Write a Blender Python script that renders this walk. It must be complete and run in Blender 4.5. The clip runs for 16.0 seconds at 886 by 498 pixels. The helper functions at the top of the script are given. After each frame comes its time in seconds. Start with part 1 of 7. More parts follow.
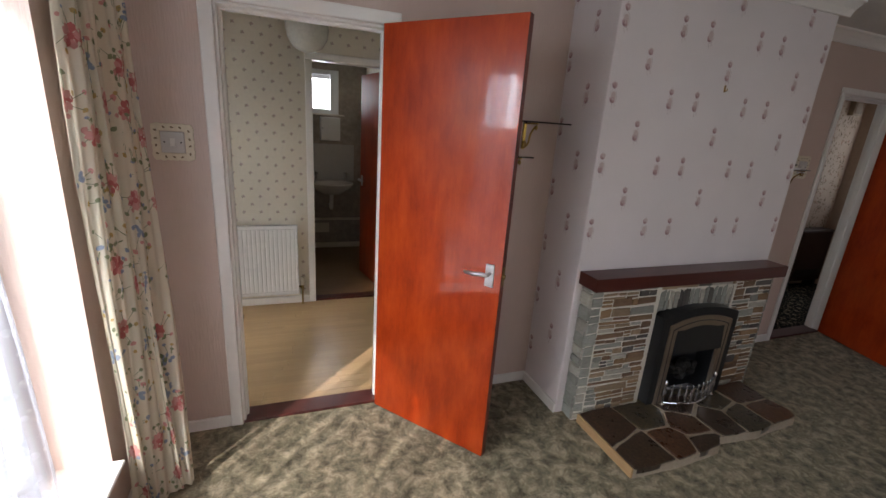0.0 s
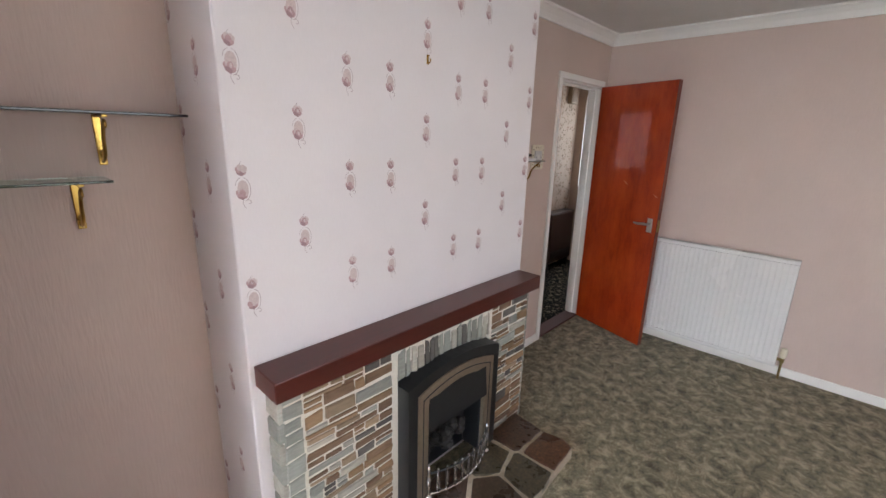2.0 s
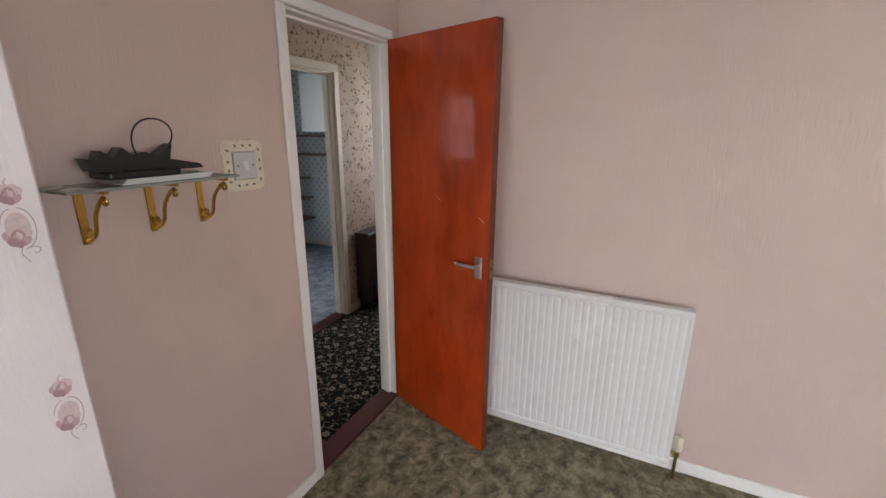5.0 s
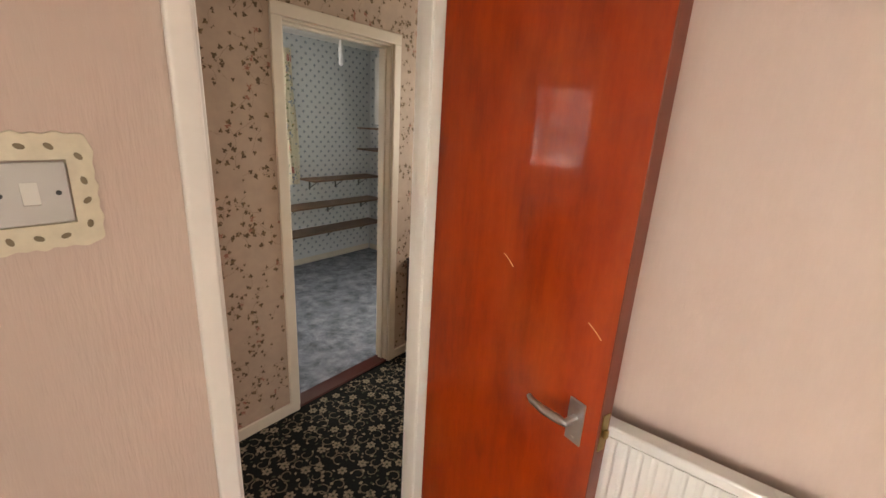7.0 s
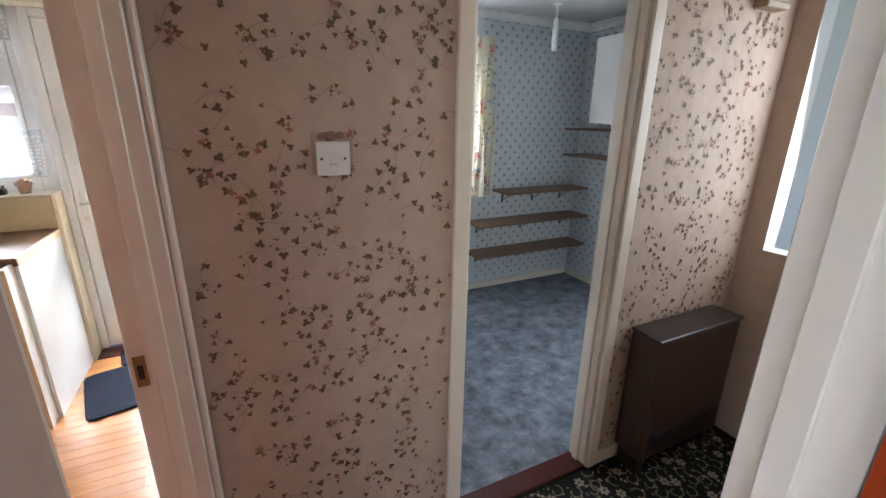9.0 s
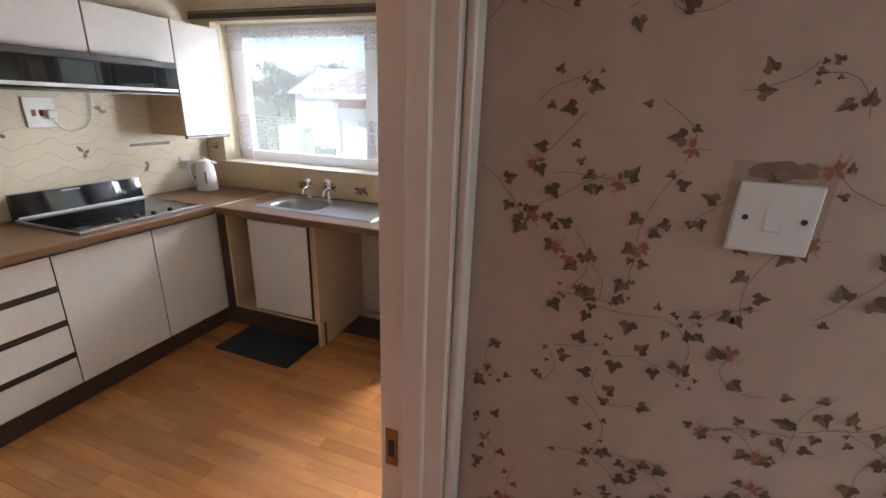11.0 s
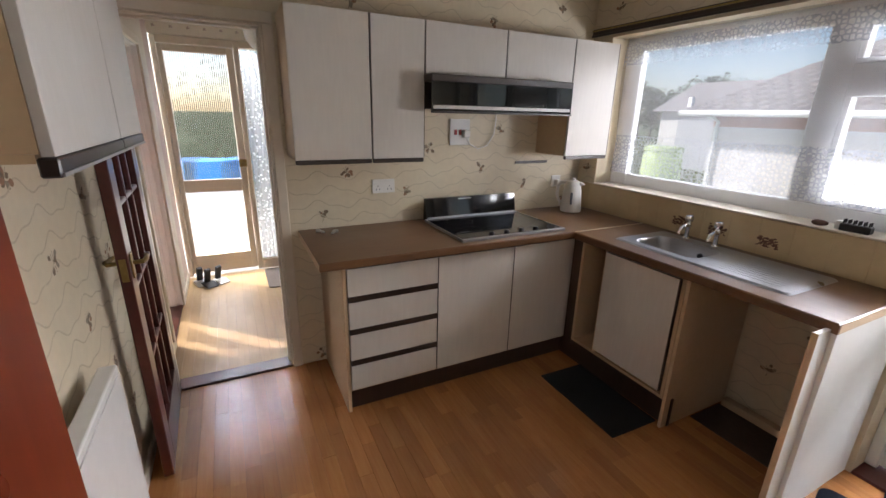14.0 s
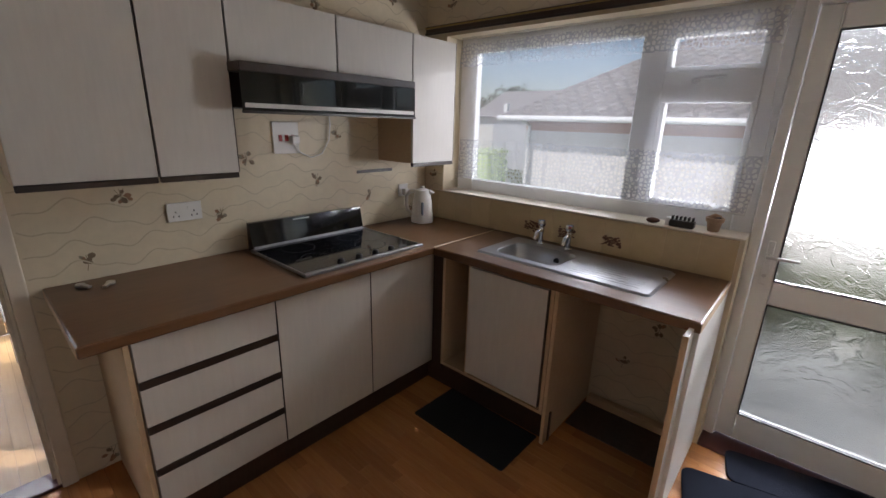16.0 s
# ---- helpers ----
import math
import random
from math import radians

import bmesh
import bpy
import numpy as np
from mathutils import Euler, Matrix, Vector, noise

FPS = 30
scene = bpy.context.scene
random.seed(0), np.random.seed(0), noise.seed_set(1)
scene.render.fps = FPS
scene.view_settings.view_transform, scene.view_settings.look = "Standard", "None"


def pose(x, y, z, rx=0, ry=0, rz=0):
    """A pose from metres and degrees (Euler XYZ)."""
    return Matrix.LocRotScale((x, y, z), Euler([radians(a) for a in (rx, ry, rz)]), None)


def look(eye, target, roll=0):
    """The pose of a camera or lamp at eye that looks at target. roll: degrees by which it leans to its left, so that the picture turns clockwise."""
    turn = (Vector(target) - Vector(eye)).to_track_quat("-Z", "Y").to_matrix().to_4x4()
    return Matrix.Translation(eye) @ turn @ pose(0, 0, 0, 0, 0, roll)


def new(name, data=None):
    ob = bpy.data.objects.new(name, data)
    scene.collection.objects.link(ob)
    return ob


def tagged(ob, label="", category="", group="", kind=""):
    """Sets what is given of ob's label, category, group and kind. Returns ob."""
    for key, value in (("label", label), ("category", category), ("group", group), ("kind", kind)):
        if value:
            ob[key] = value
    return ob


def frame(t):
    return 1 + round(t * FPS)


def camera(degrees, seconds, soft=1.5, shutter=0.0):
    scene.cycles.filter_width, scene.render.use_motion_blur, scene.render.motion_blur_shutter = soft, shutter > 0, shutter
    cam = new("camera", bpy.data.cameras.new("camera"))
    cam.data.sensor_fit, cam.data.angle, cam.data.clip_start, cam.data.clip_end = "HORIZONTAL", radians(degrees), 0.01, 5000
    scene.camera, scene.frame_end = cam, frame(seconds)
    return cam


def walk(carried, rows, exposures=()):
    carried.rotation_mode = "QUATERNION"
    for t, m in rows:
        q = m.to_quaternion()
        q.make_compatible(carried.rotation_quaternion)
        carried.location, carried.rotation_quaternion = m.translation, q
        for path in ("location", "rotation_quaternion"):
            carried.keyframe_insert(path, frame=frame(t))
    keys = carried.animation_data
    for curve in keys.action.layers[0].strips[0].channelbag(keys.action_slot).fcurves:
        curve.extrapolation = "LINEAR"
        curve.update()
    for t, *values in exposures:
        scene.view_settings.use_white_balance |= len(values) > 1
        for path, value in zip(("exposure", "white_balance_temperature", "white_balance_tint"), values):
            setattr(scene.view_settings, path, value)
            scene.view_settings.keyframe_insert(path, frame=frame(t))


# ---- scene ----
cam = camera(92.8, 16.0)
PATH = [
    (0, (0.239, -2.09, 1.564), (0.924, -0.295, 1.01), 4.0),
    (0.5, (0.418, -2.002, 1.575), (1.08, -0.199, 1.016), 2.3),
    (1, (0.744, -1.887, 1.58), (1.532, -0.13, 1.04), 2.1),
    (1.5, (0.994, -1.79, 1.584), (2.092, -0.206, 1.048), 1.5),
    (2, (1.233, -1.575, 1.585), (2.641, -0.254, 1.065), 1.5),
    (2.5, (1.47, -1.497, 1.576), (3.081, -0.431, 1.057), 1.4),
    (3, (1.798, -1.479, 1.587), (3.441, -0.467, 1.061), 1.4),
    (3.5, (2.058, -1.42, 1.582), (3.759, -0.511, 1.05), 1.2),
    (4, (2.348, -1.319, 1.585), (4.079, -0.475, 1.044), 0.4),
    (4.2, (2.452, -1.298, 1.574), (4.196, -0.481, 1.035), 0.2),
    (6.3, (3.415, -0.986, 1.581), (5.07, -0.018, 1.012), 2.3),
    (6.5, (3.502, -0.938, 1.575), (5.122, 0.09, 1.011), 2.2),
    (7, (3.731, -0.807, 1.58), (5.252, 0.361, 1.011), 3.3),
    (7.5, (3.901, -0.597, 1.584), (5.348, 0.657, 1.008), 3.0),
    (8, (4.029, -0.389, 1.583), (5.38, 0.966, 1.001), 3.0),
    (8.2, (4.085, -0.332, 1.581), (5.343, 1.108, 0.994), 2.4),
    (10.3, (4.263, 0.234, 1.563), (4.268, 2.136, 0.943), 1.8),
    (10.5, (4.257, 0.279, 1.566), (4.089, 2.171, 0.94), 2.0),
    (11, (4.244, 0.414, 1.576), (3.626, 2.205, 0.937), 2.2),
    (11.5, (4.221, 0.495, 1.576), (3.226, 2.104, 0.926), 1.2),
    (12, (4.118, 0.515, 1.565), (2.923, 1.983, 0.92), 1.8),
    (12.5, (4.022, 0.557, 1.554), (2.656, 1.869, 0.913), 2.1),
    (13, (3.946, 0.58, 1.558), (2.433, 1.719, 0.915), 1.6),
    (13.5, (3.87, 0.602, 1.575), (2.234, 1.567, 0.95), 1.2),
    (14, (3.818, 0.614, 1.572), (2.116, 1.469, 0.964), 1.3),
    (14.5, (3.761, 0.634, 1.563), (2.048, 1.479, 0.969), 1.5),
    (15, (3.627, 0.702, 1.564), (1.992, 1.702, 0.992), 1.5),
    (15.5, (3.522, 0.771, 1.563), (2.031, 1.978, 0.999), 1.2),
    (16, (3.455, 0.808, 1.564), (2.193, 2.251, 0.99), 1.7),
]
EXPOSURES = [(0, -0.38, 6350, 14), (0.5, -0.2, 6600, 15), (1.0, 0.68, 6300, 14), (1.5, 0.75, 6400, 15), (2.0, 1.0, 6150, 13), (2.5, 1.02, 6150, 13), (4.0, 1.12, 6100, 13), (6.3, 1.45, 7300, 15), (7.0, 1.7, 7900, 16), (7.6, 1.78, 7700, 16),
             (8.2, 1.85, 5900, 12), (10.3, 1.35, 6300, 14), (11.0, 1.35, 6050, 14), (11.5, 1.38, 5900, 14), (12.0, 1.0, 5700, 14), (12.5, 0.62, 5700, 14), (14.0, 0.56, 6350, 17), (14.8, 0.42, 6450, 17), (16, 0.08, 6300, 17)]
walk(cam, [(t, look(eye, target, roll)) for t, eye, target, roll in PATH], EXPOSURES)

# ---- world and light ----
SUN_ELEV, SUN_TRAVEL = radians(41), Vector((0.71, 0.70))  # the sun's rays go east and north, down at 41 degrees
world = bpy.data.worlds.new("sky")
scene.world = world
world.use_nodes = True
wn = world.node_tree.nodes
sky = wn.new("ShaderNodeTexSky")
sky.sky_type, sky.sun_disc = "NISHITA", False
sky.sun_elevation = SUN_ELEV
sky.sun_rotation = math.atan2(-SUN_TRAVEL.x, -SUN_TRAVEL.y)
wn["Background"].inputs[1].default_value = 0.11
world.node_tree.links.new(sky.outputs[0], wn["Background"].inputs[0])
sun = new("sun", bpy.data.lights.new("sun", "SUN"))
sun.data.energy, sun.data.angle, sun.data.color = 5.0, radians(0.6), (1.0, 0.94, 0.86)
sun.matrix_world = look((0, 0, 0), (SUN_TRAVEL.x * math.cos(SUN_ELEV), SUN_TRAVEL.y * math.cos(SUN_ELEV), -math.sin(SUN_ELEV)))


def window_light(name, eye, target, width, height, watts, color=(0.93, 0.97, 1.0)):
    """An area lamp that stands in for sky light through an opening."""
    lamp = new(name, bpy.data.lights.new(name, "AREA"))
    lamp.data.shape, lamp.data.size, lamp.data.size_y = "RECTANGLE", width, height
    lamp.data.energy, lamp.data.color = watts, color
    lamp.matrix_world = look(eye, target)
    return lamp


window_light("west_window_light", (-1.75, -1.5, 3.0), (1.2, -1.8, 0.4), 2.8, 1.5, 290)
window_light("west_horizon_light", (-4.0, -2.2, 2.0), (1.2, -1.9, 1.1), 1.35, 0.8, 70)
# fill lamp added at an assumed, unseen south opening to lift south-facing walls
window_light("south_window_light", (2.4, -4.0, 1.5), (2.4, 0, 1.2), 2.1, 1.1, 14)
window_light("kitchen_window_light", (2.9, 6.6, 3.35), (2.5, 1.6, 1.0), 3.8, 1.0, 240, (0.94, 0.975, 1.0))
# fill added outside the back door: lifts the wall units, whitens the pane
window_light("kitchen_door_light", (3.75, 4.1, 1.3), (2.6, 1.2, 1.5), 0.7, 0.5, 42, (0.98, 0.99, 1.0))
window_light("bedroom_window_light", (5.4, 3.38, 1.55), (5.6, 1.5, 0.9), 1.2, 1.1, 10)
window_light("front_door_light", (-2.6, 0.7, 3.2), (0.4, 0.7, 0.2), 1.4, 1.2, 170)
# fill lamp added at the unseen passage end to brighten the ivy wall
window_light("passage_window_light", (6.47, 0.57, 1.6), (4.3, 0.57, 1.2), 0.66, 1.0, 3.5)
window_light("wc_window_light", (0.65, 3.36, 1.86), (0.65, 1.6, 1.0), 0.3, 0.4, 6)

# ---- materials ----


def nodes_of(name):
    m = bpy.data.materials.new(name)
    m.use_nodes = True
    nt = m.node_tree
    return m, nt, nt.nodes["Principled BSDF"]


def node(nt, kind, **values):
    n = nt.nodes.new(kind)
    for key, value in values.items():
        n.inputs[key].default_value = value
    return n


def position(nt, scale=(1, 1, 1), obj=False):
    """World position (or the piece's own), stretched."""
    src = nt.nodes.new("ShaderNodeTexCoord").outputs["Object"] if obj else nt.nodes.new("ShaderNodeNewGeometry").outputs["Position"]
    mp = nt.nodes.new("ShaderNodeMapping")
    mp.inputs["Scale"].default_value = scale
    nt.links.new(src, mp.inputs["Vector"])
    return mp.outputs["Vector"]


def ramp(nt, fac, *stops):
    r = nt.nodes.new("ShaderNodeValToRGB")
    while len(r.color_ramp.elements) < len(stops):
        r.color_ramp.elements.new(0.5)
    for el, (at, c) in zip(r.color_ramp.elements, stops):
        el.position, el.color = at, (c, c, c, 1) if isinstance(c, (int, float)) else (*c, 1)
    nt.links.new(fac, r.inputs[0])
    return r.outputs[0]


def mix(nt, fac, a, b, mode="MIX"):
    n = nt.nodes.new("ShaderNodeMix")
    n.data_type, n.blend_type = "RGBA", mode
    for sock, v in ((n.inputs[0], fac), (n.inputs[6], a), (n.inputs[7], b)):
        if isinstance(v, (int, float)):
            sock.default_value = v
        elif isinstance(v, tuple):
            sock.default_value = (*v, 1)
        else:
            nt.links.new(v, sock)
    return n.outputs[2]


def noise_tex(nt, vec, scale, detail=4, rough=0.55):
    n = node(nt, "ShaderNodeTexNoise", Scale=scale, Detail=detail, Roughness=rough)
    nt.links.new(vec, n.inputs["Vector"])
    return n.outputs["Fac"]


def bump(nt, bsdf, height, strength, distance=0.002):
    b = node(nt, "ShaderNodeBump", Strength=strength, Distance=distance)
    nt.links.new(height, b.inputs["Height"])
    nt.links.new(b.outputs[0], bsdf.inputs["Normal"])


def shade(c, k):
    return tuple(min(1.0, v * k) for v in c)


def surface(name, color, rough=0.5, metal=0.0, var=0.08, grain=60, stretch=(1, 1, 1), blotch=2.5, relief=0.15, depth=0.001, rough_var=0.08, coat=0.0, per_piece=0.0, spec=0.5):
    """A plain surface with grain and blotches at two scales, uneven gloss and fine relief."""
    m, nt, bsdf = nodes_of(name)
    vec = position(nt, stretch)
    fine, large = noise_tex(nt, vec, grain, 5), noise_tex(nt, position(nt), blotch, 3)
    base = mix(nt, ramp(nt, fine, (0.15, 0.0), (0.85, 1.0)), shade(color, 1 - var * 1.4), shade(color, 1 + var * 0.7))
    base = mix(nt, ramp(nt, large, (0.15, 0.0), (0.85, 1.0)), base, mix(nt, 1.0, base, shade((1, 0.99, 0.97), 1 - var), "MULTIPLY"))
    if per_piece:
        info = nt.nodes.new("ShaderNodeObjectInfo")
        base = mix(nt, 1.0, base, ramp(nt, info.outputs["Random"], (0, 1 - per_piece), (1, 1.0)), "MULTIPLY")
    nt.links.new(base, bsdf.inputs["Base Color"])
    nt.links.new(ramp(nt, large, (0.1, max(0.02, rough - rough_var)), (0.9, min(1, rough + rough_var))), bsdf.inputs["Roughness"])
    bsdf.inputs["Metallic"].default_value = metal
    bsdf.inputs["Coat Weight"].default_value = coat
    bsdf.inputs["Coat Roughness"].default_value = 0.08
    bsdf.inputs["Specular IOR Level"].default_value = spec
    if relief:
        bump(nt, bsdf, fine, relief, depth)
    return m


def textured_paper(name, color, var=0.05, streak=(120, 120, 16), relief=0.9):
    """Painted wallpaper with a vertical woodchip-like streak relief."""
    m, nt, bsdf = nodes_of(name)
    streaks = noise_tex(nt, position(nt, streak), 1.0, 3)
    large = noise_tex(nt, position(nt), 1.6, 3)
    base = mix(nt, ramp(nt, large, (0.3, 0.0), (0.75, 1.0)), shade(color, 1 + var), shade(color, 1 - var))
    base = mix(nt, ramp(nt, streaks, (0.35, 0.0), (0.65, 0.3)), base, mix(nt, 1.0, base, shade((1, 1, 1), 0.93), "MULTIPLY"))
    nt.links.new(base, bsdf.inputs["Base Color"])
    bsdf.inputs["Roughness"].default_value = 0.62
    bump(nt, bsdf, streaks, relief, 0.002)
    return m


def carpet(name, dark, mid, light, scale, relief=0.9):
    """Cut pile with a mottled, carved pattern."""
    m, nt, bsdf = nodes_of(name)
    vec = position(nt)
    warp = node(nt, "ShaderNodeTexNoise", Scale=scale * 0.6, Detail=3.0)
    nt.links.new(vec, warp.inputs["Vector"])
    bent = nt.nodes.new("ShaderNodeVectorMath")
    bent.operation = "MULTIPLY_ADD"
    bent.inputs[1].default_value = (0.10, 0.10, 0.0)
    nt.links.new(warp.outputs["Color"], bent.inputs[0])
    nt.links.new(vec, bent.inputs[2])
    swirl, pile = noise_tex(nt, bent.outputs[0], scale, 8, 0.74), noise_tex(nt, vec, 420, 2)
    base = ramp(nt, swirl, (0.37, dark), (0.5, mid), (0.63, light))
    vein = ramp(nt, noise_tex(nt, bent.outputs[0], scale * 2.2, 3), (0.47, 0.0), (0.5, 1.0), (0.53, 0.0))
    base = mix(nt, mix(nt, 1.0, vein, (0.12, 0.12, 0.12), "MULTIPLY"), base, shade(dark, 0.6))
    base = mix(nt, ramp(nt, pile, (0.3, 0.0), (0.7, 1.0)), mix(nt, 1.0, base, (0.7, 0.7, 0.7), "MULTIPLY"), mix(nt, 1.0, base, (1.25, 1.25, 1.25), "MULTIPLY"))
    nt.links.new(base, bsdf.inputs["Base Color"])
    bsdf.inputs["Roughness"].default_value = 0.95
    bsdf.inputs["Specular IOR Level"].default_value = 0.1
    bsdf.inputs["Sheen Weight"].default_value = 0.15
    both = nt.nodes.new("ShaderNodeMath")
    both.operation = "MULTIPLY_ADD"
    both.inputs[1].default_value = 0.5
    nt.links.new(pile, both.inputs[0])
    nt.links.new(swirl, both.inputs[2])
    bump(nt, bsdf, both.outputs[0], relief, 0.006)
    return m


def wood(name, dark, light, axis, rough=0.35, coat=0.0, grain=26, per_piece=0.0, stretch=18, patch=3.0, per_island=False, even=False):
    """Straight-grained wood along one axis."""
    m, nt, bsdf = nodes_of(name)
    s = [grain, grain, grain]
    s["xyz".index(axis)] = grain / stretch
    vec = position(nt, tuple(s))
    if per_piece:
        # each piece is cut from another place in the tree
        src = nt.nodes.new("ShaderNodeNewGeometry").outputs["Random Per Island"] if per_island else nt.nodes.new("ShaderNodeObjectInfo").outputs["Random"]
        off = nt.nodes.new("ShaderNodeVectorMath")
        off.operation = "SCALE"
        off.inputs[0].default_value = (37.0, 53.0, 71.0)
        nt.links.new(src, off.inputs["Scale"])
        add = nt.nodes.new("ShaderNodeVectorMath")
        nt.links.new(vec, add.inputs[0])
        nt.links.new(off.outputs[0], add.inputs[1])
        vec = add.outputs[0]
    fibre, broad = noise_tex(nt, vec, 2.2, 6, 0.65), noise_tex(nt, vec, 0.5, 3)
    big = noise_tex(nt, position(nt), patch, 3)
    base = mix(nt, ramp(nt, fibre, (0.2, 0.0), (0.8, 1.0)), dark, light)
    base = mix(nt, ramp(nt, broad, (0.15, 0.0), (0.85, 0.8)), base, mix(nt, 1.0, base, (0.82, 0.78, 0.74), "MULTIPLY"))
    base = mix(nt, ramp(nt, big, (0.1, 0.0), (0.9, 0.6)), base, mix(nt, 1.0, base, (0.9, 0.87, 0.85), "MULTIPLY"))
    if per_piece:
        base = mix(nt, 1.0, base, ramp(nt, src, (0, 1 - per_piece), (1, 1.0)), "MULTIPLY")
    nt.links.new(base, bsdf.inputs["Base Color"])
    if even:
        bsdf.inputs["Roughness"].default_value = rough
    else:
        nt.links.new(ramp(nt, big, (0.1, rough - 0.07), (0.9, rough + 0.08)), bsdf.inputs["Roughness"])
    bsdf.inputs["Coat Weight"].default_value = coat
    bsdf.inputs["Coat Roughness"].default_value = 0.12
    bump(nt, bsdf, fibre, 0.12, 0.0008)
    return m


def glass(name, rough=0.0, tint=(0.96, 0.98, 0.98), wavy=None):
    m, nt, bsdf = nodes_of(name)
    bsdf.inputs["Base Color"].default_value = (*tint, 1)
    bsdf.inputs["Roughness"].default_value = rough
    bsdf.inputs["Transmission Weight"].default_value = 1.0
    bsdf.inputs["IOR"].default_value = 1.45
    if wavy:
        # thin curling ridges over a gently uneven sheet
        scale, strength = wavy
        n = node(nt, "ShaderNodeTexNoise", Scale=scale, Detail=1.0, Distortion=1.2)
        nt.links.new(position(nt, (1, 1, 1.3)), n.inputs["Vector"])
        ridges = ramp(nt, n.outputs["Fac"], (0.46, 0.0), (0.5, 1.0), (0.54, 0.0))
        bump(nt, bsdf, mix(nt, 0.35, ridges, noise_tex(nt, position(nt), scale * 0.5, 2)), strength, 0.008)
    return m


def lace(name, cover_ground, cover_figure, scale, color=(0.9, 0.92, 0.95), gather=None, bands=(), glow=0.55):
    """Net curtain: see-through mesh with denser woven figures."""
    m, nt, bsdf = nodes_of(name)
    nt.nodes.remove(bsdf)
    out = nt.nodes["Material Output"]
    vec = position(nt)
    v = node(nt, "ShaderNodeTexVoronoi", Scale=scale)
    nt.links.new(vec, v.inputs["Vector"])
    leaves = ramp(nt, v.outputs["Distance"], (0.28, 1.0), (0.36, 0.0))
    swirl = ramp(nt, noise_tex(nt, vec, scale * 0.5, 3), (0.48, 0.0), (0.54, 1.0))
    figure = mix(nt, swirl, leaves, mix(nt, 1.0, leaves, (0.4, 0.4, 0.4), "MULTIPLY"))
    if bands:
        # lace worked in bands across a plain net: honeycomb lines and eyelets
        web = node(nt, "ShaderNodeTexVoronoi", Scale=scale, Randomness=0.75)
        web.feature = "DISTANCE_TO_EDGE"
        nt.links.new(vec, web.inputs["Vector"])
        rows = None
        for z0, z1 in bands:
            sep, near = nt.nodes.new("ShaderNodeSeparateXYZ"), nt.nodes.new("ShaderNodeMath")
            near.operation = "COMPARE"
            nt.links.new(vec, sep.inputs[0])
            nt.links.new(sep.outputs[2], near.inputs[0])
            near.inputs[1].default_value, near.inputs[2].default_value = (z0 + z1) / 2, (z1 - z0) / 2
            rows = near.outputs[0] if rows is None else mix(nt, 1.0, rows, near.outputs[0], "ADD")
        figure = mix(nt, 1.0, ramp(nt, web.outputs["Distance"], (0.06, 1.0), (0.14, 0.0)), rows, "MULTIPLY")
    cover = ramp(nt, figure, (0.0, cover_ground), (1.0, cover_figure))
    if gather:
        # gathered folds: bands where the cloth is doubled, and thin gaps between
        tight = noise_tex(nt, position(nt, gather), 1.0, 2)
        cover = mix(nt, ramp(nt, tight, (0.44, 0.0), (0.52, 1.0)), mix(nt, 1.0, cover, (0.15, 0.15, 0.15), "MULTIPLY"), ramp(nt, figure, (0.0, min(1, cover_ground * 1.7)), (1.0, min(1, cover_figure * 1.1))))
    clear = nt.nodes.new("ShaderNodeBsdfTransparent")
    cloth = nt.nodes.new("ShaderNodeMixShader")
    diff, trans = nt.nodes.new("ShaderNodeBsdfDiffuse"), nt.nodes.new("ShaderNodeBsdfTranslucent")
    for b in (diff, trans):
        b.inputs["Color"].default_value = (*color, 1)
        nt.links.new(b.outputs[0], cloth.inputs[1 if b is diff else 2])
    cloth.inputs[0].default_value = glow
    top = nt.nodes.new("ShaderNodeMixShader")
    nt.links.new(cover, top.inputs[0])
    nt.links.new(clear.outputs[0], top.inputs[1])
    nt.links.new(cloth.outputs[0], top.inputs[2])
    nt.links.new(top.outputs[0], out.inputs["Surface"])
    return m


PINK = textured_paper("painted_pink_paper", (0.57, 0.445, 0.388))
PALE = textured_paper("pale_pink_paper", (0.72, 0.665, 0.665), streak=(200, 200, 40), relief=0.22)
CEIL = surface("white_ceiling_paint", (0.72, 0.71, 0.69), 0.8, grain=90, relief=0.4)
WHITE = surface("white_gloss_paint", (0.80, 0.785, 0.755), 0.32, var=0.025, grain=35, relief=0.03)
CREAM = surface("cream_gloss_paint", (0.69, 0.625, 0.52), 0.33, var=0.03, grain=35, relief=0.03)
IVYBASE = surface("beige_hall_paper", (0.50, 0.385, 0.30), 0.7, var=0.09, grain=25, blotch=5, relief=0.15)
KITPAPER = surface("cream_kitchen_paper", (0.66, 0.575, 0.42), 0.5, var=0.06, grain=25, blotch=4, relief=0.1)
HALLPAPER = surface("cream_hall_paper", (0.70, 0.65, 0.55), 0.7, var=0.05, grain=40)
BLUEPAPER = surface("pale_blue_paper", (0.62, 0.65, 0.66), 0.7, var=0.05, grain=40)
WCTILE = surface("patterned_wc_paper", (0.42, 0.36, 0.29), 0.5, var=0.25, grain=22, blotch=9)
GREENCARPET = carpet("green_mottled_carpet", (0.070, 0.058, 0.032), (0.205, 0.172, 0.106), (0.40, 0.335, 0.225), 15.0)
BLUECARPET = carpet("blue_grey_carpet", (0.07, 0.08, 0.10), (0.17, 0.19, 0.225), (0.28, 0.30, 0.34), 7.0)
HALLCARPET = surface("black_green_carpet", (0.016, 0.017, 0.016), 0.95, var=0.3, grain=300, relief=0.8, depth=0.004, spec=0.1)


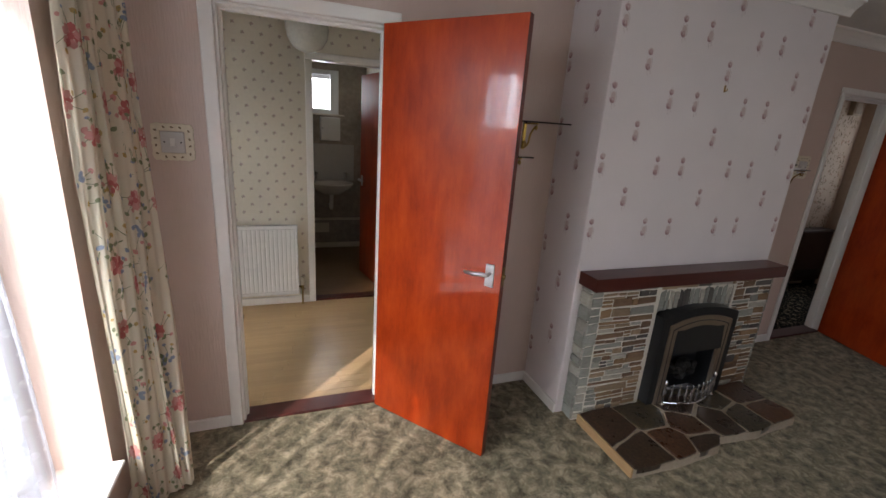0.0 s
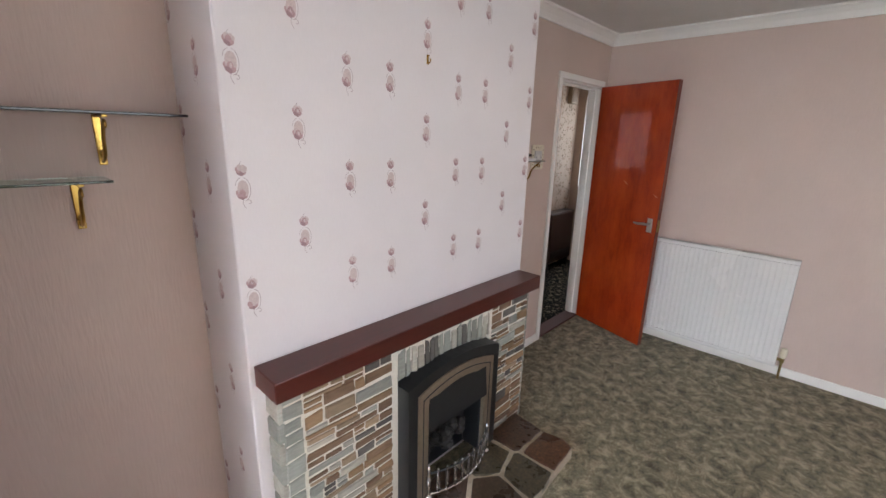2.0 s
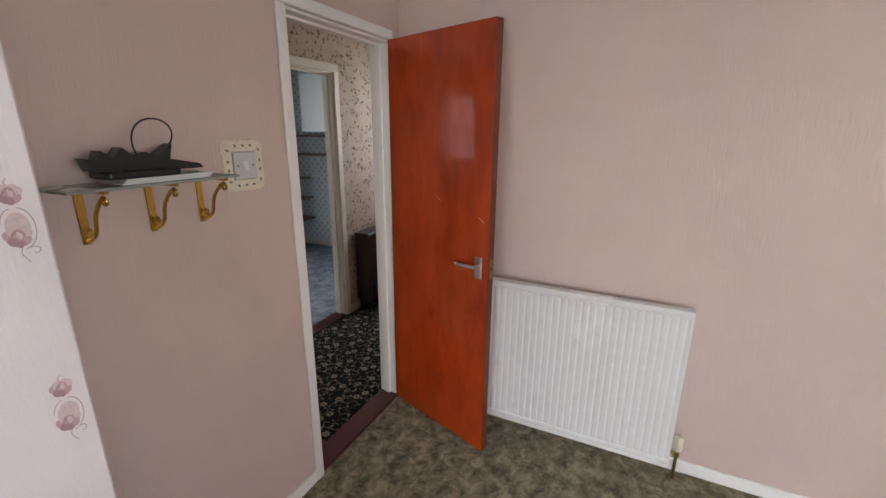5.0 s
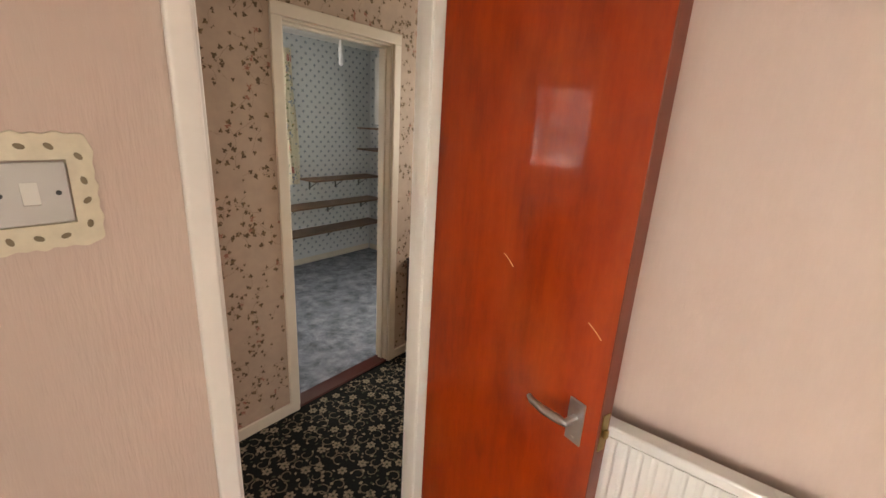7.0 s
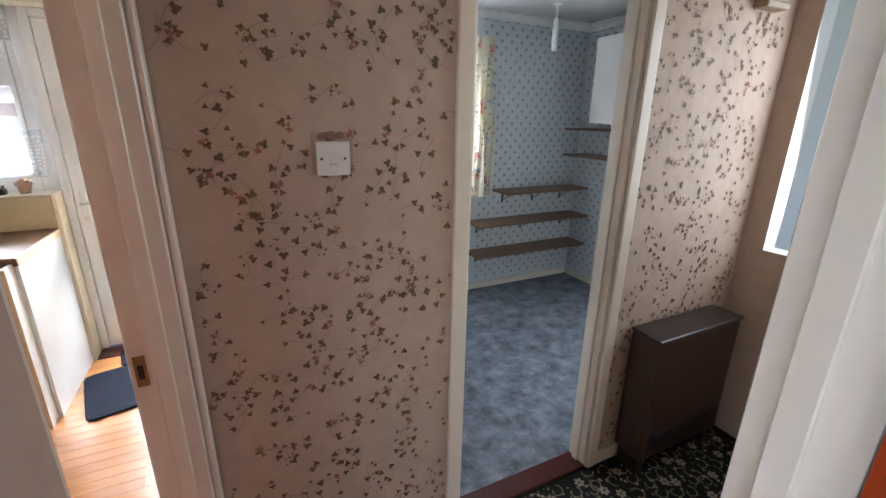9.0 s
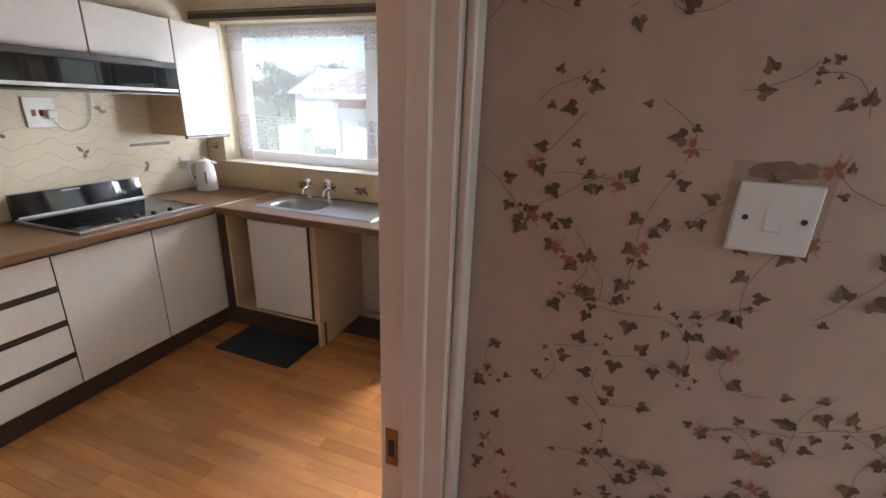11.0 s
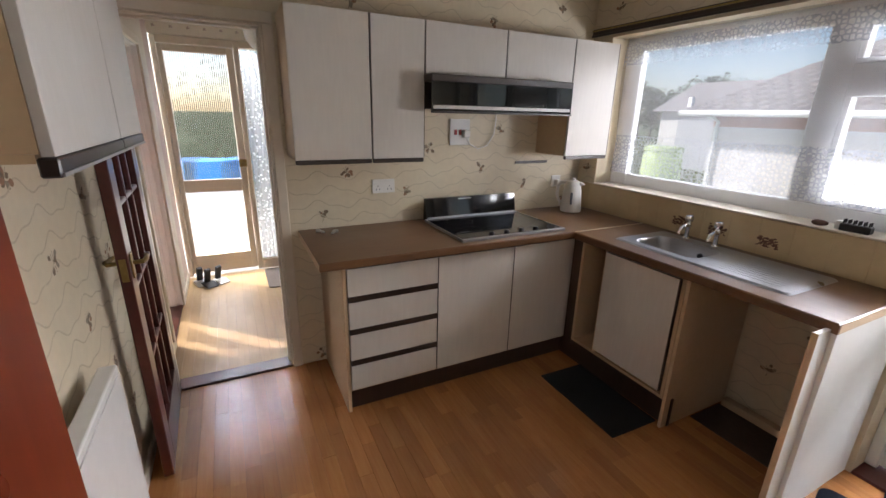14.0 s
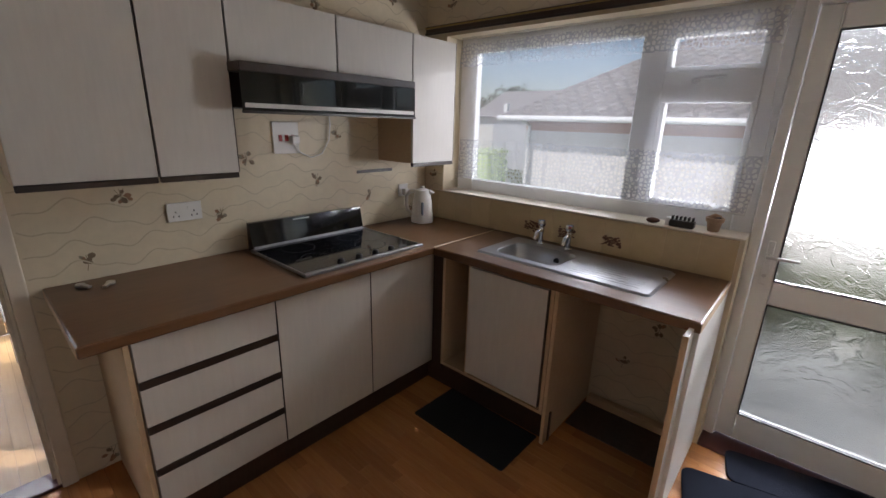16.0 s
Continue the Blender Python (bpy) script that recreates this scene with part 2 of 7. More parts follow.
def veneer(name, dark, mid, light):
    """Varnished veneer: rippled figure, long fibres and a glossy coat that is not quite flat."""
    m, nt, bsdf = nodes_of(name)
    fibre = noise_tex(nt, position(nt, (90, 90, 3.5)), 1.0, 5, 0.6)
    ripple = noise_tex(nt, position(nt, (9, 9, 3.2)), 1.0, 6, 0.68)
    broad = noise_tex(nt, position(nt, (3, 3, 1.0)), 1.0, 3)
    base = ramp(nt, ripple, (0.30, dark), (0.50, mid), (0.72, light))
    base = mix(nt, ramp(nt, fibre, (0.35, 0.0), (0.7, 0.28)), base, mix(nt, 1.0, base, (0.68, 0.60, 0.55), "MULTIPLY"))
    base = mix(nt, ramp(nt, broad, (0.3, 0.0), (0.7, 0.8)), base, mix(nt, 1.0, base, (0.80, 0.72, 0.66), "MULTIPLY"))
    nt.links.new(base, bsdf.inputs["Base Color"])
    bsdf.inputs["Roughness"].default_value = 0.32
    bsdf.inputs["Specular IOR Level"].default_value = 0.25
    bsdf.inputs["Coat Weight"].default_value = 0.9
    bsdf.inputs["Coat Roughness"].default_value = 0.045
    bump(nt, bsdf, fibre, 0.10, 0.0006)
    return m


DOORWOOD = veneer("orange_varnished_veneer", (0.27, 0.023, 0.003), (0.39, 0.041, 0.004), (0.49, 0.066, 0.007))
DARKEDGE = wood("dark_door_edge", (0.12, 0.022, 0.010), (0.18, 0.034, 0.014), "z", 0.35)
REDWOOD = wood("dark_red_varnish", (0.058, 0.010, 0.007), (0.092, 0.016, 0.010), "x", 0.30, 0.1, even=True)
BRICKBASE = surface("outside_render", (0.75, 0.73, 0.70), 0.9, grain=60, relief=0.4)

# ---- builders ----


def bm_box(x0, y0, z0, x1, y1, z1, bevel=0.0, seg=1, bm=None):
    bm = bm or bmesh.new()
    made = bmesh.ops.create_cube(bm, size=1.0, matrix=Matrix.LocRotScale(((x0 + x1) / 2, (y0 + y1) / 2, (z0 + z1) / 2), None, (abs(x1 - x0), abs(y1 - y0), abs(z1 - z0))))
    if bevel:
        edges = list({e for v in made["verts"] for e in v.link_edges})
        bmesh.ops.bevel(bm, geom=edges, offset=bevel, segments=seg, affect="EDGES", profile=0.5)
    return bm


def bm_tube(points, radius, sides=10, bm=None, caps=True):
    """A round bar along points."""
    bm = bm or bmesh.new()
    pts = [Vector(p) for p in points]
    rings, side = [], None
    for i, p in enumerate(pts):
        d = (pts[min(i + 1, len(pts) - 1)] - pts[max(i - 1, 0)]).normalized()
        if side is None:
            side = d.orthogonal().normalized()
        side = (side - d * side.dot(d)).normalized()
        up = d.cross(side)
        r = radius[i] if isinstance(radius, (list, tuple)) else radius
        rings.append([bm.verts.new(p + (side * math.cos(a) + up * math.sin(a)) * r) for a in [2 * math.pi * k / sides for k in range(sides)]])
    for a, b in zip(rings, rings[1:]):
        for k in range(sides):
            bm.faces.new((a[k], a[(k + 1) % sides], b[(k + 1) % sides], b[k]))
    if caps:
        bm.faces.new(rings[0][::-1])
        bm.faces.new(rings[-1])
    return bm


def bm_lathe(profile, centre=(0, 0, 0), sides=28, bm=None):
    """A turned shape from (radius, height) pairs about the z axis."""
    bm = bm or bmesh.new()
    rings = [[bm.verts.new((centre[0] + max(r, 1e-4) * math.cos(2 * math.pi * k / sides), centre[1] + max(r, 1e-4) * math.sin(2 * math.pi * k / sides), centre[2] + z)) for k in range(sides)] for r, z in profile]
    for a, b in zip(rings, rings[1:]):
        for k in range(sides):
            bm.faces.new((a[k], a[(k + 1) % sides], b[(k + 1) % sides], b[k]))
    bm.faces.new(rings[0][::-1])
    bm.faces.new(rings[-1])
    return bm


def bm_prism(outline, axis, a, b, bm=None, bevel=0.0):
    """A flat outline of (u, v) pairs drawn out along an axis from a to b; u, v are the other two axes in order."""
    bm = bm or bmesh.new()
    put = {"x": lambda u, v, w: (w, u, v), "y": lambda u, v, w: (u, w, v), "z": lambda u, v, w: (u, v, w)}[axis]
    lo, hi = [bm.verts.new(put(u, v, a)) for u, v in outline], [bm.verts.new(put(u, v, b)) for u, v in outline]
    faces = [bm.faces.new(lo), bm.faces.new(hi[::-1])]
    n = len(outline)
    for i in range(n):
        faces.append(bm.faces.new((lo[i], hi[i], hi[(i + 1) % n], lo[(i + 1) % n])))
    bmesh.ops.recalc_face_normals(bm, faces=faces)
    if bevel:
        bmesh.ops.bevel(bm, geom=list({e for f in faces for e in f.edges}), offset=bevel, segments=1, affect="EDGES", profile=0.5)
    return bm


def mesh_object(name, bm, materials, smooth=False):
    me = bpy.data.meshes.new(name)
    bm.normal_update()
    bm.to_mesh(me)
    bm.free()
    for m in materials if isinstance(materials, (list, tuple)) else [materials]:
        me.materials.append(m)
    if smooth:
        me.shade_smooth()
        me.set_sharp_from_angle(angle=radians(40))
    return new(name, me)


def part(name, bm, material, parent, label="", smooth=False):
    """ONE mesh under a thing or a part; the mesh is given in the world's metres or, under a placed thing, in its own."""
    ob = mesh_object(name, bm, material, smooth)
    ob.parent = parent
    if label:
        ob["label"] = label
    return ob


def thing(name, label, category, group="", at=None):
    ob = new(name)
    ob.empty_display_size = 0.1
    if at is not None:
        ob.matrix_world = at
    return tagged(ob, label, category, group)


def solid(name, bm, material, label, category, group="", smooth=False):
    return tagged(mesh_object(name, bm, material, smooth), label, category, group)


def setting(name, bm, material, label="", category="wall", smooth=False):
    return tagged(mesh_object(name, bm, material, smooth), label, category, kind="structure")


def wall(name, axis, u0, u1, w0, w1, holes, mats, label, height=2.40, foot=0.0):
    """A wall along axis from u0 to u1, between w0 and w1 across, with holes (ua, ub, za, zb). mats: the side facing down the other axis, the side facing up it, the rest."""
    bm = bmesh.new()

    def block(a, b, z0, z1):
        if b - a > 1e-4 and z1 - z0 > 1e-4:
            if axis == "x":
                bm_box(a, w0, z0, b, w1, z1, bm=bm)
            else:
                bm_box(w0, a, z0, w1, b, z1, bm=bm)

    at = u0
    for ua, ub, za, zb in sorted(holes):
        block(at, ua, foot, height)
        block(ua, ub, foot, za)
        block(ua, ub, zb, height)
        at = ub
    block(at, u1, foot, height)
    bm.normal_update()
    for f in bm.faces:
        n = f.normal.y if axis == "x" else f.normal.x
        f.material_index = 0 if n < -0.5 else 1 if n > 0.5 else 2
    return setting(name, bm, list(mats), label)


# ---- the setting ----
H = 2.38
wall("wall_room_north_west", "x", -0.40, 1.16, 0.0, 0.12, [(-0.015, 0.70, 0, 1.99)], (PINK, HALLPAPER, WHITE), "pink painted wall with the hall doorway", H)
wall("wall_room_north_mid", "x", 1.16, 3.95, 0.0, 0.12, [], (PINK, KITPAPER, WHITE), "pink painted wall behind the chimney breast", H)
wall("wall_room_north_east", "x", 3.95, 6.5, 0.0, 0.12, [(4.07, 4.76, 0, 1.99)], (PINK, IVYBASE, WHITE), "pink painted wall with the passage doorway", H)
wall("wall_room_east", "y", -3.92, 0.0, 4.84, 4.96, [], (PINK, PINK, PINK), "plain pink painted wall", H)
# the opening here is unseen, assumed for the south fill lamp
wall("wall_room_south", "x", -0.70, 4.96, -4.04, -3.92, [(1.35, 3.45, 0.95, 2.05)], (BRICKBASE, PINK, WHITE), "pink painted wall with an assumed window opening", H)
wall("wall_room_west", "y", -3.92, 0.12, -0.70, -0.40, [(-3.3, -0.50, 0.30, 2.10)], (BRICKBASE, PINK, PINK), "pink painted wall with a wide window", H)
bm = bmesh.new()
bm_box(1.67, -0.36, 0, 3.16, 0.0, H, 0.004, bm=bm)
chimney = setting("wall_chimney_breast", bm, PALE, "pale pink papered chimney breast")
wall("wall_hall_north", "x", -0.90, 1.16, 1.55, 1.65, [(0.45, 1.10, 0, 1.99)], (HALLPAPER, WCTILE, WHITE), "cream rosebud papered hall wall", H)
wall("wall_hall_west", "y", 0.12, 1.55, -0.86, -0.70, [(0.12, 1.30, 0, 2.16)], (BRICKBASE, HALLPAPER, CREAM), "narrow hall wall beside the front door", H)
wall("wall_kitchen_west", "y", 0.12, 3.07, 1.16, 1.28, [(0.17, 0.83, 0, 1.99)], (HALLPAPER, KITPAPER, WHITE), "cream papered kitchen wall with a doorway", H)
wall("wall_north_kitchen", "x", 1.16, 4.35, 3.07, 3.40, [(1.46, 3.27, 1.10, 2.10), (3.27, 4.13, 0, 2.10)], (KITPAPER, BRICKBASE, KITPAPER), "cream papered kitchen wall with window and door", H)
wall("wall_kitchen_door", "y", 0.12, 1.02, 3.95, 4.07, [(0.26, 0.97, 0, 1.99)], (KITPAPER, IVYBASE, WHITE), "narrow wall round the kitchen doorway", H)
wall("wall_kitchen_east", "y", 1.12, 3.07, 4.25, 4.35, [], (KITPAPER, BLUEPAPER, WHITE), "cream papered kitchen wall", H)
ivywall = wall("wall_passage_north", "x", 3.95, 6.5, 1.02, 1.12, [(4.865, 5.55, 0, 1.985)], (IVYBASE, BLUEPAPER, WHITE), "ivy papered passage wall with a bedroom doorway", H)
# unseen end wall; its opening is made up to take the passage fill lamp
wall("wall_passage_east", "y", 0.12, 1.02, 6.4, 6.5, [(0.22, 0.92, 1.0, 2.1)], (IVYBASE, IVYBASE, WHITE), "ivy papered end wall with an opening added for fill light", H)
wall("wall_bedroom_north", "x", 4.35, 7.4, 3.12, 3.40, [(4.8, 6.12, 0.95, 2.12)], (BLUEPAPER, BRICKBASE, WHITE), "blue sprig papered wall with a window", H)
wall("wall_bedroom_east", "y", 1.02, 3.40, 7.28, 7.40, [], (BLUEPAPER, BLUEPAPER, WHITE), "blue sprig papered wall", H)
wall("wall_bedroom_south", "x", 6.5, 7.28, 1.02, 1.12, [], (BLUEPAPER, BLUEPAPER, WHITE), "blue sprig papered wall", H)
wall("wall_wc_north", "x", 0.1, 1.16, 3.24, 3.40, [(0.46, 0.84, 1.62, 2.10)], (WCTILE, BRICKBASE, WHITE), "patterned cloakroom wall with a small window", H)
wall("wall_wc_west", "y", 1.65, 3.40, 0.0, 0.1, [], (WCTILE, WCTILE, WHITE), "patterned cloakroom wall", H)
setting("ceiling", bm_box(-0.86, -4.04, H, 7.4, 3.40, H + 0.15), CEIL, "white painted ceiling", "ceiling")

# out-of-view slab, added only to keep sun out of the south opening
setting("eaves", bm_box(-0.70, -5.4, 2.16, 4.96, -4.045, 2.30), BRICKBASE, "unseen slab added over the south opening as a sun block", "eaves")
setting("floor_living_room", bm_box(-0.70, -3.92, -0.06, 4.84, 0.0, 0.0), GREENCARPET, "mottled grey-green carved carpet", "carpet")
setting("floor_passage", bm_box(4.07, 0.12, -0.06, 6.4, 1.02, 0.0), HALLCARPET, "black carpet with cream flowers", "carpet")
setting("floor_bedroom", bm_box(4.35, 1.12, -0.06, 7.28, 3.12, 0.0), BLUECARPET, "blue-grey mottled carpet", "carpet")
SUBFLOOR = surface("floor_underlay", (0.06, 0.035, 0.02), 0.9)
setting("floor_kitchen", bm_box(1.28, 0.12, -0.07, 4.25, 3.07, -0.006), SUBFLOOR, "beech laminate strip floor", "floor")
setting("floor_hall", bm_box(-0.70, 0.12, -0.07, 1.16, 1.55, -0.006), SUBFLOOR, "pale oak laminate floor", "floor")
setting("floor_wc", bm_box(0.1, 1.65, -0.06, 1.16, 3.24, 0.0), wood("wc_laminate", (0.20, 0.12, 0.05), (0.29, 0.18, 0.08), "x", 0.4), "brown laminate floor", "floor")
for n, (a, b, c, d) in {"threshold_living_hall": (-0.015, 0.0, 0.70, 0.12), "threshold_living_passage": (4.07, 0.0, 4.76, 0.12), "threshold_kitchen_hall": (1.16, 0.17, 1.28, 0.83), "threshold_bedroom": (4.865, 1.02, 5.55, 1.12), "threshold_wc": (0.45, 1.55, 1.10, 1.65), "threshold_kitchen_passage": (3.95, 0.26, 4.07, 0.97), "threshold_back_door": (3.27, 3.07, 4.13, 3.40)}.items():
    setting(n, bm_box(a, b, -0.06, c, d, 0.012, 0.004), REDWOOD, "dark red varnished threshold board", "threshold")

# ---- trim: architraves, skirting, cornice ----


def architrave(name, axis, a, b, top, face, out, material, width=0.055, thick=0.016, sides="lrt"):
    """Round-edged boards round a doorway from a to b along axis, on the wall face at 'face', standing out towards 'out' (+1 or -1)."""
    bm = bmesh.new()

    def board(u0, u1, z0, z1):
        w0, w1 = sorted((face, face + out * thick))
        if axis == "x":
            bm_box(u0, w0, z0, u1, w1, z1, 0.006, 3, bm=bm)
        else:
            bm_box(w0, u0, z0, w1, u1, z1, 0.006, 3, bm=bm)

    if "l" in sides:
        board(a - width, a, 0, top)
    if "r" in sides:
        board(b, b + width, 0, top)
    board(a - (width if "l" in sides else 0), b + (width if "r" in sides else 0), top, top + width)
    return setting(name, bm, material, "gloss painted door architrave", "trim")


def lining(name, axis, a, b, top, w0, w1, material, stop_at):
    """Door lining boards inside a doorway, with a stop bead."""
    bm = bmesh.new()
    t = 0.012
    for u0, u1, z0, z1 in ((a, a + t, 0.013, top), (b - t, b, 0.013, top), (a + t, b - t, top - t, top)):
        for (x0, x1, grow) in ((w0 + 0.002, w1 - 0.002, 0), (stop_at, stop_at + 0.035, 0.011)):
            uu0, uu1 = u0 - (grow if u0 == b - t else 0), u1 + (grow if u0 == a else 0)
            zz0 = z0 - (grow if z0 > 1 else 0)
            if axis == "x":
                bm_box(uu0, x0, zz0, uu1, x1, z1 - 0.001, 0.002, bm=bm)
            else:
                bm_box(x0, uu0, zz0, x1, uu1, z1 - 0.001, 0.002, bm=bm)
    return setting(name, bm, material, "gloss painted door lining", "trim")


architrave("trim_living_hall", "x", -0.015, 0.70, 1.99, 0.0, -1, WHITE)
lining("trim_living_hall_lining", "x", -0.015, 0.70, 1.99, 0.0, 0.12, WHITE, 0.05)
architrave("trim_hall_living", "x", -0.015, 0.70, 1.99, 0.12, 1, CREAM)
architrave("trim_living_passage", "x", 4.07, 4.76, 1.99, 0.0, -1, WHITE, width=0.044, sides="lt")
lining("trim_living_passage_lining", "x", 4.07, 4.76, 1.99, 0.0, 0.12, WHITE, 0.05)
architrave("trim_wc", "x", 0.45, 1.10, 1.99, 1.55, -1, WHITE)
architrave("trim_kitchen_hall", "y", 0.17, 0.83, 1.99, 1.28, 1, CREAM)
lining("trim_kitchen_hall_lining", "y", 0.17, 0.83, 1.99, 1.16, 1.28, CREAM, 1.19)
architrave("trim_hall_kitchen", "y", 0.17, 0.83, 1.99, 1.16, -1, CREAM)
architrave("trim_bedroom", "x", 4.865, 5.55, 1.985, 1.02, -1, CREAM)
lining("trim_bedroom_lining", "x", 4.865, 5.55, 1.985, 1.02, 1.12, CREAM, 1.055)
architrave("trim_kitchen_passage", "y", 0.26, 0.97, 1.99, 4.07, 1, CREAM, width=0.045, sides="rt")
keep_lining = lining("trim_kitchen_passage_lining", "y", 0.26, 0.97, 1.99, 3.95, 4.07, CREAM, 4.0)


def skirting(name, axis, runs, material=None, height=0.065, thick=0.014):
    bm = bmesh.new()
    for u0, u1, face, out in runs:
        w0, w1 = sorted((face, face + out * thick))
        if axis == "x":
            bm_box(u0, w0, 0, u1, w1, height, 0.004, bm=bm)
        else:
            bm_box(w0, u0, 0, w1, u1, height, 0.004, bm=bm)
    return setting(name, bm, material or WHITE, "gloss painted skirting board", "baseboard")


skirting("baseboard_living_north", "x", [(-0.38, -0.071, 0, -1), (0.757, 1.67, 0, -1), (3.16, 4.025, 0, -1)])
skirting("baseboard_chimney", "y", [(-0.36, 0, 1.67, -1), (-0.36, 0, 3.16, 1)])
skirting("baseboard_living_east", "y", [(-3.9, -0.01, 4.84, -1)])
skirting("baseboard_living_west", "y", [(-3.9, -0.01, -0.40, 1)])
skirting("baseboard_hall", "x", [(-0.68, 0.393, 1.55, -1)])
skirting("baseboard_hall_south", "x", [(-0.68, -0.071, 0.12, 1), (0.757, 1.14, 0.12, 1)], CREAM)
skirting("baseboard_passage", "x", [(4.09, 4.823, 1.02, -1), (5.588, 6.38, 1.02, -1)], CREAM)
skirting("baseboard_kitchen_south", "x", [(1.30, 3.93, 0.12, 1)], CREAM)
skirting("baseboard_bedroom", "x", [(4.37, 7.26, 3.12, -1)], CREAM)
skirting("baseboard_bedroom_east", "y", [(1.14, 3.10, 7.28, -1)], CREAM)
skirting("baseboard_wc", "x", [(0.12, 1.14, 3.24, -1)], CREAM)


def cornice(name, axis, u0, u1, face, out, size=0.075):
    outline = [(0, 0), (0, -size), (0.014, -size), (0.018, -size + 0.012), (0.03, -0.042), (size - 0.02, -0.02), (size - 0.012, -0.014), (size, -0.014), (size, 0)]
    bm = bmesh.new()
    pts = [(face + out * w, H + z) for w, z in outline]
    bm_prism(pts, axis, u0, u1, bm=bm)
    return setting(name, bm, WHITE, "white moulded plaster cornice", "cornice")


cornice("cornice_living_north_west", "x", -0.40, 1.67, 0.0, -1)
cornice("cornice_living_north_east", "x", 3.16, 4.84, 0.0, -1)
cornice("cornice_chimney", "x", 1.60, 3.23, -0.36, -1)
cornice("cornice_chimney_side", "y", -0.36, 0.0, 1.67, -1)
cornice("cornice_chimney_side_east", "y", -0.36, 0.0, 3.16, 1)
cornice("cornice_living_east", "y", -3.92, 0.0, 4.84, -1)
cornice("cornice_living_west", "y", -3.92, 0.0, -0.40, 1)
cornice("cornice_bedroom_north", "x", 4.35, 7.28, 3.12, -1, 0.06)
cornice("cornice_bedroom_east", "y", 1.12, 3.12, 7.28, -1, 0.06)

# ---- metals and plastics ----
ALU = surface("satin_aluminium", (0.62, 0.62, 0.63), 0.32, 1.0, var=0.06, grain=90, relief=0.05)
CHROME = surface("chrome", (0.75, 0.76, 0.78), 0.10, 1.0, var=0.03, grain=30, relief=0.0)
STEEL = surface("brushed_steel", (0.42, 0.43, 0.45), 0.30, 0.95, var=0.06, grain=70, stretch=(0.15, 1, 1), relief=0.06)
BRASS = surface("aged_brass", (0.62, 0.40, 0.10), 0.28, 1.0, var=0.2, grain=40, relief=0.05)
DULLBRASS = surface("dull_brass", (0.36, 0.26, 0.10), 0.4, 1.0, var=0.2, grain=50)
WHITEPLASTIC = surface("white_plastic", (0.74, 0.73, 0.70), 0.3, var=0.03, grain=30, relief=0.02)
GREYPLASTIC = surface("grey_white_plastic", (0.55, 0.54, 0.53), 0.35, var=0.04, grain=30, relief=0.02)
CREAMPLASTIC = surface("cream_plastic", (0.72, 0.66, 0.52), 0.45, var=0.1, grain=60, relief=0.1)
BLACK = surface("black_plastic", (0.012, 0.012, 0.013), 0.35, var=0.2, grain=50, relief=0.05)
DARKGREY = surface("dark_grey_rubber", (0.035, 0.036, 0.04), 0.7, var=0.2, grain=180, relief=0.4)
ENAMEL = surface("white_radiator_enamel", (0.74, 0.735, 0.72), 0.25, var=0.03, grain=20, relief=0.02)
DARKBOARD = wood("dark_brown_board", (0.030, 0.014, 0.010), (0.055, 0.026, 0.017), "z", 0.4)

part("strike_plate", bm_box(3.962, 0.9560, 0.955, 3.986, 0.9578, 1.035, 0.0005), DULLBRASS, keep_lining, "dark brass strike plate")
part("strike_slot", bm_box(3.968, 0.9555, 0.975, 3.980, 0.9559, 1.012), BLACK, keep_lining)

# ---- doors ----


def lever_handle(parent, u, z, side, toward, material, plate=(0.042, 0.105)):
    """A lever on a plate. side: +1 or -1 across the leaf; toward: the way the lever points along the leaf."""
    y0 = side * 0.020
    pw, ph = plate
    lo, hi = sorted((y0, y0 + side * 0.005))
    pl = part("handle_plate", bm_box(u - pw / 2, lo, z - ph / 2, u + pw / 2, hi, z + ph / 2, 0.002), material, parent, "satin metal handle plate")
    y1 = y0 + side * 0.038
    pts = [(u, y0, z + 0.01), (u, y1, z + 0.01), (u + toward * 0.02, y1 + side * 0.006, z + 0.012), (u + toward * 0.06, y1 + side * 0.004, z + 0.006), (u + toward * 0.098, y1, z + 0.004), (u + toward * 0.112, y1 - side * 0.006, z + 0.006)]
    part("lever", bm_tube(pts, [0.008, 0.009, 0.010, 0.0095, 0.008, 0.006], 12), material, pl, "curved lever", smooth=True)
    for dz in (-ph * 0.38, ph * 0.38):
        a = (u, y0 + side * 0.004, z + dz)
        part("screw", bm_tube([a, (u, y0 + side * 0.0068, z + dz)], 0.0035, 8), material, pl)


def flush_door(name, hinge, angle, width, height, label, face_mat, edge_mat, handle_mat, toward=-1, handle_z=0.99, inset=0.055, plate=(0.042, 0.105)):
    bm = bm_box(0.0, -0.019, 0.0, width, 0.019, height, 0.0015)
    bm.normal_update()
    for f in bm.faces:
        f.material_index = 1 if abs(f.normal.x) > 0.6 else 0
    leaf = setting(name, bm, [face_mat, edge_mat], label, "door")
    leaf.matrix_world = pose(hinge[0], hinge[1], 0.012, 0, 0, angle)
    for side in (1, -1):
        lever_handle(leaf, width - inset, handle_z - 0.012, side, toward, handle_mat, plate)
    part("latch_plate", bm_box(width + 0.0002, -0.011, handle_z - 0.055, width + 0.0022, 0.011, handle_z + 0.035, 0.0005), DULLBRASS, leaf, "brass latch plate")
    part("latch_bolt", bm_box(width + 0.002, -0.006, handle_z - 0.02, width + 0.011, 0.006, handle_z, 0.002), DULLBRASS, leaf)
    for hz in (0.18, 1.0, 1.78):
        part("hinge", bm_tube([(-0.004, 0.021, hz), (-0.004, 0.021, hz + 0.09)], 0.006, 8), DULLBRASS, leaf, "painted butt hinge")
    return leaf


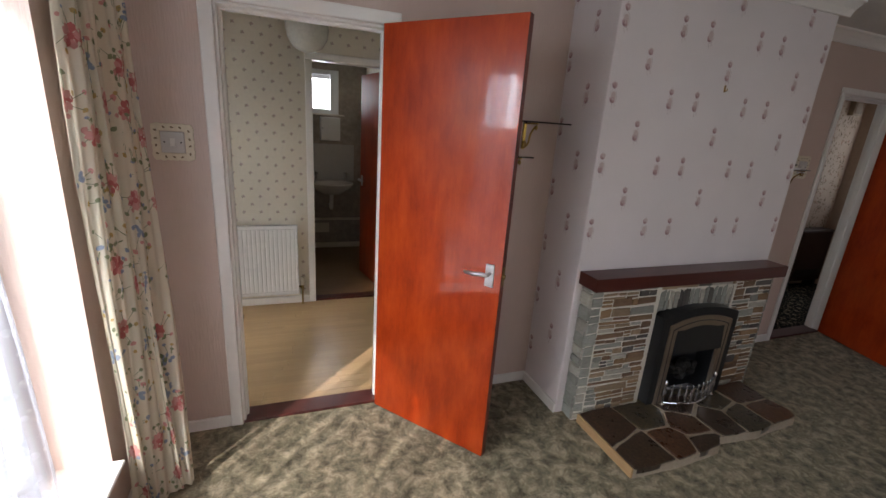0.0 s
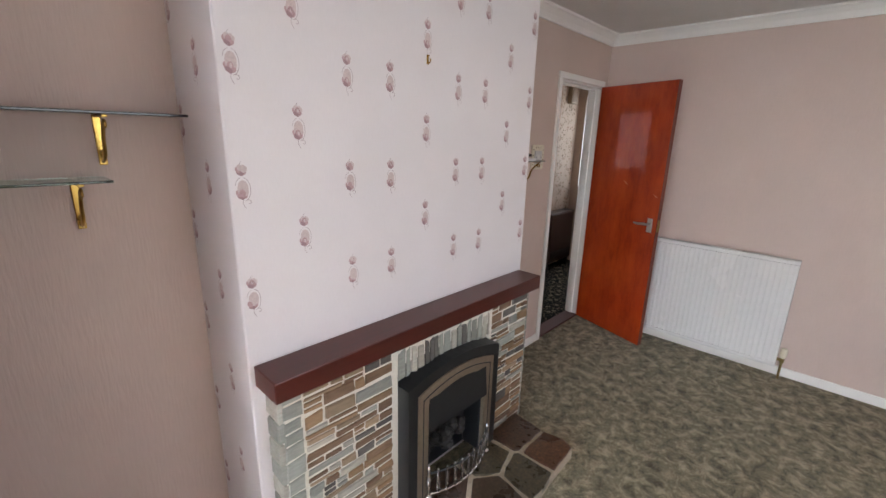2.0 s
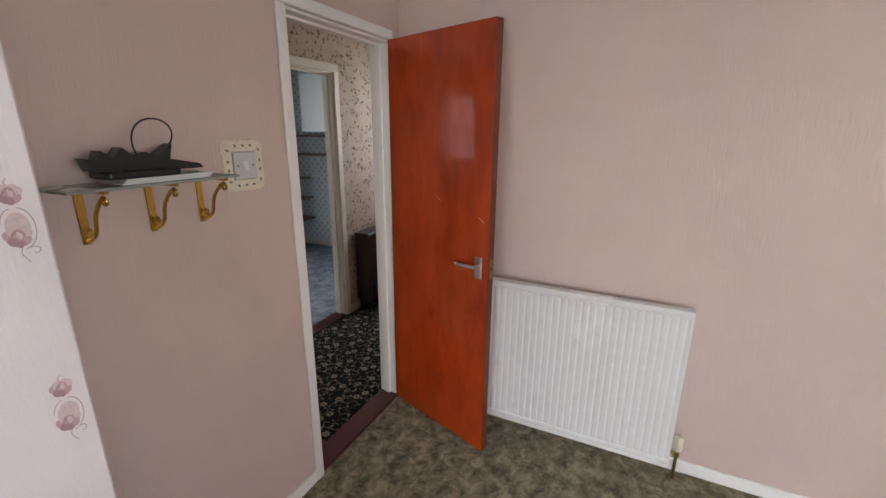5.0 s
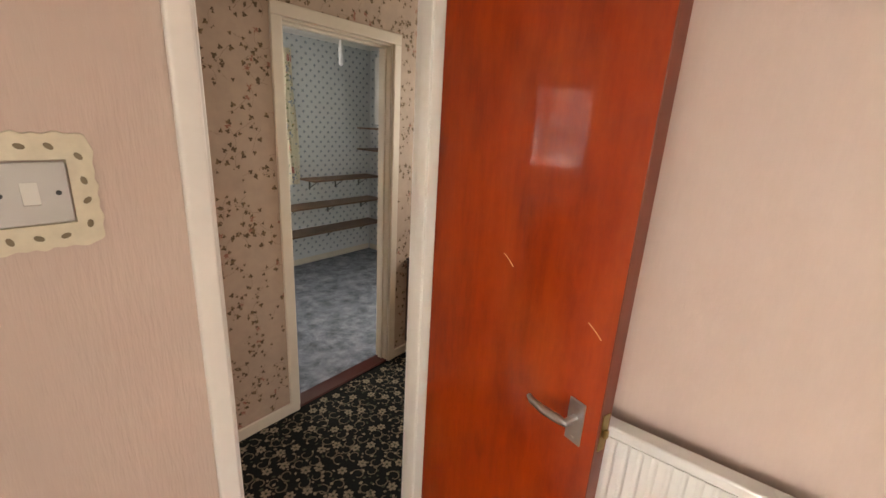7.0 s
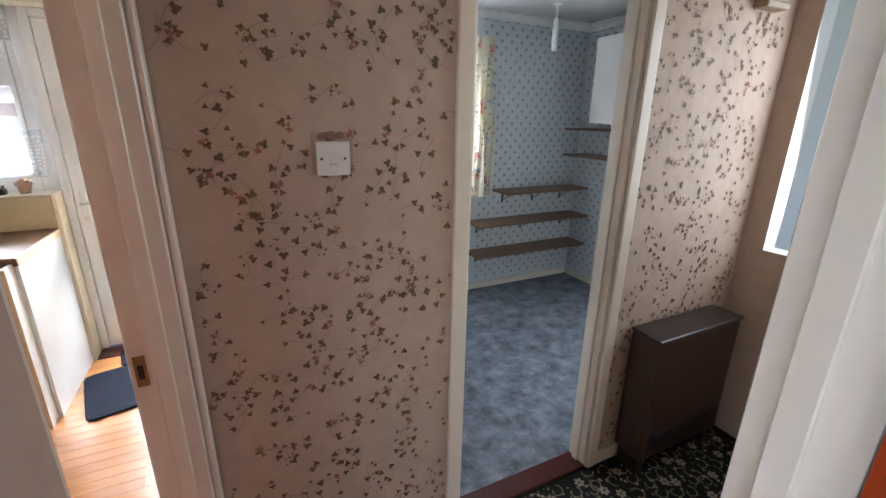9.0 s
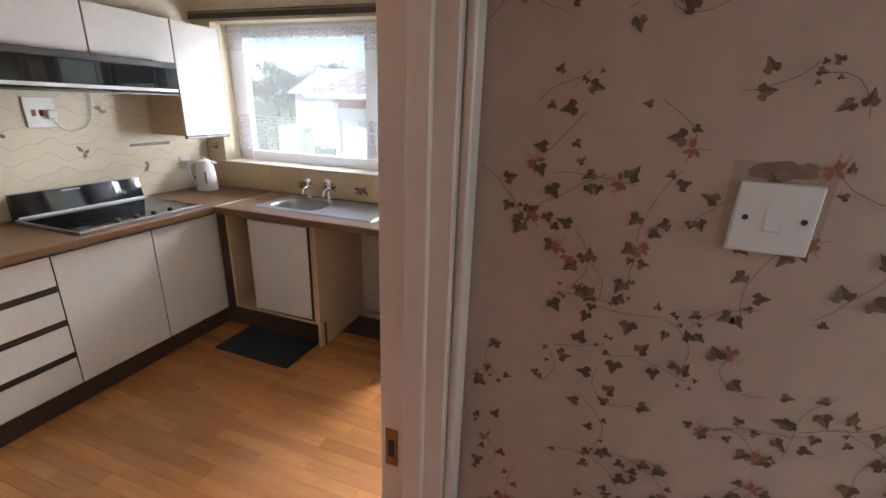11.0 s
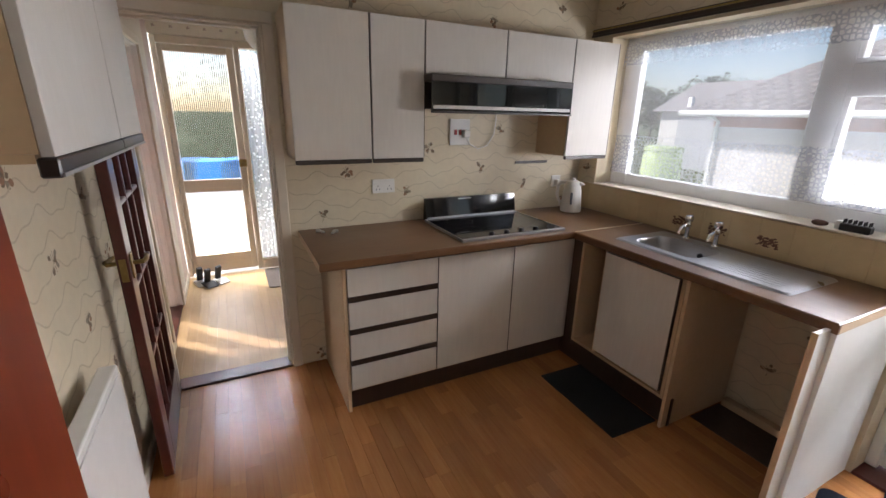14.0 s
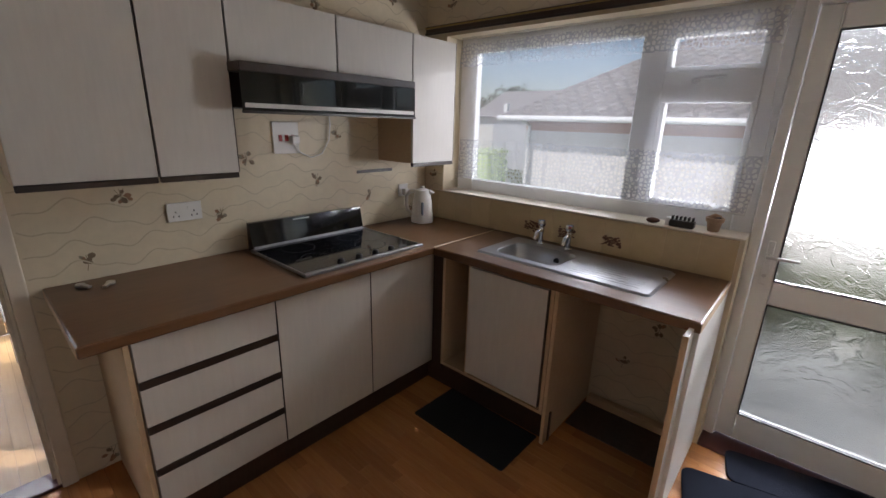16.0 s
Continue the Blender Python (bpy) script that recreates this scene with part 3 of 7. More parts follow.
flush_door("door_living_hall", (0.684, -0.018), -51.6, 0.69, 1.978, "orange-brown varnished flush door standing open", DOORWOOD, DARKEDGE, ALU, handle_z=0.952)
leaf2 = flush_door("door_living_passage", (4.752, -0.006), 251.5, 0.665, 1.978, "orange-brown varnished flush door, scratched, standing open", DOORWOOD, DARKEDGE, ALU, handle_z=0.975)
SCRATCH = surface("bare_scratched_wood", (0.75, 0.42, 0.20), 0.6)
for (u, z, bend) in ((0.33, 1.265, 0.03), (0.60, 1.195, 0.02)):
    pts = [(u + k * 0.012, -0.0197, z - k * 0.008 + bend * 0.1 * k * (3 - k) / 3) for k in range(4)]
    part("scratch", bm_tube(pts, 0.0012, 5), SCRATCH, leaf2, "pale scratch through the varnish")
flush_door("door_kitchen_passage", (3.962, 0.275), 170.5, 0.705, 1.975, "dark red-brown varnished door standing open", wood("dark_red_door_veneer", (0.13, 0.022, 0.010), (0.20, 0.036, 0.014), "z", 0.3, 0.4, grain=14), DARKEDGE, DULLBRASS)
flush_door("door_wc", (1.085, 1.675), 101, 0.62, 1.975, "dark red-brown varnished cloakroom door standing open", DOORWOOD, DARKEDGE, ALU)

# glazed kitchen door, folded back along the wall
gd = thing("glazed_door", "dark red glazed door with glazing bars, folded back open", "door", at=pose(1.282, 0.185, 0.012, 0, 0, 2.0))
GW, GH = 0.685, 1.975
bm = bmesh.new()
for x0, x1, z0, z1 in ((0, 0.10, 0, GH), (GW - 0.10, GW, 0, GH), (0.10, GW - 0.10, 0, 0.20), (0.10, GW - 0.10, GH - 0.10, GH)):
    bm_box(x0, -0.019, z0, x1, 0.019, z1, 0.003, bm=bm)
part("door_rails", bm, REDWOOD, gd, "dark red varnished stiles and rails")
CLEAR = glass("clear_glass")
cols, rows = 3, 5
for i in range(1, cols):
    x = 0.10 + (GW - 0.20) * i / cols
    part("glazing_bar", bm_box(x - 0.010, -0.015, 0.20, x + 0.010, 0.015, GH - 0.10, 0.004), REDWOOD, gd)
for k in range(1, rows):
    z = 0.20 + (GH - 0.30) * k / rows
    for i in range(cols):
        xa = 0.10 + (GW - 0.20) * i / cols + 0.0102
        part("glazing_bar", bm_box(xa - (0.010 if i == 0 else 0), -0.014, z - 0.010, 0.10 + (GW - 0.20) * (i + 1) / cols - 0.0102 + (0.010 if i == 2 else 0), 0.014, z + 0.010, 0.004), REDWOOD, gd)
for i in range(cols):
    for k in range(rows):
        xa, za = 0.10 + (GW - 0.20) * i / cols, 0.20 + (GH - 0.30) * k / rows
        pane = part("pane", bm_box(xa + 0.008, -0.002, za + 0.008, xa + (GW - 0.20) / cols - 0.008, 0.002, za + (GH - 0.30) / rows - 0.008), CLEAR, gd, "clear glass pane")
        pane.visible_shadow = False
for side in (1, -1):
    lever_handle(gd, GW - 0.05, 0.98, side, -1, DULLBRASS, (0.04, 0.10))
part("latch_plate", bm_box(GW, -0.011, 0.93, GW + 0.002, 0.011, 1.02), DULLBRASS, gd, "brass latch plate")

# ---- radiators ----


def radiator(name, m, width, height, label, group="", ribs=True, valve_side=1, trv=True):
    """A steel panel radiator; its own x runs along the wall, +y faces the room, z from its bottom edge."""
    r = thing(name, label, "radiator", group, at=m)
    n = max(1, round(width / 0.0333)) if ribs else 1
    pitch = width / n
    outline = [(0.0, 0.0), (0.0, 0.045)]
    if ribs:
        for k in range(n):
            a = k * pitch
            outline += [(a + 0.002, 0.052), (a + pitch * 0.40, 0.052), (a + pitch * 0.56, 0.0495), (a + pitch * 0.72, 0.0495), (a + pitch * 0.90, 0.052)]
    else:
        outline += [(0.004, 0.052), (width - 0.004, 0.052)]
    outline += [(width, 0.045), (width, 0.0)]
    bm = bm_prism(outline, "z", 0.03, height - 0.03)
    bm_box(0.0, 0.0, 0.0, width, 0.051, 0.03, 0.006, 2, bm=bm)
    bm_box(0.0, 0.0, height - 0.03, width, 0.051, height, 0.006, 2, bm=bm)
    part("panel", bm, ENAMEL, r, "white enamelled ribbed steel panel")
    for x0 in (0.12 * width, 0.85 * width):
        part("wall_bracket", bm_box(x0, -0.045, 0.1, x0 + 0.03, -0.0005, height - 0.1, 0.002), ENAMEL, r)
    for side in (-1, 1):
        x = -0.028 if side < 0 else width + 0.028
        z = 0.05
        part("pipe", bm_tube([(x, 0.02, -0.02 - m.translation.z + 0.022), (x, 0.02, z)], 0.0075, 10), ENAMEL if not trv else DULLBRASS, r, "copper feed pipe")
        body = part("valve", bm_tube([(x, 0.02, z - 0.015), (x, 0.02, z + 0.02)], 0.013, 12), DULLBRASS, r, "brass radiator valve")
        part("valve_tail", bm_tube([(x, 0.02, z + 0.004), (x - side * 0.032, 0.02, z + 0.004)], 0.010, 10), DULLBRASS, body)
        if side == valve_side and trv:
            part("valve_head", bm_lathe([(0.014, 0.02), (0.019, 0.03), (0.021, 0.055), (0.019, 0.06), (0.020, 0.085), (0.016, 0.092)], (x, 0.02, z), 18), CREAMPLASTIC, body, "cream and brass valve head", smooth=True)
    return r


radiator("radiator", pose(4.793, -1.468, 0.088, 0, 0, 90), 0.985, 0.765, "white ribbed panel radiator on the pink wall", "radiators", valve_side=-1)
radiator("radiator", pose(0.31, 1.522, 0.108, 0, 0, 180), 0.49, 0.60, "small white ribbed panel radiator on the rosebud wall", "radiators", valve_side=-1)
radiator("radiator", pose(2.33, 0.168, 0.15), 0.66, 0.65, "white panel radiator on the kitchen wall", "radiators", ribs=False, valve_side=-1)

# ---- switches ----


def switch_plate(name, m, label, size=0.086, group="light switches", ornate=None, plate_mat=None):
    """A light switch; own x to the right, z up, -y out of the wall, origin at the plate's middle."""
    s = thing(name, label, "light switch", group, at=m)
    h = size / 2
    y0 = 0.0
    if ornate:
        w, hh = ornate
        n = 128
        outer, inner = [], []
        for k in range(n):
            a = 2 * math.pi * k / n
            c, sn = math.cos(a), math.sin(a)
            r = 1.0 / (abs(c) ** 14 + abs(sn) ** 14) ** (1 / 14)
            wob = 1 + 0.017 * math.sin(a * 24) + 0.013 * math.sin(a * 12 + 1)
            outer.append((c * r * w / 2 * wob, sn * r * hh / 2 * wob))
            r2 = 1.0 / max(abs(c), abs(sn))
            inner.append((c * r2 * (h + 0.001), sn * r2 * (h + 0.001)))
        bm = bmesh.new()
        rings = [[bm.verts.new((x, y, z)) for x, z in o] for o, y in ((outer, -0.0005), ([(x * 0.985, z * 0.985) for x, z in outer], -0.006), ([(x * 1.04, z * 1.04) for x, z in inner], -0.0075), (inner, -0.001))]
        for a, b in zip(rings, rings[1:]):
            for k in range(n):
                bm.faces.new((a[k], a[(k + 1) % n], b[(k + 1) % n], b[k]))
        surround = part("surround", bm, CREAMPLASTIC, s, "cream scalloped plastic surround")
        rnd = random.Random(5)
        for k in range(14):
            a = 2 * math.pi * (k + 0.5) / 14
            c, sn = math.cos(a), math.sin(a)
            r = 1.0 / (abs(c) ** 7 + abs(sn) ** 7) ** (1 / 7)
            cx, cz = c * r * (w / 2 * 0.5 + h * 0.5) * 1.02, sn * r * (hh / 2 * 0.5 + h * 0.5) * 1.02
            th = rnd.uniform(0, 3)
            poly = [(cx + (0.0065 * math.cos(b)) * math.cos(th) - 0.004 * math.sin(b) * math.sin(th), cz + 0.0065 * math.cos(b) * math.sin(th) + 0.004 * math.sin(b) * math.cos(th)) for b in [2 * math.pi * j / 8 for j in range(8)]]
            # raised brown ovals; the shade inside the holes is put into their colour
            part("pierced_hole", bm_prism(poly, "y", -0.0078, -0.0082), surround_dark, surround)
        y0 = -0.004
    part("plate", bm_box(-h, y0 - 0.009, -h, h, y0 - 0.0005, h, 0.0025, 2), plate_mat or WHITEPLASTIC, s, "flat plastic plate")
    part("rocker", bm_prism([(y0 - 0.009, -0.016), (y0 - 0.0135, -0.014), (y0 - 0.0095, 0.016), (y0 - 0.009, 0.016)], "x", -0.009, 0.009), WHITEPLASTIC, s, "white rocker")
    for x in (-0.030, 0.030):
        part("screw", bm_tube([(x, y0 - 0.0085, 0), (x, y0 - 0.0098, 0)], 0.0035, 10), DARKGREY, s)
    return s


surround_dark = surface("pierced_shadow_brown", (0.22, 0.17, 0.11), 0.8)
switch_plate("light_switch", pose(-0.20, 0, 1.428), "grey light switch in a cream pierced surround", ornate=(0.155, 0.15), plate_mat=GREYPLASTIC)
switch_plate("light_switch", pose(3.833, 0, 1.456), "grey light switch in a cream pierced surround", ornate=(0.155, 0.165), plate_mat=GREYPLASTIC)
switch_plate("light_switch", pose(4.456, 1.02, 1.462), "white light switch on a grimy patch of ivy paper")

# ---- living room: fireplace ----
def stone_mat(name, color, var=0.22):
    return surface(name, color, 0.75, var=var, grain=45, stretch=(0.5, 1, 2.2), blotch=14, relief=0.8, depth=0.004, per_piece=0.35)


STONES = [stone_mat("stone_grey_green", (0.37, 0.375, 0.33)), stone_mat("stone_tan", (0.40, 0.285, 0.18)), stone_mat("stone_brown", (0.235, 0.14, 0.08)), stone_mat("stone_slate", (0.15, 0.135, 0.12)), stone_mat("stone_pale", (0.50, 0.465, 0.40)), stone_mat("stone_ochre", (0.34, 0.21, 0.11))]
MORTAR = surface("pale_mortar", (0.70, 0.655, 0.57), 0.9, var=0.12, grain=120, relief=0.6, depth=0.002)
fp = thing("fireplace", "coursed slate and stone fireplace with dark red mantel shelf", "fireplace")
bm = bmesh.new()
FX0, FX1, FY, FZ = 1.725, 3.125, -0.44, 0.81
for x0, x1, z0, z1 in ((FX0, 2.20, 0, FZ), (2.79, FX1, 0, FZ), (2.20, 2.79, 0.70, FZ)):
    bm_box(x0, FY, z0, x1, -0.361, z1, bm=bm)
part("masonry_core", bm, MORTAR, fp, "pale mortar joints")
bm = bm_box(1.685, -0.502, FZ + 0.001, 3.137, -0.361, 0.882, 0.004, 2)
part("mantel_shelf", bm, REDWOOD, fp, "dark red varnished mantel shelf")
rs = random.Random(11)


def stone_mesh(k, mat):
    """A roughly squared stone of unit size, with an uneven face towards -y."""
    bm = bmesh.new()
    j = lambda a: rs.uniform(-a, a)
    back = [bm.verts.new((sx * 0.5, 0.5, sz * 0.5)) for sx, sz in ((-1, -1), (1, -1), (1, 1), (-1, 1))]
    rim = [bm.verts.new((sx * 0.5 + j(0.03), -0.30 + j(0.1), sz * 0.5 + j(0.10))) for sx, sz in ((-1, -1), (1, -1), (1, 1), (-1, 1))]
    face = [bm.verts.new((v.co.x * 0.95 + j(0.02), -0.5 + j(0.08), v.co.z * 0.82)) for v in rim]
    for a, b in ((back, rim), (rim, face)):
        for i in range(4):
            bm.faces.new((a[i], a[(i + 1) % 4], b[(i + 1) % 4], b[i]))
    bm.faces.new(face)
    bmesh.ops.recalc_face_normals(bm, faces=bm.faces)
    me = bpy.data.meshes.new("stone")
    bm.to_mesh(me)
    bm.free()
    me.materials.append(mat)
    return me


STONE_MESHES = [[stone_mesh(k, m) for k in range(3)] for m in STONES]


def lay_stone(x0, x1, z0, z1, y, proud, kinds, turn=0):
    me = rs.choice(STONE_MESHES[rs.choice(kinds)])
    ob = new("stone", me)
    ob.parent = fp
    d = 0.02 + proud
    if turn:
        ob.matrix_world = Matrix.LocRotScale((y + d / 2 - 0.0, (x0 + x1) / 2, (z0 + z1) / 2), Euler((0, 0, turn)), (x1 - x0, d, z1 - z0))
    else:
        ob.matrix_world = Matrix.LocRotScale(((x0 + x1) / 2, y - d / 2 + 0.0165, (z0 + z1) / 2), Euler((0, rs.uniform(-0.028, 0.028), 0)), (x1 - x0, d, z1 - z0))


def course_stones(a, b, z, hgt, joint):
    """Thin stones of mixed length laid between a and b; now and then two slips make up one course."""
    x = a
    while x < b - 0.02:
        w = rs.choice((0.05, 0.075, 0.10, 0.13, 0.17, 0.21)) * rs.uniform(0.85, 1.15)
        if b - x - w < 0.05:
            w = b - x
        kinds = [0, 1, 1, 2, 2, 2, 3, 4, 5, 5] if x > 1.80 else [0, 4, 1, 2, 5]
        slip = rs.uniform(-0.004, 0.004)
        if hgt > 0.036 and rs.random() < 0.45:
            cut = z + slip + (hgt - joint) * rs.uniform(0.4, 0.6)
            lay_stone(x, x + w - joint, z + slip, cut - joint / 2, FY, rs.uniform(0, 0.006), kinds)
            if w > 0.12:
                m = x + w * rs.uniform(0.35, 0.65)
                lay_stone(x, m - joint / 2, cut + joint / 2, z + hgt - joint, FY, rs.uniform(0, 0.006), kinds)
                lay_stone(m + joint / 2, x + w - joint, cut + joint / 2, z + hgt - joint, FY, rs.uniform(0, 0.006), kinds)
            else:
                lay_stone(x, x + w - joint, cut + joint / 2, z + hgt - joint, FY, rs.uniform(0, 0.006), kinds)
        else:
            lay_stone(x, x + w - joint, z + slip, z + hgt - joint + slip, FY, rs.uniform(0, 0.007), kinds)
        x += w


z = 0.008
while z < FZ - 0.012:
    hgt = rs.choice((0.028, 0.034, 0.040, 0.050, 0.056))
    if FZ - z - hgt < 0.025:
        hgt = FZ - z - 0.002
    for a, b in ((FX0 + 0.075, 2.175), (2.81, FX1 - 0.004)):
        course_stones(a, b, z, hgt, 0.009)
    z += hgt
# pale quoins that turn the west corner
z = 0.008
while z < FZ - 0.02:
    hgt = min(rs.choice((0.045, 0.06, 0.075)), FZ - z - 0.001)
    lay_stone(FX0 + 0.002, FX0 + rs.uniform(0.058, 0.068), z, z + hgt - 0.009, FY, rs.uniform(0.001, 0.004), [0, 0, 4])
    z += hgt
# soldier stones over the arch and the course on them
x = 2.20
while x < 2.79:
    w = min(rs.uniform(0.024, 0.05), 2.79 - x)
    lay_stone(x, x + max(w - 0.007, 0.010), 0.64, 0.760, FY + 0.002, rs.uniform(0, 0.006), [0, 4, 3, 0])
    x += w
x = 2.20
while x < 2.79:
    w = min(rs.uniform(0.08, 0.2), 2.79 - x)
    lay_stone(x, x + max(w - 0.006, 0.02), 0.77, 0.805, FY, rs.uniform(0, 0.006), [1, 2, 3, 4])
    x += w
# quoins down both ends
for xe, sgn in ((FX0, -1), (FX1, 1)):
    z = 0.004
    while z < FZ - 0.02:
        hgt = min(rs.uniform(0.05, 0.085), FZ - z - 0.002)
        me = rs.choice(STONE_MESHES[rs.choice([0, 4, 0])])
        ob = new("stone", me)
        ob.parent = fp
        ob.matrix_world = Matrix.LocRotScale((xe + sgn * 0.004, -0.402, z + hgt / 2), Euler((0, 0, -sgn * math.pi / 2 * -1)), (0.078, 0.022, hgt - 0.006))
        z += hgt

# hearth of broken slabs
hearth = thing("hearth", "raised hearth of broken brown slate slabs in pale mortar", "hearth")
HX0, HX1, HY0, HY1 = 1.755, 3.06, -0.885, -0.462
HEARTH_RIM = [(HX0, HY1), (HX0, HY0), (2.05, HY0 - 0.012), (2.34, HY0 + 0.005), (2.40, HY0 + 0.055), (2.68, HY0 + 0.030), (2.80, HY0 + 0.045), (HX1 - 0.03, HY0 + 0.055), (HX1, HY0 + 0.11), (HX1 - 0.02, -0.64), (HX1 + 0.005, HY1)]
part("hearth_bed", bm_prism(HEARTH_RIM, "z", 0.0, 0.049), surface("hearth_mortar", (0.46, 0.39, 0.30), 0.9, var=0.25, grain=90, relief=0.6, depth=0.002), hearth, "pale mortar bed")
part("edge_board", bm_box(HX0 - 0.012, HY0, 0.0, HX0 - 0.0005, HY1, 0.056, 0.003), wood("raw_pine_edge", (0.36, 0.22, 0.10), (0.5, 0.33, 0.17), "y", 0.7), hearth, "pale timber edging strip")
def slab_mat(name, color, other):
    """Riven slate, sealed: rust and olive patches in one stone, a low sheen on the high places."""
    m, nt, bsdf = nodes_of(name)
    patches, fine = noise_tex(nt, position(nt), 9, 5, 0.65), noise_tex(nt, position(nt), 70, 5)
    base = mix(nt, ramp(nt, patches, (0.38, 0.0), (0.62, 1.0)), color, other)
    base = mix(nt, ramp(nt, fine, (0.3, 0.0), (0.7, 1.0)), shade(color, 0.55), base)
    nt.links.new(base, bsdf.inputs["Base Color"])
    nt.links.new(ramp(nt, patches, (0.2, 0.2), (0.8, 0.42)), bsdf.inputs["Roughness"])
    bump(nt, bsdf, patches, 0.3, 0.004)
    return m


SLABS = [slab_mat("slab_dark_brown", (0.05, 0.030, 0.02), (0.10, 0.052, 0.028)), slab_mat("slab_rust", (0.075, 0.032, 0.016), (0.15, 0.07, 0.032)), slab_mat("slab_olive", (0.05, 0.042, 0.027), (0.12, 0.085, 0.042)), slab_mat("slab_umber", (0.045, 0.028, 0.018), (0.085, 0.052, 0.03))]
seeds = [(1.86, -0.60), (1.92, -0.80), (2.13, -0.58), (2.12, -0.79), (2.30, -0.70), (2.40, -0.53), (2.52, -0.72), (2.66, -0.55), (2.72, -0.76), (2.93, -0.76), (2.93, -0.54), (2.28, -0.86)]


def clipped(poly, px, py, nx, ny):
    """The side of a polygon that lies behind the line through (px, py) with normal (nx, ny)."""
    out = []
    for (ax, ay), (bx, by) in zip(poly, poly[1:] + poly[:1]):
        da, db = (ax - px) * nx + (ay - py) * ny, (bx - px) * nx + (by - py) * ny
        if da <= 0:
            out.append((ax, ay))
        if da * db < 0:
            k = da / (da - db)
            out.append((ax + (bx - ax) * k, ay + (by - ay) * k))
    return out


for i, (sx, sy) in enumerate(seeds):
    # broken shapes: the straight cell edges are roughened, and the joints vary in width
    poly = list(HEARTH_RIM)
    for j, (tx, ty) in enumerate(seeds):
        if i != j:
            dx, dy = tx - sx, ty - sy
            L = math.hypot(dx, dy)
            gap = rs.uniform(0.006, 0.011)
            poly = clipped(poly, (sx + tx) / 2 - dx / L * gap, (sy + ty) / 2 - dy / L * gap, dx / L, dy / L)
    if len(poly) > 2:
        rough = []
        for (ax, ay), (bx, by) in zip(poly, poly[1:] + poly[:1]):
            n = max(1, int(math.hypot(bx - ax, by - ay) / 0.05))
            for k in range(n):
                f = (k + (0.10 if k == 0 else 0)) / n
                jx, jy = (rs.uniform(-0.004, 0.004), rs.uniform(-0.004, 0.004)) if k else (0, 0)
                px, py = ax + (bx - ax) * f + jx, ay + (by - ay) * f + jy
                rough.append((sx + (px - sx) * 0.993, sy + (py - sy) * 0.993))
        part("slab", bm_prism(rough, "z", 0.02, 0.057 + rs.uniform(-0.003, 0.004), bevel=0.0025), SLABS[(i * 3 + i // 4) % 4], hearth)

# the gas fire
fire = thing("gas_fire", "black and bronze gas fire with an arched hood and chrome fret", "fire", at=pose(2.495, -0.452, 0.06))
BRONZE = surface("bronze_trim", (0.36, 0.285, 0.215), 0.34, 0.75, var=0.15, grain=60)
CASTBLACK = surface("black_cast_iron", (0.012, 0.013, 0.015), 0.32, var=0.25, grain=120, relief=0.2)


def arch_outline(w, h, rise, n=14):
    """From bottom left up, over a low arch, and down."""
    return [(-w, 0.0)] + [(-w + 2 * w * k / n, h + rise * (1 - (2 * k / n - 1) ** 2)) for k in range(n + 1)] + [(w, 0.0)]


def arch_ring(outer, inner, y0, y1):
    bm = bmesh.new()
    loops = [[bm.verts.new((x, y, z)) for x, z in o] for o, y in ((outer, y1), (outer, y0), (inner, y0), (inner, y1))]
    for a, b in zip(loops, loops[1:]):
        for k in range(len(a) - 1):
            bm.faces.new((a[k], a[k + 1], b[k + 1], b[k]))
    bmesh.ops.recalc_face_normals(bm, faces=bm.faces)
    return bm


part("outer_frame", arch_ring(arch_outline(0.295, 0.555, 0.05), arch_outline(0.245, 0.51, 0.045), -0.055, 0.03), CASTBLACK, fire, "black cast outer frame")
part("bronze_trim", arch_ring(arch_outline(0.246, 0.512, 0.045), arch_outline(0.190, 0.455, 0.04), -0.062, 0.0), BRONZE, fire, "brushed bronze inner trim")
part("trim_line", arch_ring(arch_outline(0.222, 0.487, 0.043), arch_outline(0.218, 0.483, 0.043), -0.0635, -0.05), CASTBLACK, fire)
bm = bm_prism([(-0.06, 0.50), (-0.075, 0.33), (-0.02, 0.31), (0.02, 0.50)], "x", -0.188, 0.188)
part("hood", bm, CASTBLACK, fire, "black hood plate")
bm = bmesh.new()
bm_box(-0.19, 0.06, 0.0, 0.19, 0.07, 0.49, bm=bm)
bm_box(-0.19, -0.04, 0.0, -0.185, 0.06, 0.49, bm=bm)
bm_box(0.185, -0.04, 0.0, 0.19, 0.06, 0.49, bm=bm)
part("firebox", bm, CASTBLACK, fire, "dark firebox")
for k in range(16):
    a, b = rs.uniform(-0.14, 0.14), rs.uniform(-0.02, 0.04)
    bm = bmesh.new()
    bmesh.ops.create_icosphere(bm, subdivisions=1, radius=rs.uniform(0.022, 0.036), matrix=pose(a, b, 0.12 + rs.uniform(0, 0.09)))
    for v in bm.verts:
        v.co += Vector((rs.uniform(-1, 1), rs.uniform(-1, 1), rs.uniform(-1, 1))) * 0.006
    part("coal", bm, surface("grey_coal", (0.022, 0.020, 0.018), 0.9, var=0.4) if k == 0 else bpy.data.materials["grey_coal"], fire)
fret = part("fret", bm_tube([(x, -0.075 - 0.055 * (1 - (x / 0.2) ** 2), 0.018) for x in [-0.2 + 0.04 * i for i in range(11)]], 0.006, 8), CHROME, fire, "bowed chrome fret")
part("fret_rail", bm_tube([(x, -0.075 - 0.055 * (1 - (x / 0.2) ** 2), 0.125) for x in [-0.2 + 0.04 * i for i in range(11)]], 0.005, 8), CASTBLACK, fret)
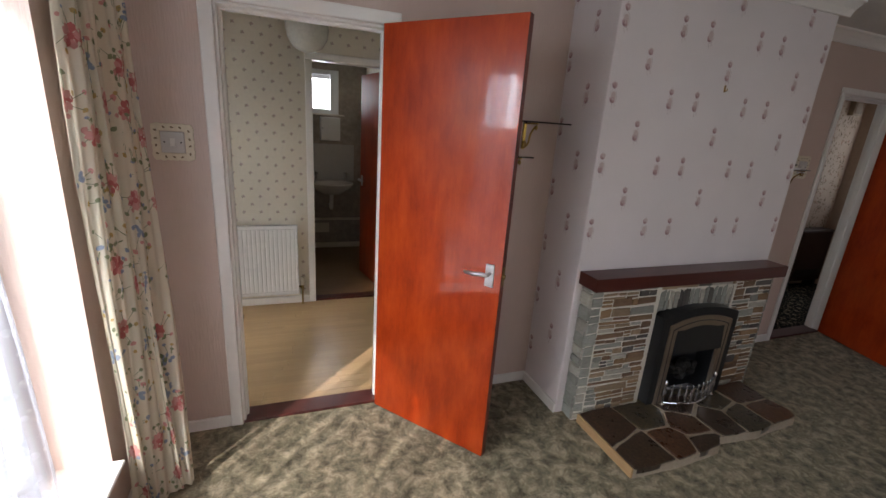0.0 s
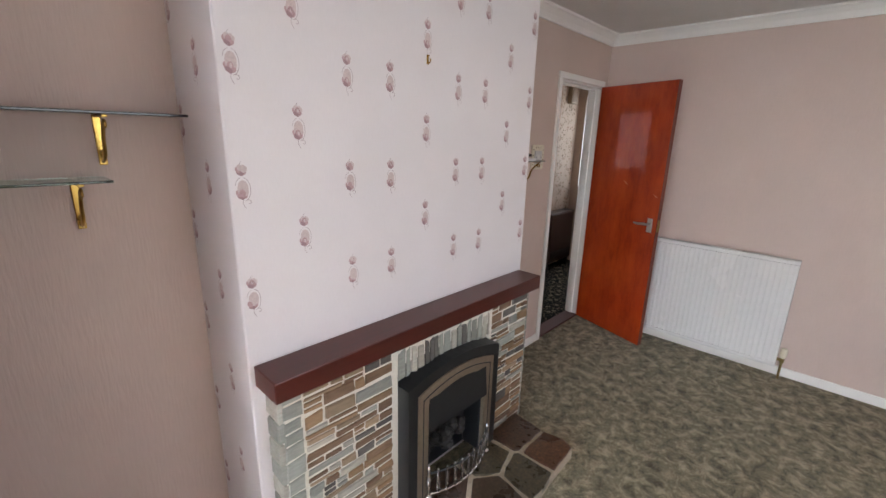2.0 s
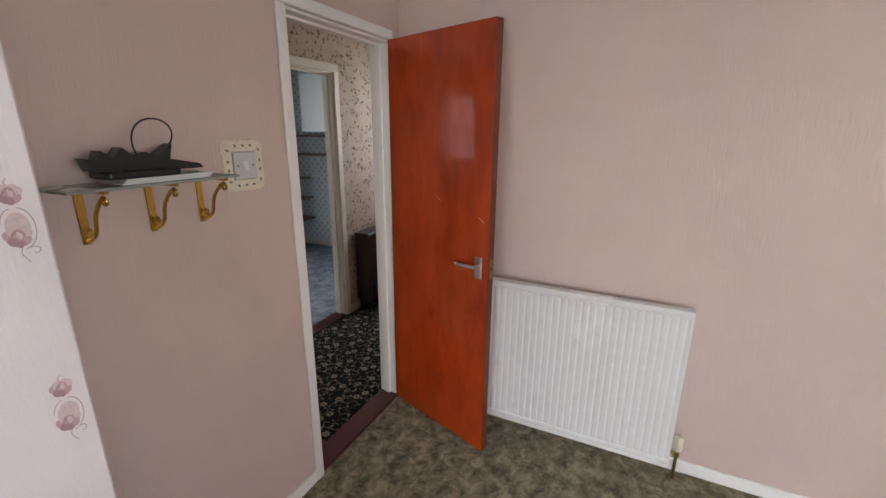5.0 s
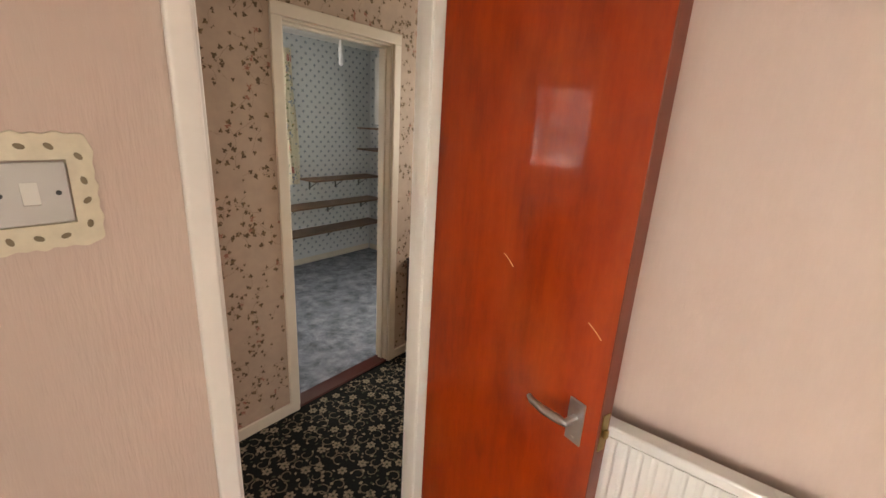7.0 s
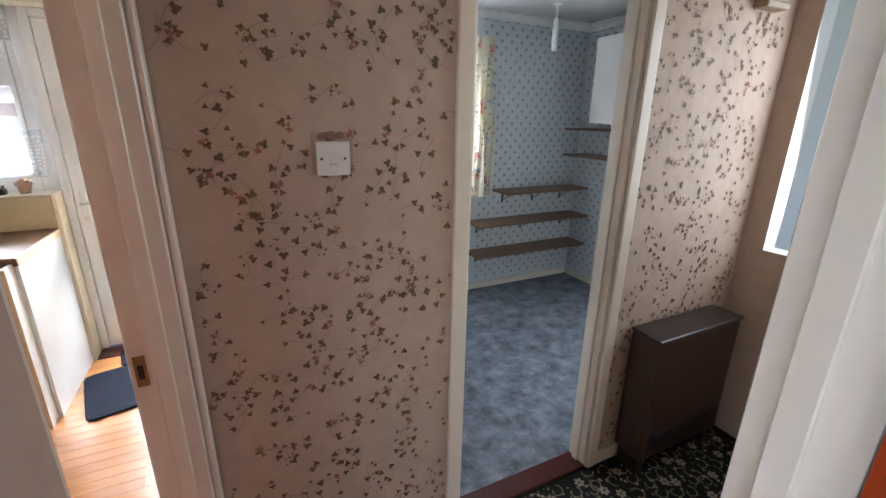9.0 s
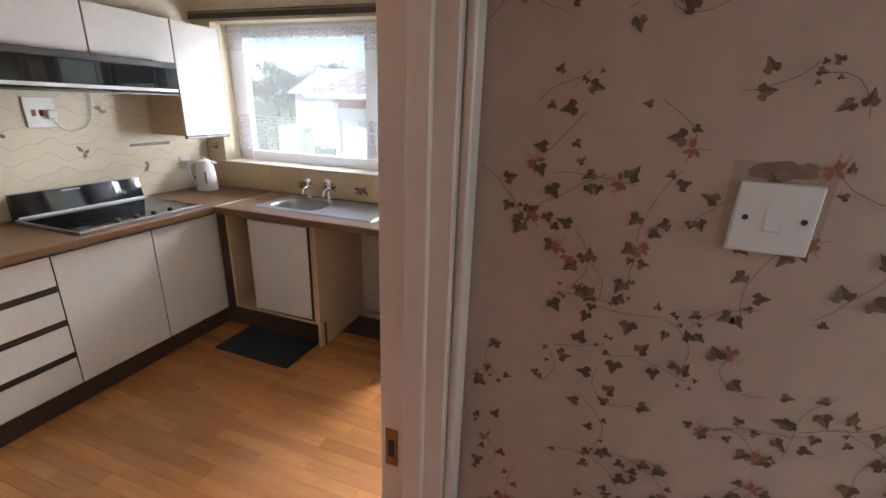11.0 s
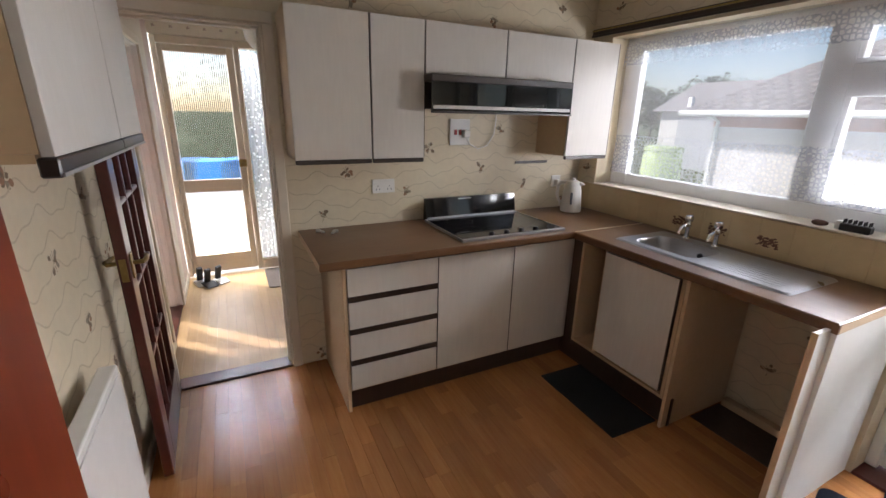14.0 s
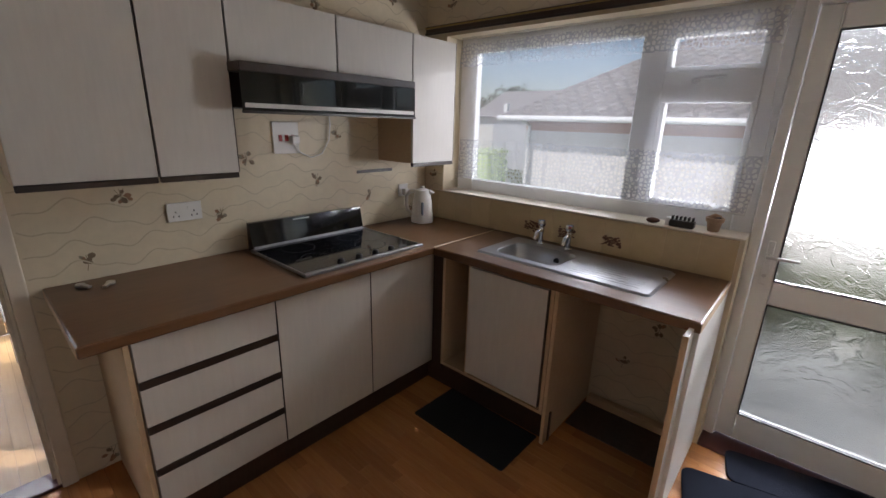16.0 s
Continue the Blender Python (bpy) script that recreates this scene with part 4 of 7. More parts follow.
for i in range(9):
    x = -0.16 + 0.04 * i
    y = -0.077 - 0.055 * (1 - (x / 0.2) ** 2)
    part("fret_bar", bm_lathe([(0.004, 0.02), (0.007, 0.035), (0.0085, 0.07), (0.007, 0.11), (0.004, 0.125), (0.006, 0.135), (0.002, 0.143)], (x, y, 0), 10), CHROME, fret, smooth=True)
for x in (-0.2, 0.2):
    part("finial", bm_lathe([(0.016, -0.002), (0.016, 0.012), (0.008, 0.02), (0.007, 0.05), (0.014, 0.07), (0.013, 0.10), (0.006, 0.125), (0.010, 0.14), (0.009, 0.155), (0.002, 0.165)], (x, -0.078, 0), 14), CHROME, fret, "turned chrome end post", smooth=True)

hook = thing("picture_hook", "small brass picture hook on the chimney breast", "hook")
part("backplate", bm_box(2.411, -0.364, 1.838, 2.421, -0.3605, 1.872, 0.001), BRASS, hook)
part("curl", bm_tube([(2.416, -0.364, 1.848), (2.416, -0.372, 1.842), (2.416, -0.378, 1.848), (2.416, -0.376, 1.856)], 0.0022, 8), BRASS, hook)
part("pin", bm_tube([(2.416, -0.362, 1.866), (2.416, -0.370, 1.869)], 0.002, 8), BRASS, hook)

# ---- living room: glass shelves on brass brackets ----
GREENGLASS = glass("green_edge_glass", 0.0, (0.55, 0.75, 0.66))
SMOKE = surface("smoked_shelf_glass", (0.02, 0.02, 0.022), 0.08, var=0.1)
GREYGLASS = surface("frosted_grey_glass", (0.30, 0.32, 0.29), 0.25, var=0.15)


def scroll_bracket(x, z, drop=0.14, reach=0.13):
    b = thing("shelf_bracket", "gilded scrolled brass shelf bracket", "bracket", "brass shelf brackets")
    part("wall_strip", bm_box(x - 0.010, -0.006, z - drop, x + 0.010, -0.0005, z - 0.001, 0.002), BRASS, b)
    part("arm", bm_box(x - 0.007, -reach, z - 0.008, x + 0.007, -0.006, z - 0.001, 0.002), BRASS, b)
    pts = [(x, -0.008, z - drop + 0.01)] + [(x, -0.012 - reach * 0.72 * k / 8 - 0.012 * math.sin(k / 8 * math.pi * 2), z - drop + 0.01 + (drop - 0.03) * (k / 8) ** 1.3) for k in range(9)]
    part("stay", bm_tube(pts, 0.005, 8), BRASS, b, smooth=True)
    for (cy, cz, r) in ((-0.022, z - drop * 0.78, 0.012), (-reach + 0.014, z - 0.026, 0.013)):
        part("curl", bm_tube([(x, cy + r * math.cos(a) * (1 - a / 12), cz + r * math.sin(a) * (1 - a / 12)) for a in [k * 0.5 for k in range(16)]], 0.0035, 7), BRASS, b, smooth=True)
    return b


for x, z in ((1.12, 1.617), (1.46, 1.617), (1.10, 1.438), (1.385, 1.438), (3.36, 1.438), (3.52, 1.438), (3.665, 1.438)):
    scroll_bracket(x, z)
solid("glass_shelf", bm_box(1.00, -0.145, 1.617, 1.655, -0.003, 1.624, 0.0015), SMOKE, "smoked glass shelf on brass brackets", "shelf", "glass shelves")
solid("glass_shelf", bm_box(1.00, -0.14, 1.438, 1.455, -0.003, 1.445, 0.0015), GREENGLASS, "clear green-edged glass shelf on brass brackets", "shelf", "glass shelves")
solid("glass_shelf", bm_box(3.28, -0.145, 1.438, 3.70, -0.003, 1.445, 0.0015), GREYGLASS, "grey patterned glass shelf on brass brackets", "shelf", "glass shelves")
PAPER = surface("white_paper", (0.75, 0.75, 0.74), 0.8, var=0.04)
for k in range(3):
    solid("leaflet", bm_box(3.40 + 0.008 * k, -0.125 + 0.006 * k, 1.4452 + 0.004 * k, 3.62 + 0.01 * k, -0.02, 1.4488 + 0.004 * k), PAPER, "white leaflet lying on the glass shelf", "paper", "leaflets")
aer = thing("aerial", "black indoor aerial with ridged dish and looped cable", "aerial", at=pose(3.45, -0.07, 1.457))
part("base", bm_box(-0.07, -0.045, 0.0, 0.10, 0.045, 0.018, 0.006, 2), BLACK, aer)
part("dish", bm_prism([(-0.09, 0.02), (-0.10, 0.05), (-0.075, 0.045), (-0.065, 0.066), (-0.04, 0.05), (-0.02, 0.072), (0.0, 0.054), (0.03, 0.06), (0.06, 0.05), (0.10, 0.078), (0.09, 0.04), (0.17, 0.024), (0.18, 0.012), (0.10, 0.012)], "y", -0.02, 0.02), BLACK, aer, "jagged black plastic body")
part("cable", bm_tube([(0.06 + 0.05 * math.sin(a * 0.9), 0.0 + 0.012 * math.cos(a * 1.7), 0.05 + 0.05 * (1 - math.cos(a)) * 0.9) for a in [k * 0.28 for k in range(24)]], 0.0022, 6), BLACK, aer, "thin looped black cable", smooth=True)

# ---- curtains ----


def curtain_point(s, v, c):
    """s runs across, v from the bottom (0) to the top (1). c: bottom start, bottom end, top start, top end (x, y), z range, folds, depth."""
    (bs, be, ts, te, z0, z1, folds, depth) = c
    ax, ay = bs[0] + (ts[0] - bs[0]) * v, bs[1] + (ts[1] - bs[1]) * v
    bx, by = be[0] + (te[0] - be[0]) * v, be[1] + (te[1] - be[1]) * v
    dx, dy = bx - ax, by - ay
    L = math.hypot(dx, dy) or 1
    w = depth * (0.75 + 0.25 * math.sin(v * 5 + s * 9)) * math.sin(2 * math.pi * folds * s + 0.5 * math.sin(v * 4)) + depth * 0.4 * math.sin(2 * math.pi * folds * 2.3 * s + 1.3)
    slack = 0.012 * math.sin(v * 7 + s * 12)
    return Vector((ax + dx * s - dy / L * w + dx / L * slack, ay + dy * s + dx / L * w + dy / L * slack, z0 + (z1 - z0) * v))


def hanging(c, nu, nv):
    bm = bmesh.new()
    grid = [[bm.verts.new(curtain_point(i / nu, j / nv, c)) for i in range(nu + 1)] for j in range(nv + 1)]
    for j in range(nv):
        for i in range(nu):
            bm.faces.new((grid[j][i], grid[j][i + 1], grid[j + 1][i + 1], grid[j + 1][i]))
    return bm




def cotton(name, color):
    """Unlined cotton: half of the light that falls on it comes through."""
    m = surface(name, color, 0.9, var=0.06, grain=400, relief=0.3, spec=0.1)
    nt = m.node_tree
    bsdf, out = nt.nodes["Principled BSDF"], nt.nodes["Material Output"]
    through_cloth, both = nt.nodes.new("ShaderNodeBsdfTranslucent"), nt.nodes.new("ShaderNodeMixShader")
    through_cloth.inputs["Color"].default_value = (*color, 1)
    both.inputs[0].default_value = 0.45
    nt.links.new(bsdf.outputs[0], both.inputs[1])
    nt.links.new(through_cloth.outputs[0], both.inputs[2])
    nt.links.new(both.outputs[0], out.inputs["Surface"])
    return m


CLOTH = cotton("cream_curtain_cotton", (0.80, 0.755, 0.62))
CUR1 = ((-0.36, -0.50), (-0.175, -0.355), (-0.355, -0.475), (-0.27, -0.16), 0.02, 2.2, 4.0, 0.012)
NET1 = ((-0.50, -2.6), (-0.47, -0.70), (-0.50, -2.6), (-0.50, -0.74), 0.32, 2.09, 22, 0.022)
cur = thing("floral_curtain", "full-length cream cotton curtain printed with pink roses", "curtain")
part("cloth", hanging(CUR1, 90, 40), CLOTH, cur, smooth=True)
part("curtain_rail", bm_tube([(-0.34, -3.3, 2.215), (-0.34, -0.12, 2.215)], 0.010, 10), WHITEPLASTIC, cur, "white curtain rail")
net = solid("net_curtain", hanging(NET1, 220, 24), lace("white_lace", 0.42, 0.82, 26, (0.66, 0.69, 0.75), gather=(0, 13, 0.0), glow=0.22), "white lace net curtain hung inside the window", "net curtain", smooth=True)
UPVC = surface("white_window_frame", (0.76, 0.77, 0.77), 0.3, var=0.03, grain=20, relief=0.02)
win = thing("window_living", "wide white-framed window behind the net curtain", "window")
bm = bmesh.new()
for y0, y1, z0, z1 in ((-3.3, -3.24, 0.30, 2.10), (-0.56, -0.50, 0.30, 2.10), (-3.24, -0.56, 0.30, 0.36), (-3.24, -0.56, 2.04, 2.10), (-1.93, -1.87, 0.36, 2.04)):
    bm_box(-0.66, y0, z0, -0.60, y1, z1, 0.004, bm=bm)
part("window_frame", bm, UPVC, win)
for y0, y1 in ((-3.24, -1.93), (-1.87, -0.56)):
    p = part("pane", bm_box(-0.634, y0, 0.36, -0.628, y1, 2.04), CLEAR, win)
    p.visible_shadow = False
part("window_sill", bm_box(-0.62, -3.3, 0.285, -0.36, -0.50, 0.30, 0.004), WHITE, win)

# ---- kitchen units ----
LAMINATE = surface("off_white_textured_laminate", (0.60, 0.575, 0.535), 0.42, var=0.05, grain=60, stretch=(1, 1, 0.12), relief=0.25, depth=0.0006)
CARCASS = surface("beige_carcass_board", (0.55, 0.40, 0.25), 0.5, var=0.06, grain=40)
WORKTOP = wood("brown_worktop_laminate", (0.118, 0.054, 0.021), (0.168, 0.082, 0.035), "y", 0.32, 0.08, grain=30, stretch=10)
WORKTOPX = wood("brown_worktop_laminate_x", (0.118, 0.054, 0.021), (0.168, 0.082, 0.035), "x", 0.32, 0.08, grain=30, stretch=10)
STRIPMAT = surface("brown_edge_strip", (0.030, 0.018, 0.014), 0.35, var=0.15, grain=60)
BX = 1.875  # front of the hob run
BY = 2.50  # front of the sink run


def base_unit(y0, y1, fronts, label, group="kitchen base units"):
    u = thing("base_unit", label, "kitchen unit", group)
    bm = bmesh.new()
    for a, b in ((y0 + 0.001, y0 + 0.017), (y1 - 0.017, y1 - 0.001)):
        bm_box(1.30, a, 0.12, BX - 0.02, b, 0.845, bm=bm)
    bm_box(1.30, y0 + 0.017, 0.12, BX - 0.02, y1 - 0.017, 0.136, bm=bm)
    bm_box(1.285, y0 + 0.001, 0.12, 1.30, y1 - 0.001, 0.845, bm=bm)
    part("carcass", bm, CARCASS, u, "beige chipboard carcass")
    for name, z0, z1 in fronts:
        part(name, bm_box(BX - 0.018, y0 + 0.002, z0, BX, y1 - 0.002, z1, 0.0012), LAMINATE, u, "off-white textured front")
        if name == "drawer" and z1 < 0.8:
            part("drawer_grip", bm_box(BX - 0.016, y0 + 0.002, z1 + 0.0006, BX + 0.003, y1 - 0.002, z1 + 0.0325, 0.002), STRIPMAT, u, "dark brown grip strip")
    if fronts[0][0] == "door":
        part("door_edge", bm_box(BX - 0.017, y0 - 0.0008, fronts[0][1], BX - 0.001, y0 + 0.0018, fronts[0][2]), STRIPMAT, u)
    return u


dz = [(0.137, 0.286), (0.319, 0.469), (0.502, 0.652), (0.685, 0.834)]
base_unit(1.062, 1.565, [("drawer", a, b) for a, b in dz], "off-white four-drawer base unit with brown grips")
base_unit(1.567, 2.068, [("door", 0.135, 0.832)], "off-white base unit with a plain door under the hob")
base_unit(2.070, 2.540, [("door", 0.135, 0.832)], "off-white base unit with a plain door in the corner")
solid("plinth", bm_box(BX - 0.055, 1.064, 0.001, BX - 0.035, 2.55, 0.132, 0.001), DARKBOARD, "dark brown plinth board under the units", "plinth", "plinths")
solid("unit_rail", bm_box(BX - 0.018, 1.064, 0.836, BX + 0.008, 2.55, 0.857, 0.002), STRIPMAT, "dark brown rail under the worktop", "rail", "worktop rails")
solid("end_panel", bm_box(1.285, 1.040, 0.0, BX - 0.004, 1.058, 0.857, 0.001), CARCASS, "beige end panel of the drawer unit", "panel", "unit end panels")

su = thing("sink_unit", "off-white sink base unit with one closed and one missing door", "kitchen unit", "kitchen base units")
bm = bmesh.new()
for a, b in ((1.98, 1.996), (2.645, 2.662)):
    bm_box(a, BY + 0.002, 0.17, b, 3.05, 0.845, bm=bm)
bm_box(1.996, BY + 0.002, 0.17, 2.645, 3.05, 0.186, bm=bm)
bm_box(1.98, 3.05, 0.17, 2.662, 3.062, 0.845, bm=bm)
part("carcass", bm, CARCASS, su, "beige chipboard carcass")
part("door", bm_box(2.185, BY - 0.02, 0.215, 2.64, BY - 0.001, 0.842, 0.0012), LAMINATE, su, "off-white textured door")
part("door_edge", bm_box(2.6405, BY - 0.02, 0.215, 2.6445, BY - 0.001, 0.842), STRIPMAT, su)
part("inner_post", bm_box(1.905, BY + 0.004, 0.135, 1.979, BY + 0.02, 0.845), DARKBOARD, su, "dark brown corner post")
part("filler", bm_box(2.16, BY + 0.004, 0.187, 2.184, BY + 0.3, 0.844), CARCASS, su)
solid("plinth", bm_box(1.84, BY + 0.045, 0.001, 2.69, BY + 0.062, 0.17, 0.001), DARKBOARD, "dark brown plinth board under the sink unit", "plinth", "plinths")
solid("unit_rail", bm_box(1.90, BY - 0.012, 0.846, 2.66, BY + 0.004, 0.858, 0.002), STRIPMAT, "dark brown rail under the worktop", "rail", "worktop rails")
solid("end_panel", bm_box(2.665, BY + 0.002, 0.001, 2.683, 3.06, 0.857, 0.001), CARCASS, "beige side panel beside the empty appliance space", "panel", "unit end panels")
ep = thing("end_panel", "white double end panel beside the back door", "panel", "unit end panels")
EPW = surface("white_melamine", (0.70, 0.71, 0.71), 0.35, var=0.03, grain=30)
part("board", bm_box(3.215, 2.375, 0.001, 3.232, 3.06, 0.872, 0.001), EPW, ep)
part("board", bm_box(3.2325, 2.47, 0.001, 3.250, 3.064, 0.858, 0.001), EPW, ep)
part("edge_strip", bm_box(3.213, 2.3725, 0.001, 3.234, 2.375, 0.872), CARCASS, ep)
solid("floor_batten", bm_box(2.70, 3.0, 0.0, 3.20, 3.05, 0.045, 0.002), CARCASS, "wooden batten at the back of the appliance space", "batten")
solid("floor_patch", bm_box(2.69, 2.74, 0.001, 3.205, 3.0, 0.004), surface("dark_brown_patch", (0.075, 0.052, 0.036), 0.6, var=0.3, grain=40, blotch=9), "dark brown patch on the floor under the worktop", "floor patch")

# worktops
wt = thing("worktop", "brown wood-effect laminate worktop with a corner joint", "worktop")
part("hob_run", bm_box(1.282, 0.925, 0.859, 1.935, 3.066, 0.900, 0.006, 2), WORKTOP, wt)
bm = bmesh.new()
ring = []
for (x0, y0, x1, y1), z in (((1.940, 2.462, 3.252, 3.066), 0.859), ((1.940, 2.462, 3.252, 3.066), 0.894), ((1.946, 2.468, 3.246, 3.066), 0.900), ((2.205, 2.615, 2.605, 2.915), 0.900), ((2.205, 2.615, 2.605, 2.915), 0.859)):
    ring.append([bm.verts.new(p) for p in ((x0, y0, z), (x1, y0, z), (x1, y1, z), (x0, y1, z))])
for a, b in zip(ring, ring[1:] + ring[:1]):
    for k in range(4):
        bm.faces.new((a[k], a[(k + 1) % 4], b[(k + 1) % 4], b[k]))
bmesh.ops.recalc_face_normals(bm, faces=bm.faces)
part("sink_run", bm, WORKTOPX, wt)
part("joint_strip", bm_box(1.934, 2.47, 0.862, 1.9415, 3.066, 0.9025, 0.001), surface("pale_joint_strip", (0.6, 0.5, 0.36), 0.4), wt, "pale joint strip")
part("end_edge", bm_box(1.29, 0.9235, 0.862, 1.93, 0.925, 0.897), CARCASS, wt, "pale cut end")
part("end_edge", bm_box(3.2522, 2.47, 0.862, 3.254, 3.06, 0.897), CARCASS, wt, "pale cut end")

# hob
hob = thing("hob", "black glass hob with raised back panel and steel trim", "hob")
HOBGLASS = surface("black_hob_glass", (0.006, 0.006, 0.007), 0.06, var=0.1, grain=30, relief=0.0, rough_var=0.02)
part("glass_top", bm_box(1.375, 1.715, 0.9005, 1.86, 2.425, 0.913, 0.002), HOBGLASS, hob)
bm = bmesh.new()
for a in ((1.367, 1.706, 1.375, 2.434), (1.86, 1.706, 1.885, 2.434), (1.375, 1.706, 1.86, 1.715), (1.375, 2.425, 1.86, 2.434)):
    bm_box(a[0], a[1], 0.9005, a[2], a[3], 0.916, 0.002, bm=bm)
part("steel_trim", bm, STEEL, hob, "steel edge trim")
part("back_panel", bm_prism([(1.315, 0.9005), (1.372, 0.9005), (1.345, 1.045), (1.318, 1.045)], "y", 1.72, 2.42), HOBGLASS, hob, "black back panel")
part("steel_line", bm_prism([(1.3725, 0.905), (1.374, 0.905), (1.3705, 0.925), (1.369, 0.925)], "y", 1.725, 2.415), STEEL, hob)
part("display", bm_prism([(1.3475, 1.03), (1.349, 1.03), (1.3485, 1.036), (1.347, 1.036)], "y", 1.96, 2.06), GREYPLASTIC, hob)
for k in range(4):
    part("knob", bm_lathe([(0.017, 0.916), (0.017, 0.924), (0.012, 0.934), (0.003, 0.935)], (1.843, 1.92 + 0.105 * k, 0), 16), BLACK, hob, "black control knob", smooth=True)
for (x, y, r) in ((1.49, 1.90, 0.085), (1.50, 2.22, 0.07), (1.68, 1.88, 0.065), (1.69, 2.22, 0.085)):
    bm = bmesh.new()
    n = 40
    a = [bm.verts.new((x + r * math.cos(2 * math.pi * k / n), y + r * math.sin(2 * math.pi * k / n), 0.9136)) for k in range(n)]
    b = [bm.verts.new((x + (r - 0.002) * math.cos(2 * math.pi * k / n), y + (r - 0.002) * math.sin(2 * math.pi * k / n), 0.9136)) for k in range(n)]
    for k in range(n):
        bm.faces.new((a[k], a[(k + 1) % n], b[(k + 1) % n], b[k]))
    part("ring_mark", bm, DARKGREY, hob)

# sink: a drawn steel top with a bowl
sink = thing("sink", "stainless steel inset sink with drainer", "sink")
bm = bmesh.new()
SX0, SX1, SY0, SY1 = 2.14, 3.04, 2.575, 3.0


def rounded(cx, cy, hw, hh, r, n=6):
    pts = []
    for (sx, sy, a0) in ((1, 1, 0), (-1, 1, 90), (-1, -1, 180), (1, -1, 270)):
        for k in range(n + 1):
            a = radians(a0 + 90 * k / n)
            pts.append((cx + sx * (hw - r) + r * math.cos(a), cy + sy * (hh - r) + r * math.sin(a)))
    return pts


bowl = (2.405, 2.765, 0.185, 0.135)
loops = []
for hw, hh, r, z in ((0.0, 0.0, 0.06, 0.9085), (-0.004, -0.004, 0.06, 0.9045), (-0.012, -0.012, 0.06, 0.87), (-0.028, -0.028, 0.06, 0.785), (-0.04, -0.04, 0.055, 0.772), (-0.06, -0.06, 0.045, 0.768)):
    loops.append([bm.verts.new((x, y, z)) for x, y in rounded(bowl[0], bowl[1], bowl[2] + hw, bowl[3] + hh, r)])
for a, b in zip(loops, loops[1:]):
    for k in range(len(a)):
        bm.faces.new((a[(k + 1) % len(a)], b[(k + 1) % len(a)], b[k], a[k]))
bm.faces.new(loops[-1])
part("bowl", bm, STEEL, sink, "brushed steel bowl", smooth=True)
# flat top round the bowl, with a turned-down edge
bm = bmesh.new()
hole = [bm.verts.new((x, y, 0.9085)) for x, y in rounded(bowl[0], bowl[1], bowl[2], bowl[3], 0.06)]
rim = [bm.verts.new((x, y, 0.9085)) for x, y in rounded((SX0 + SX1) / 2, (SY0 + SY1) / 2, (SX1 - SX0) / 2 - 0.012, (SY1 - SY0) / 2 - 0.012, 0.02)]
low = [bm.verts.new((x, y, 0.9004)) for x, y in rounded((SX0 + SX1) / 2, (SY0 + SY1) / 2, (SX1 - SX0) / 2, (SY1 - SY0) / 2, 0.03)]
edges = []
for ring in (hole, rim):
    edges += [bm.edges.new((ring[k], ring[(k + 1) % len(ring)])) for k in range(len(ring))]
bmesh.ops.triangle_fill(bm, edges=edges, use_beauty=True, normal=(0, 0, 1))
for k in range(len(rim)):
    bm.faces.new((rim[k], low[k], low[(k + 1) % len(rim)], rim[(k + 1) % len(rim)]))
for f in bm.faces:
    f.normal_update()
    if f.normal.z < 0:
        f.normal_flip()
part("sink_top", bm, STEEL, sink, "brushed steel drainer top")
bm = bmesh.new()
for k in range(9):
    y = 2.635 + 0.032 * k
    bm_tube([(2.66, y, 0.9058), (2.98, y, 0.9058)], 0.0035, 6, bm=bm)
part("drainer_rib_pattern", bm, STEEL, sink, smooth=True)
part("overflow", bm_tube([(2.47, 2.892, 0.855), (2.47, 2.88, 0.852)], 0.016, 14), BLACK, sink, "black overflow hole")
part("waste", bm_lathe([(0.03, 0.769), (0.03, 0.7715), (0.012, 0.770)], (2.405, 2.765, 0), 18), CHROME, sink)
for x in (2.325, 2.495):
    tp = thing("tap", "chrome pillar tap with a cross-cut head", "tap", "sink taps")
    part("body", bm_lathe([(0.022, 0.9086), (0.022, 0.914), (0.013, 0.92), (0.012, 0.97), (0.016, 0.985), (0.016, 1.0), (0.010, 1.008)], (x, 2.955, 0), 18), CHROME, tp, smooth=True)
    part("spout", bm_tube([(x, 2.955, 0.985), (x + 0.01, 2.91, 0.995), (x + 0.015, 2.87, 0.985), (x + 0.015, 2.858, 0.965), (x + 0.015, 2.857, 0.955)], [0.012, 0.011, 0.010, 0.010, 0.011], 12), CHROME, tp, "curved chrome spout", smooth=True)
    part("head", bm_lathe([(0.010, 1.008), (0.020, 1.014), (0.024, 1.03), (0.022, 1.046), (0.012, 1.05)], (x, 2.955, 0), 8), CHROME, tp, "faceted chrome head")

# upstand of cream tiles under the window
UPTILE = surface("cream_glazed_tile", (0.60, 0.47, 0.28), 0.18, var=0.06, grain=18, relief=0.05, per_piece=0.08)
up = setting("wall_tiles", bm_box(1.282, 3.063, 0.901, 3.25, 3.0695, 1.096), surface("tile_grout", (0.50, 0.40, 0.26), 0.6), "cream glazed tile upstand under the window", "tiles")
for k in range(13):
    x0 = 1.284 + k * 0.1513
    part("tile", bm_box(x0, 3.056, 0.903, x0 + 0.1505, 3.0665, 1.092, 0.0007), UPTILE, up)
PRINT = surface("brown_tile_print", (0.15, 0.065, 0.03), 0.4, var=0.3, grain=60)
rt = random.Random(3)
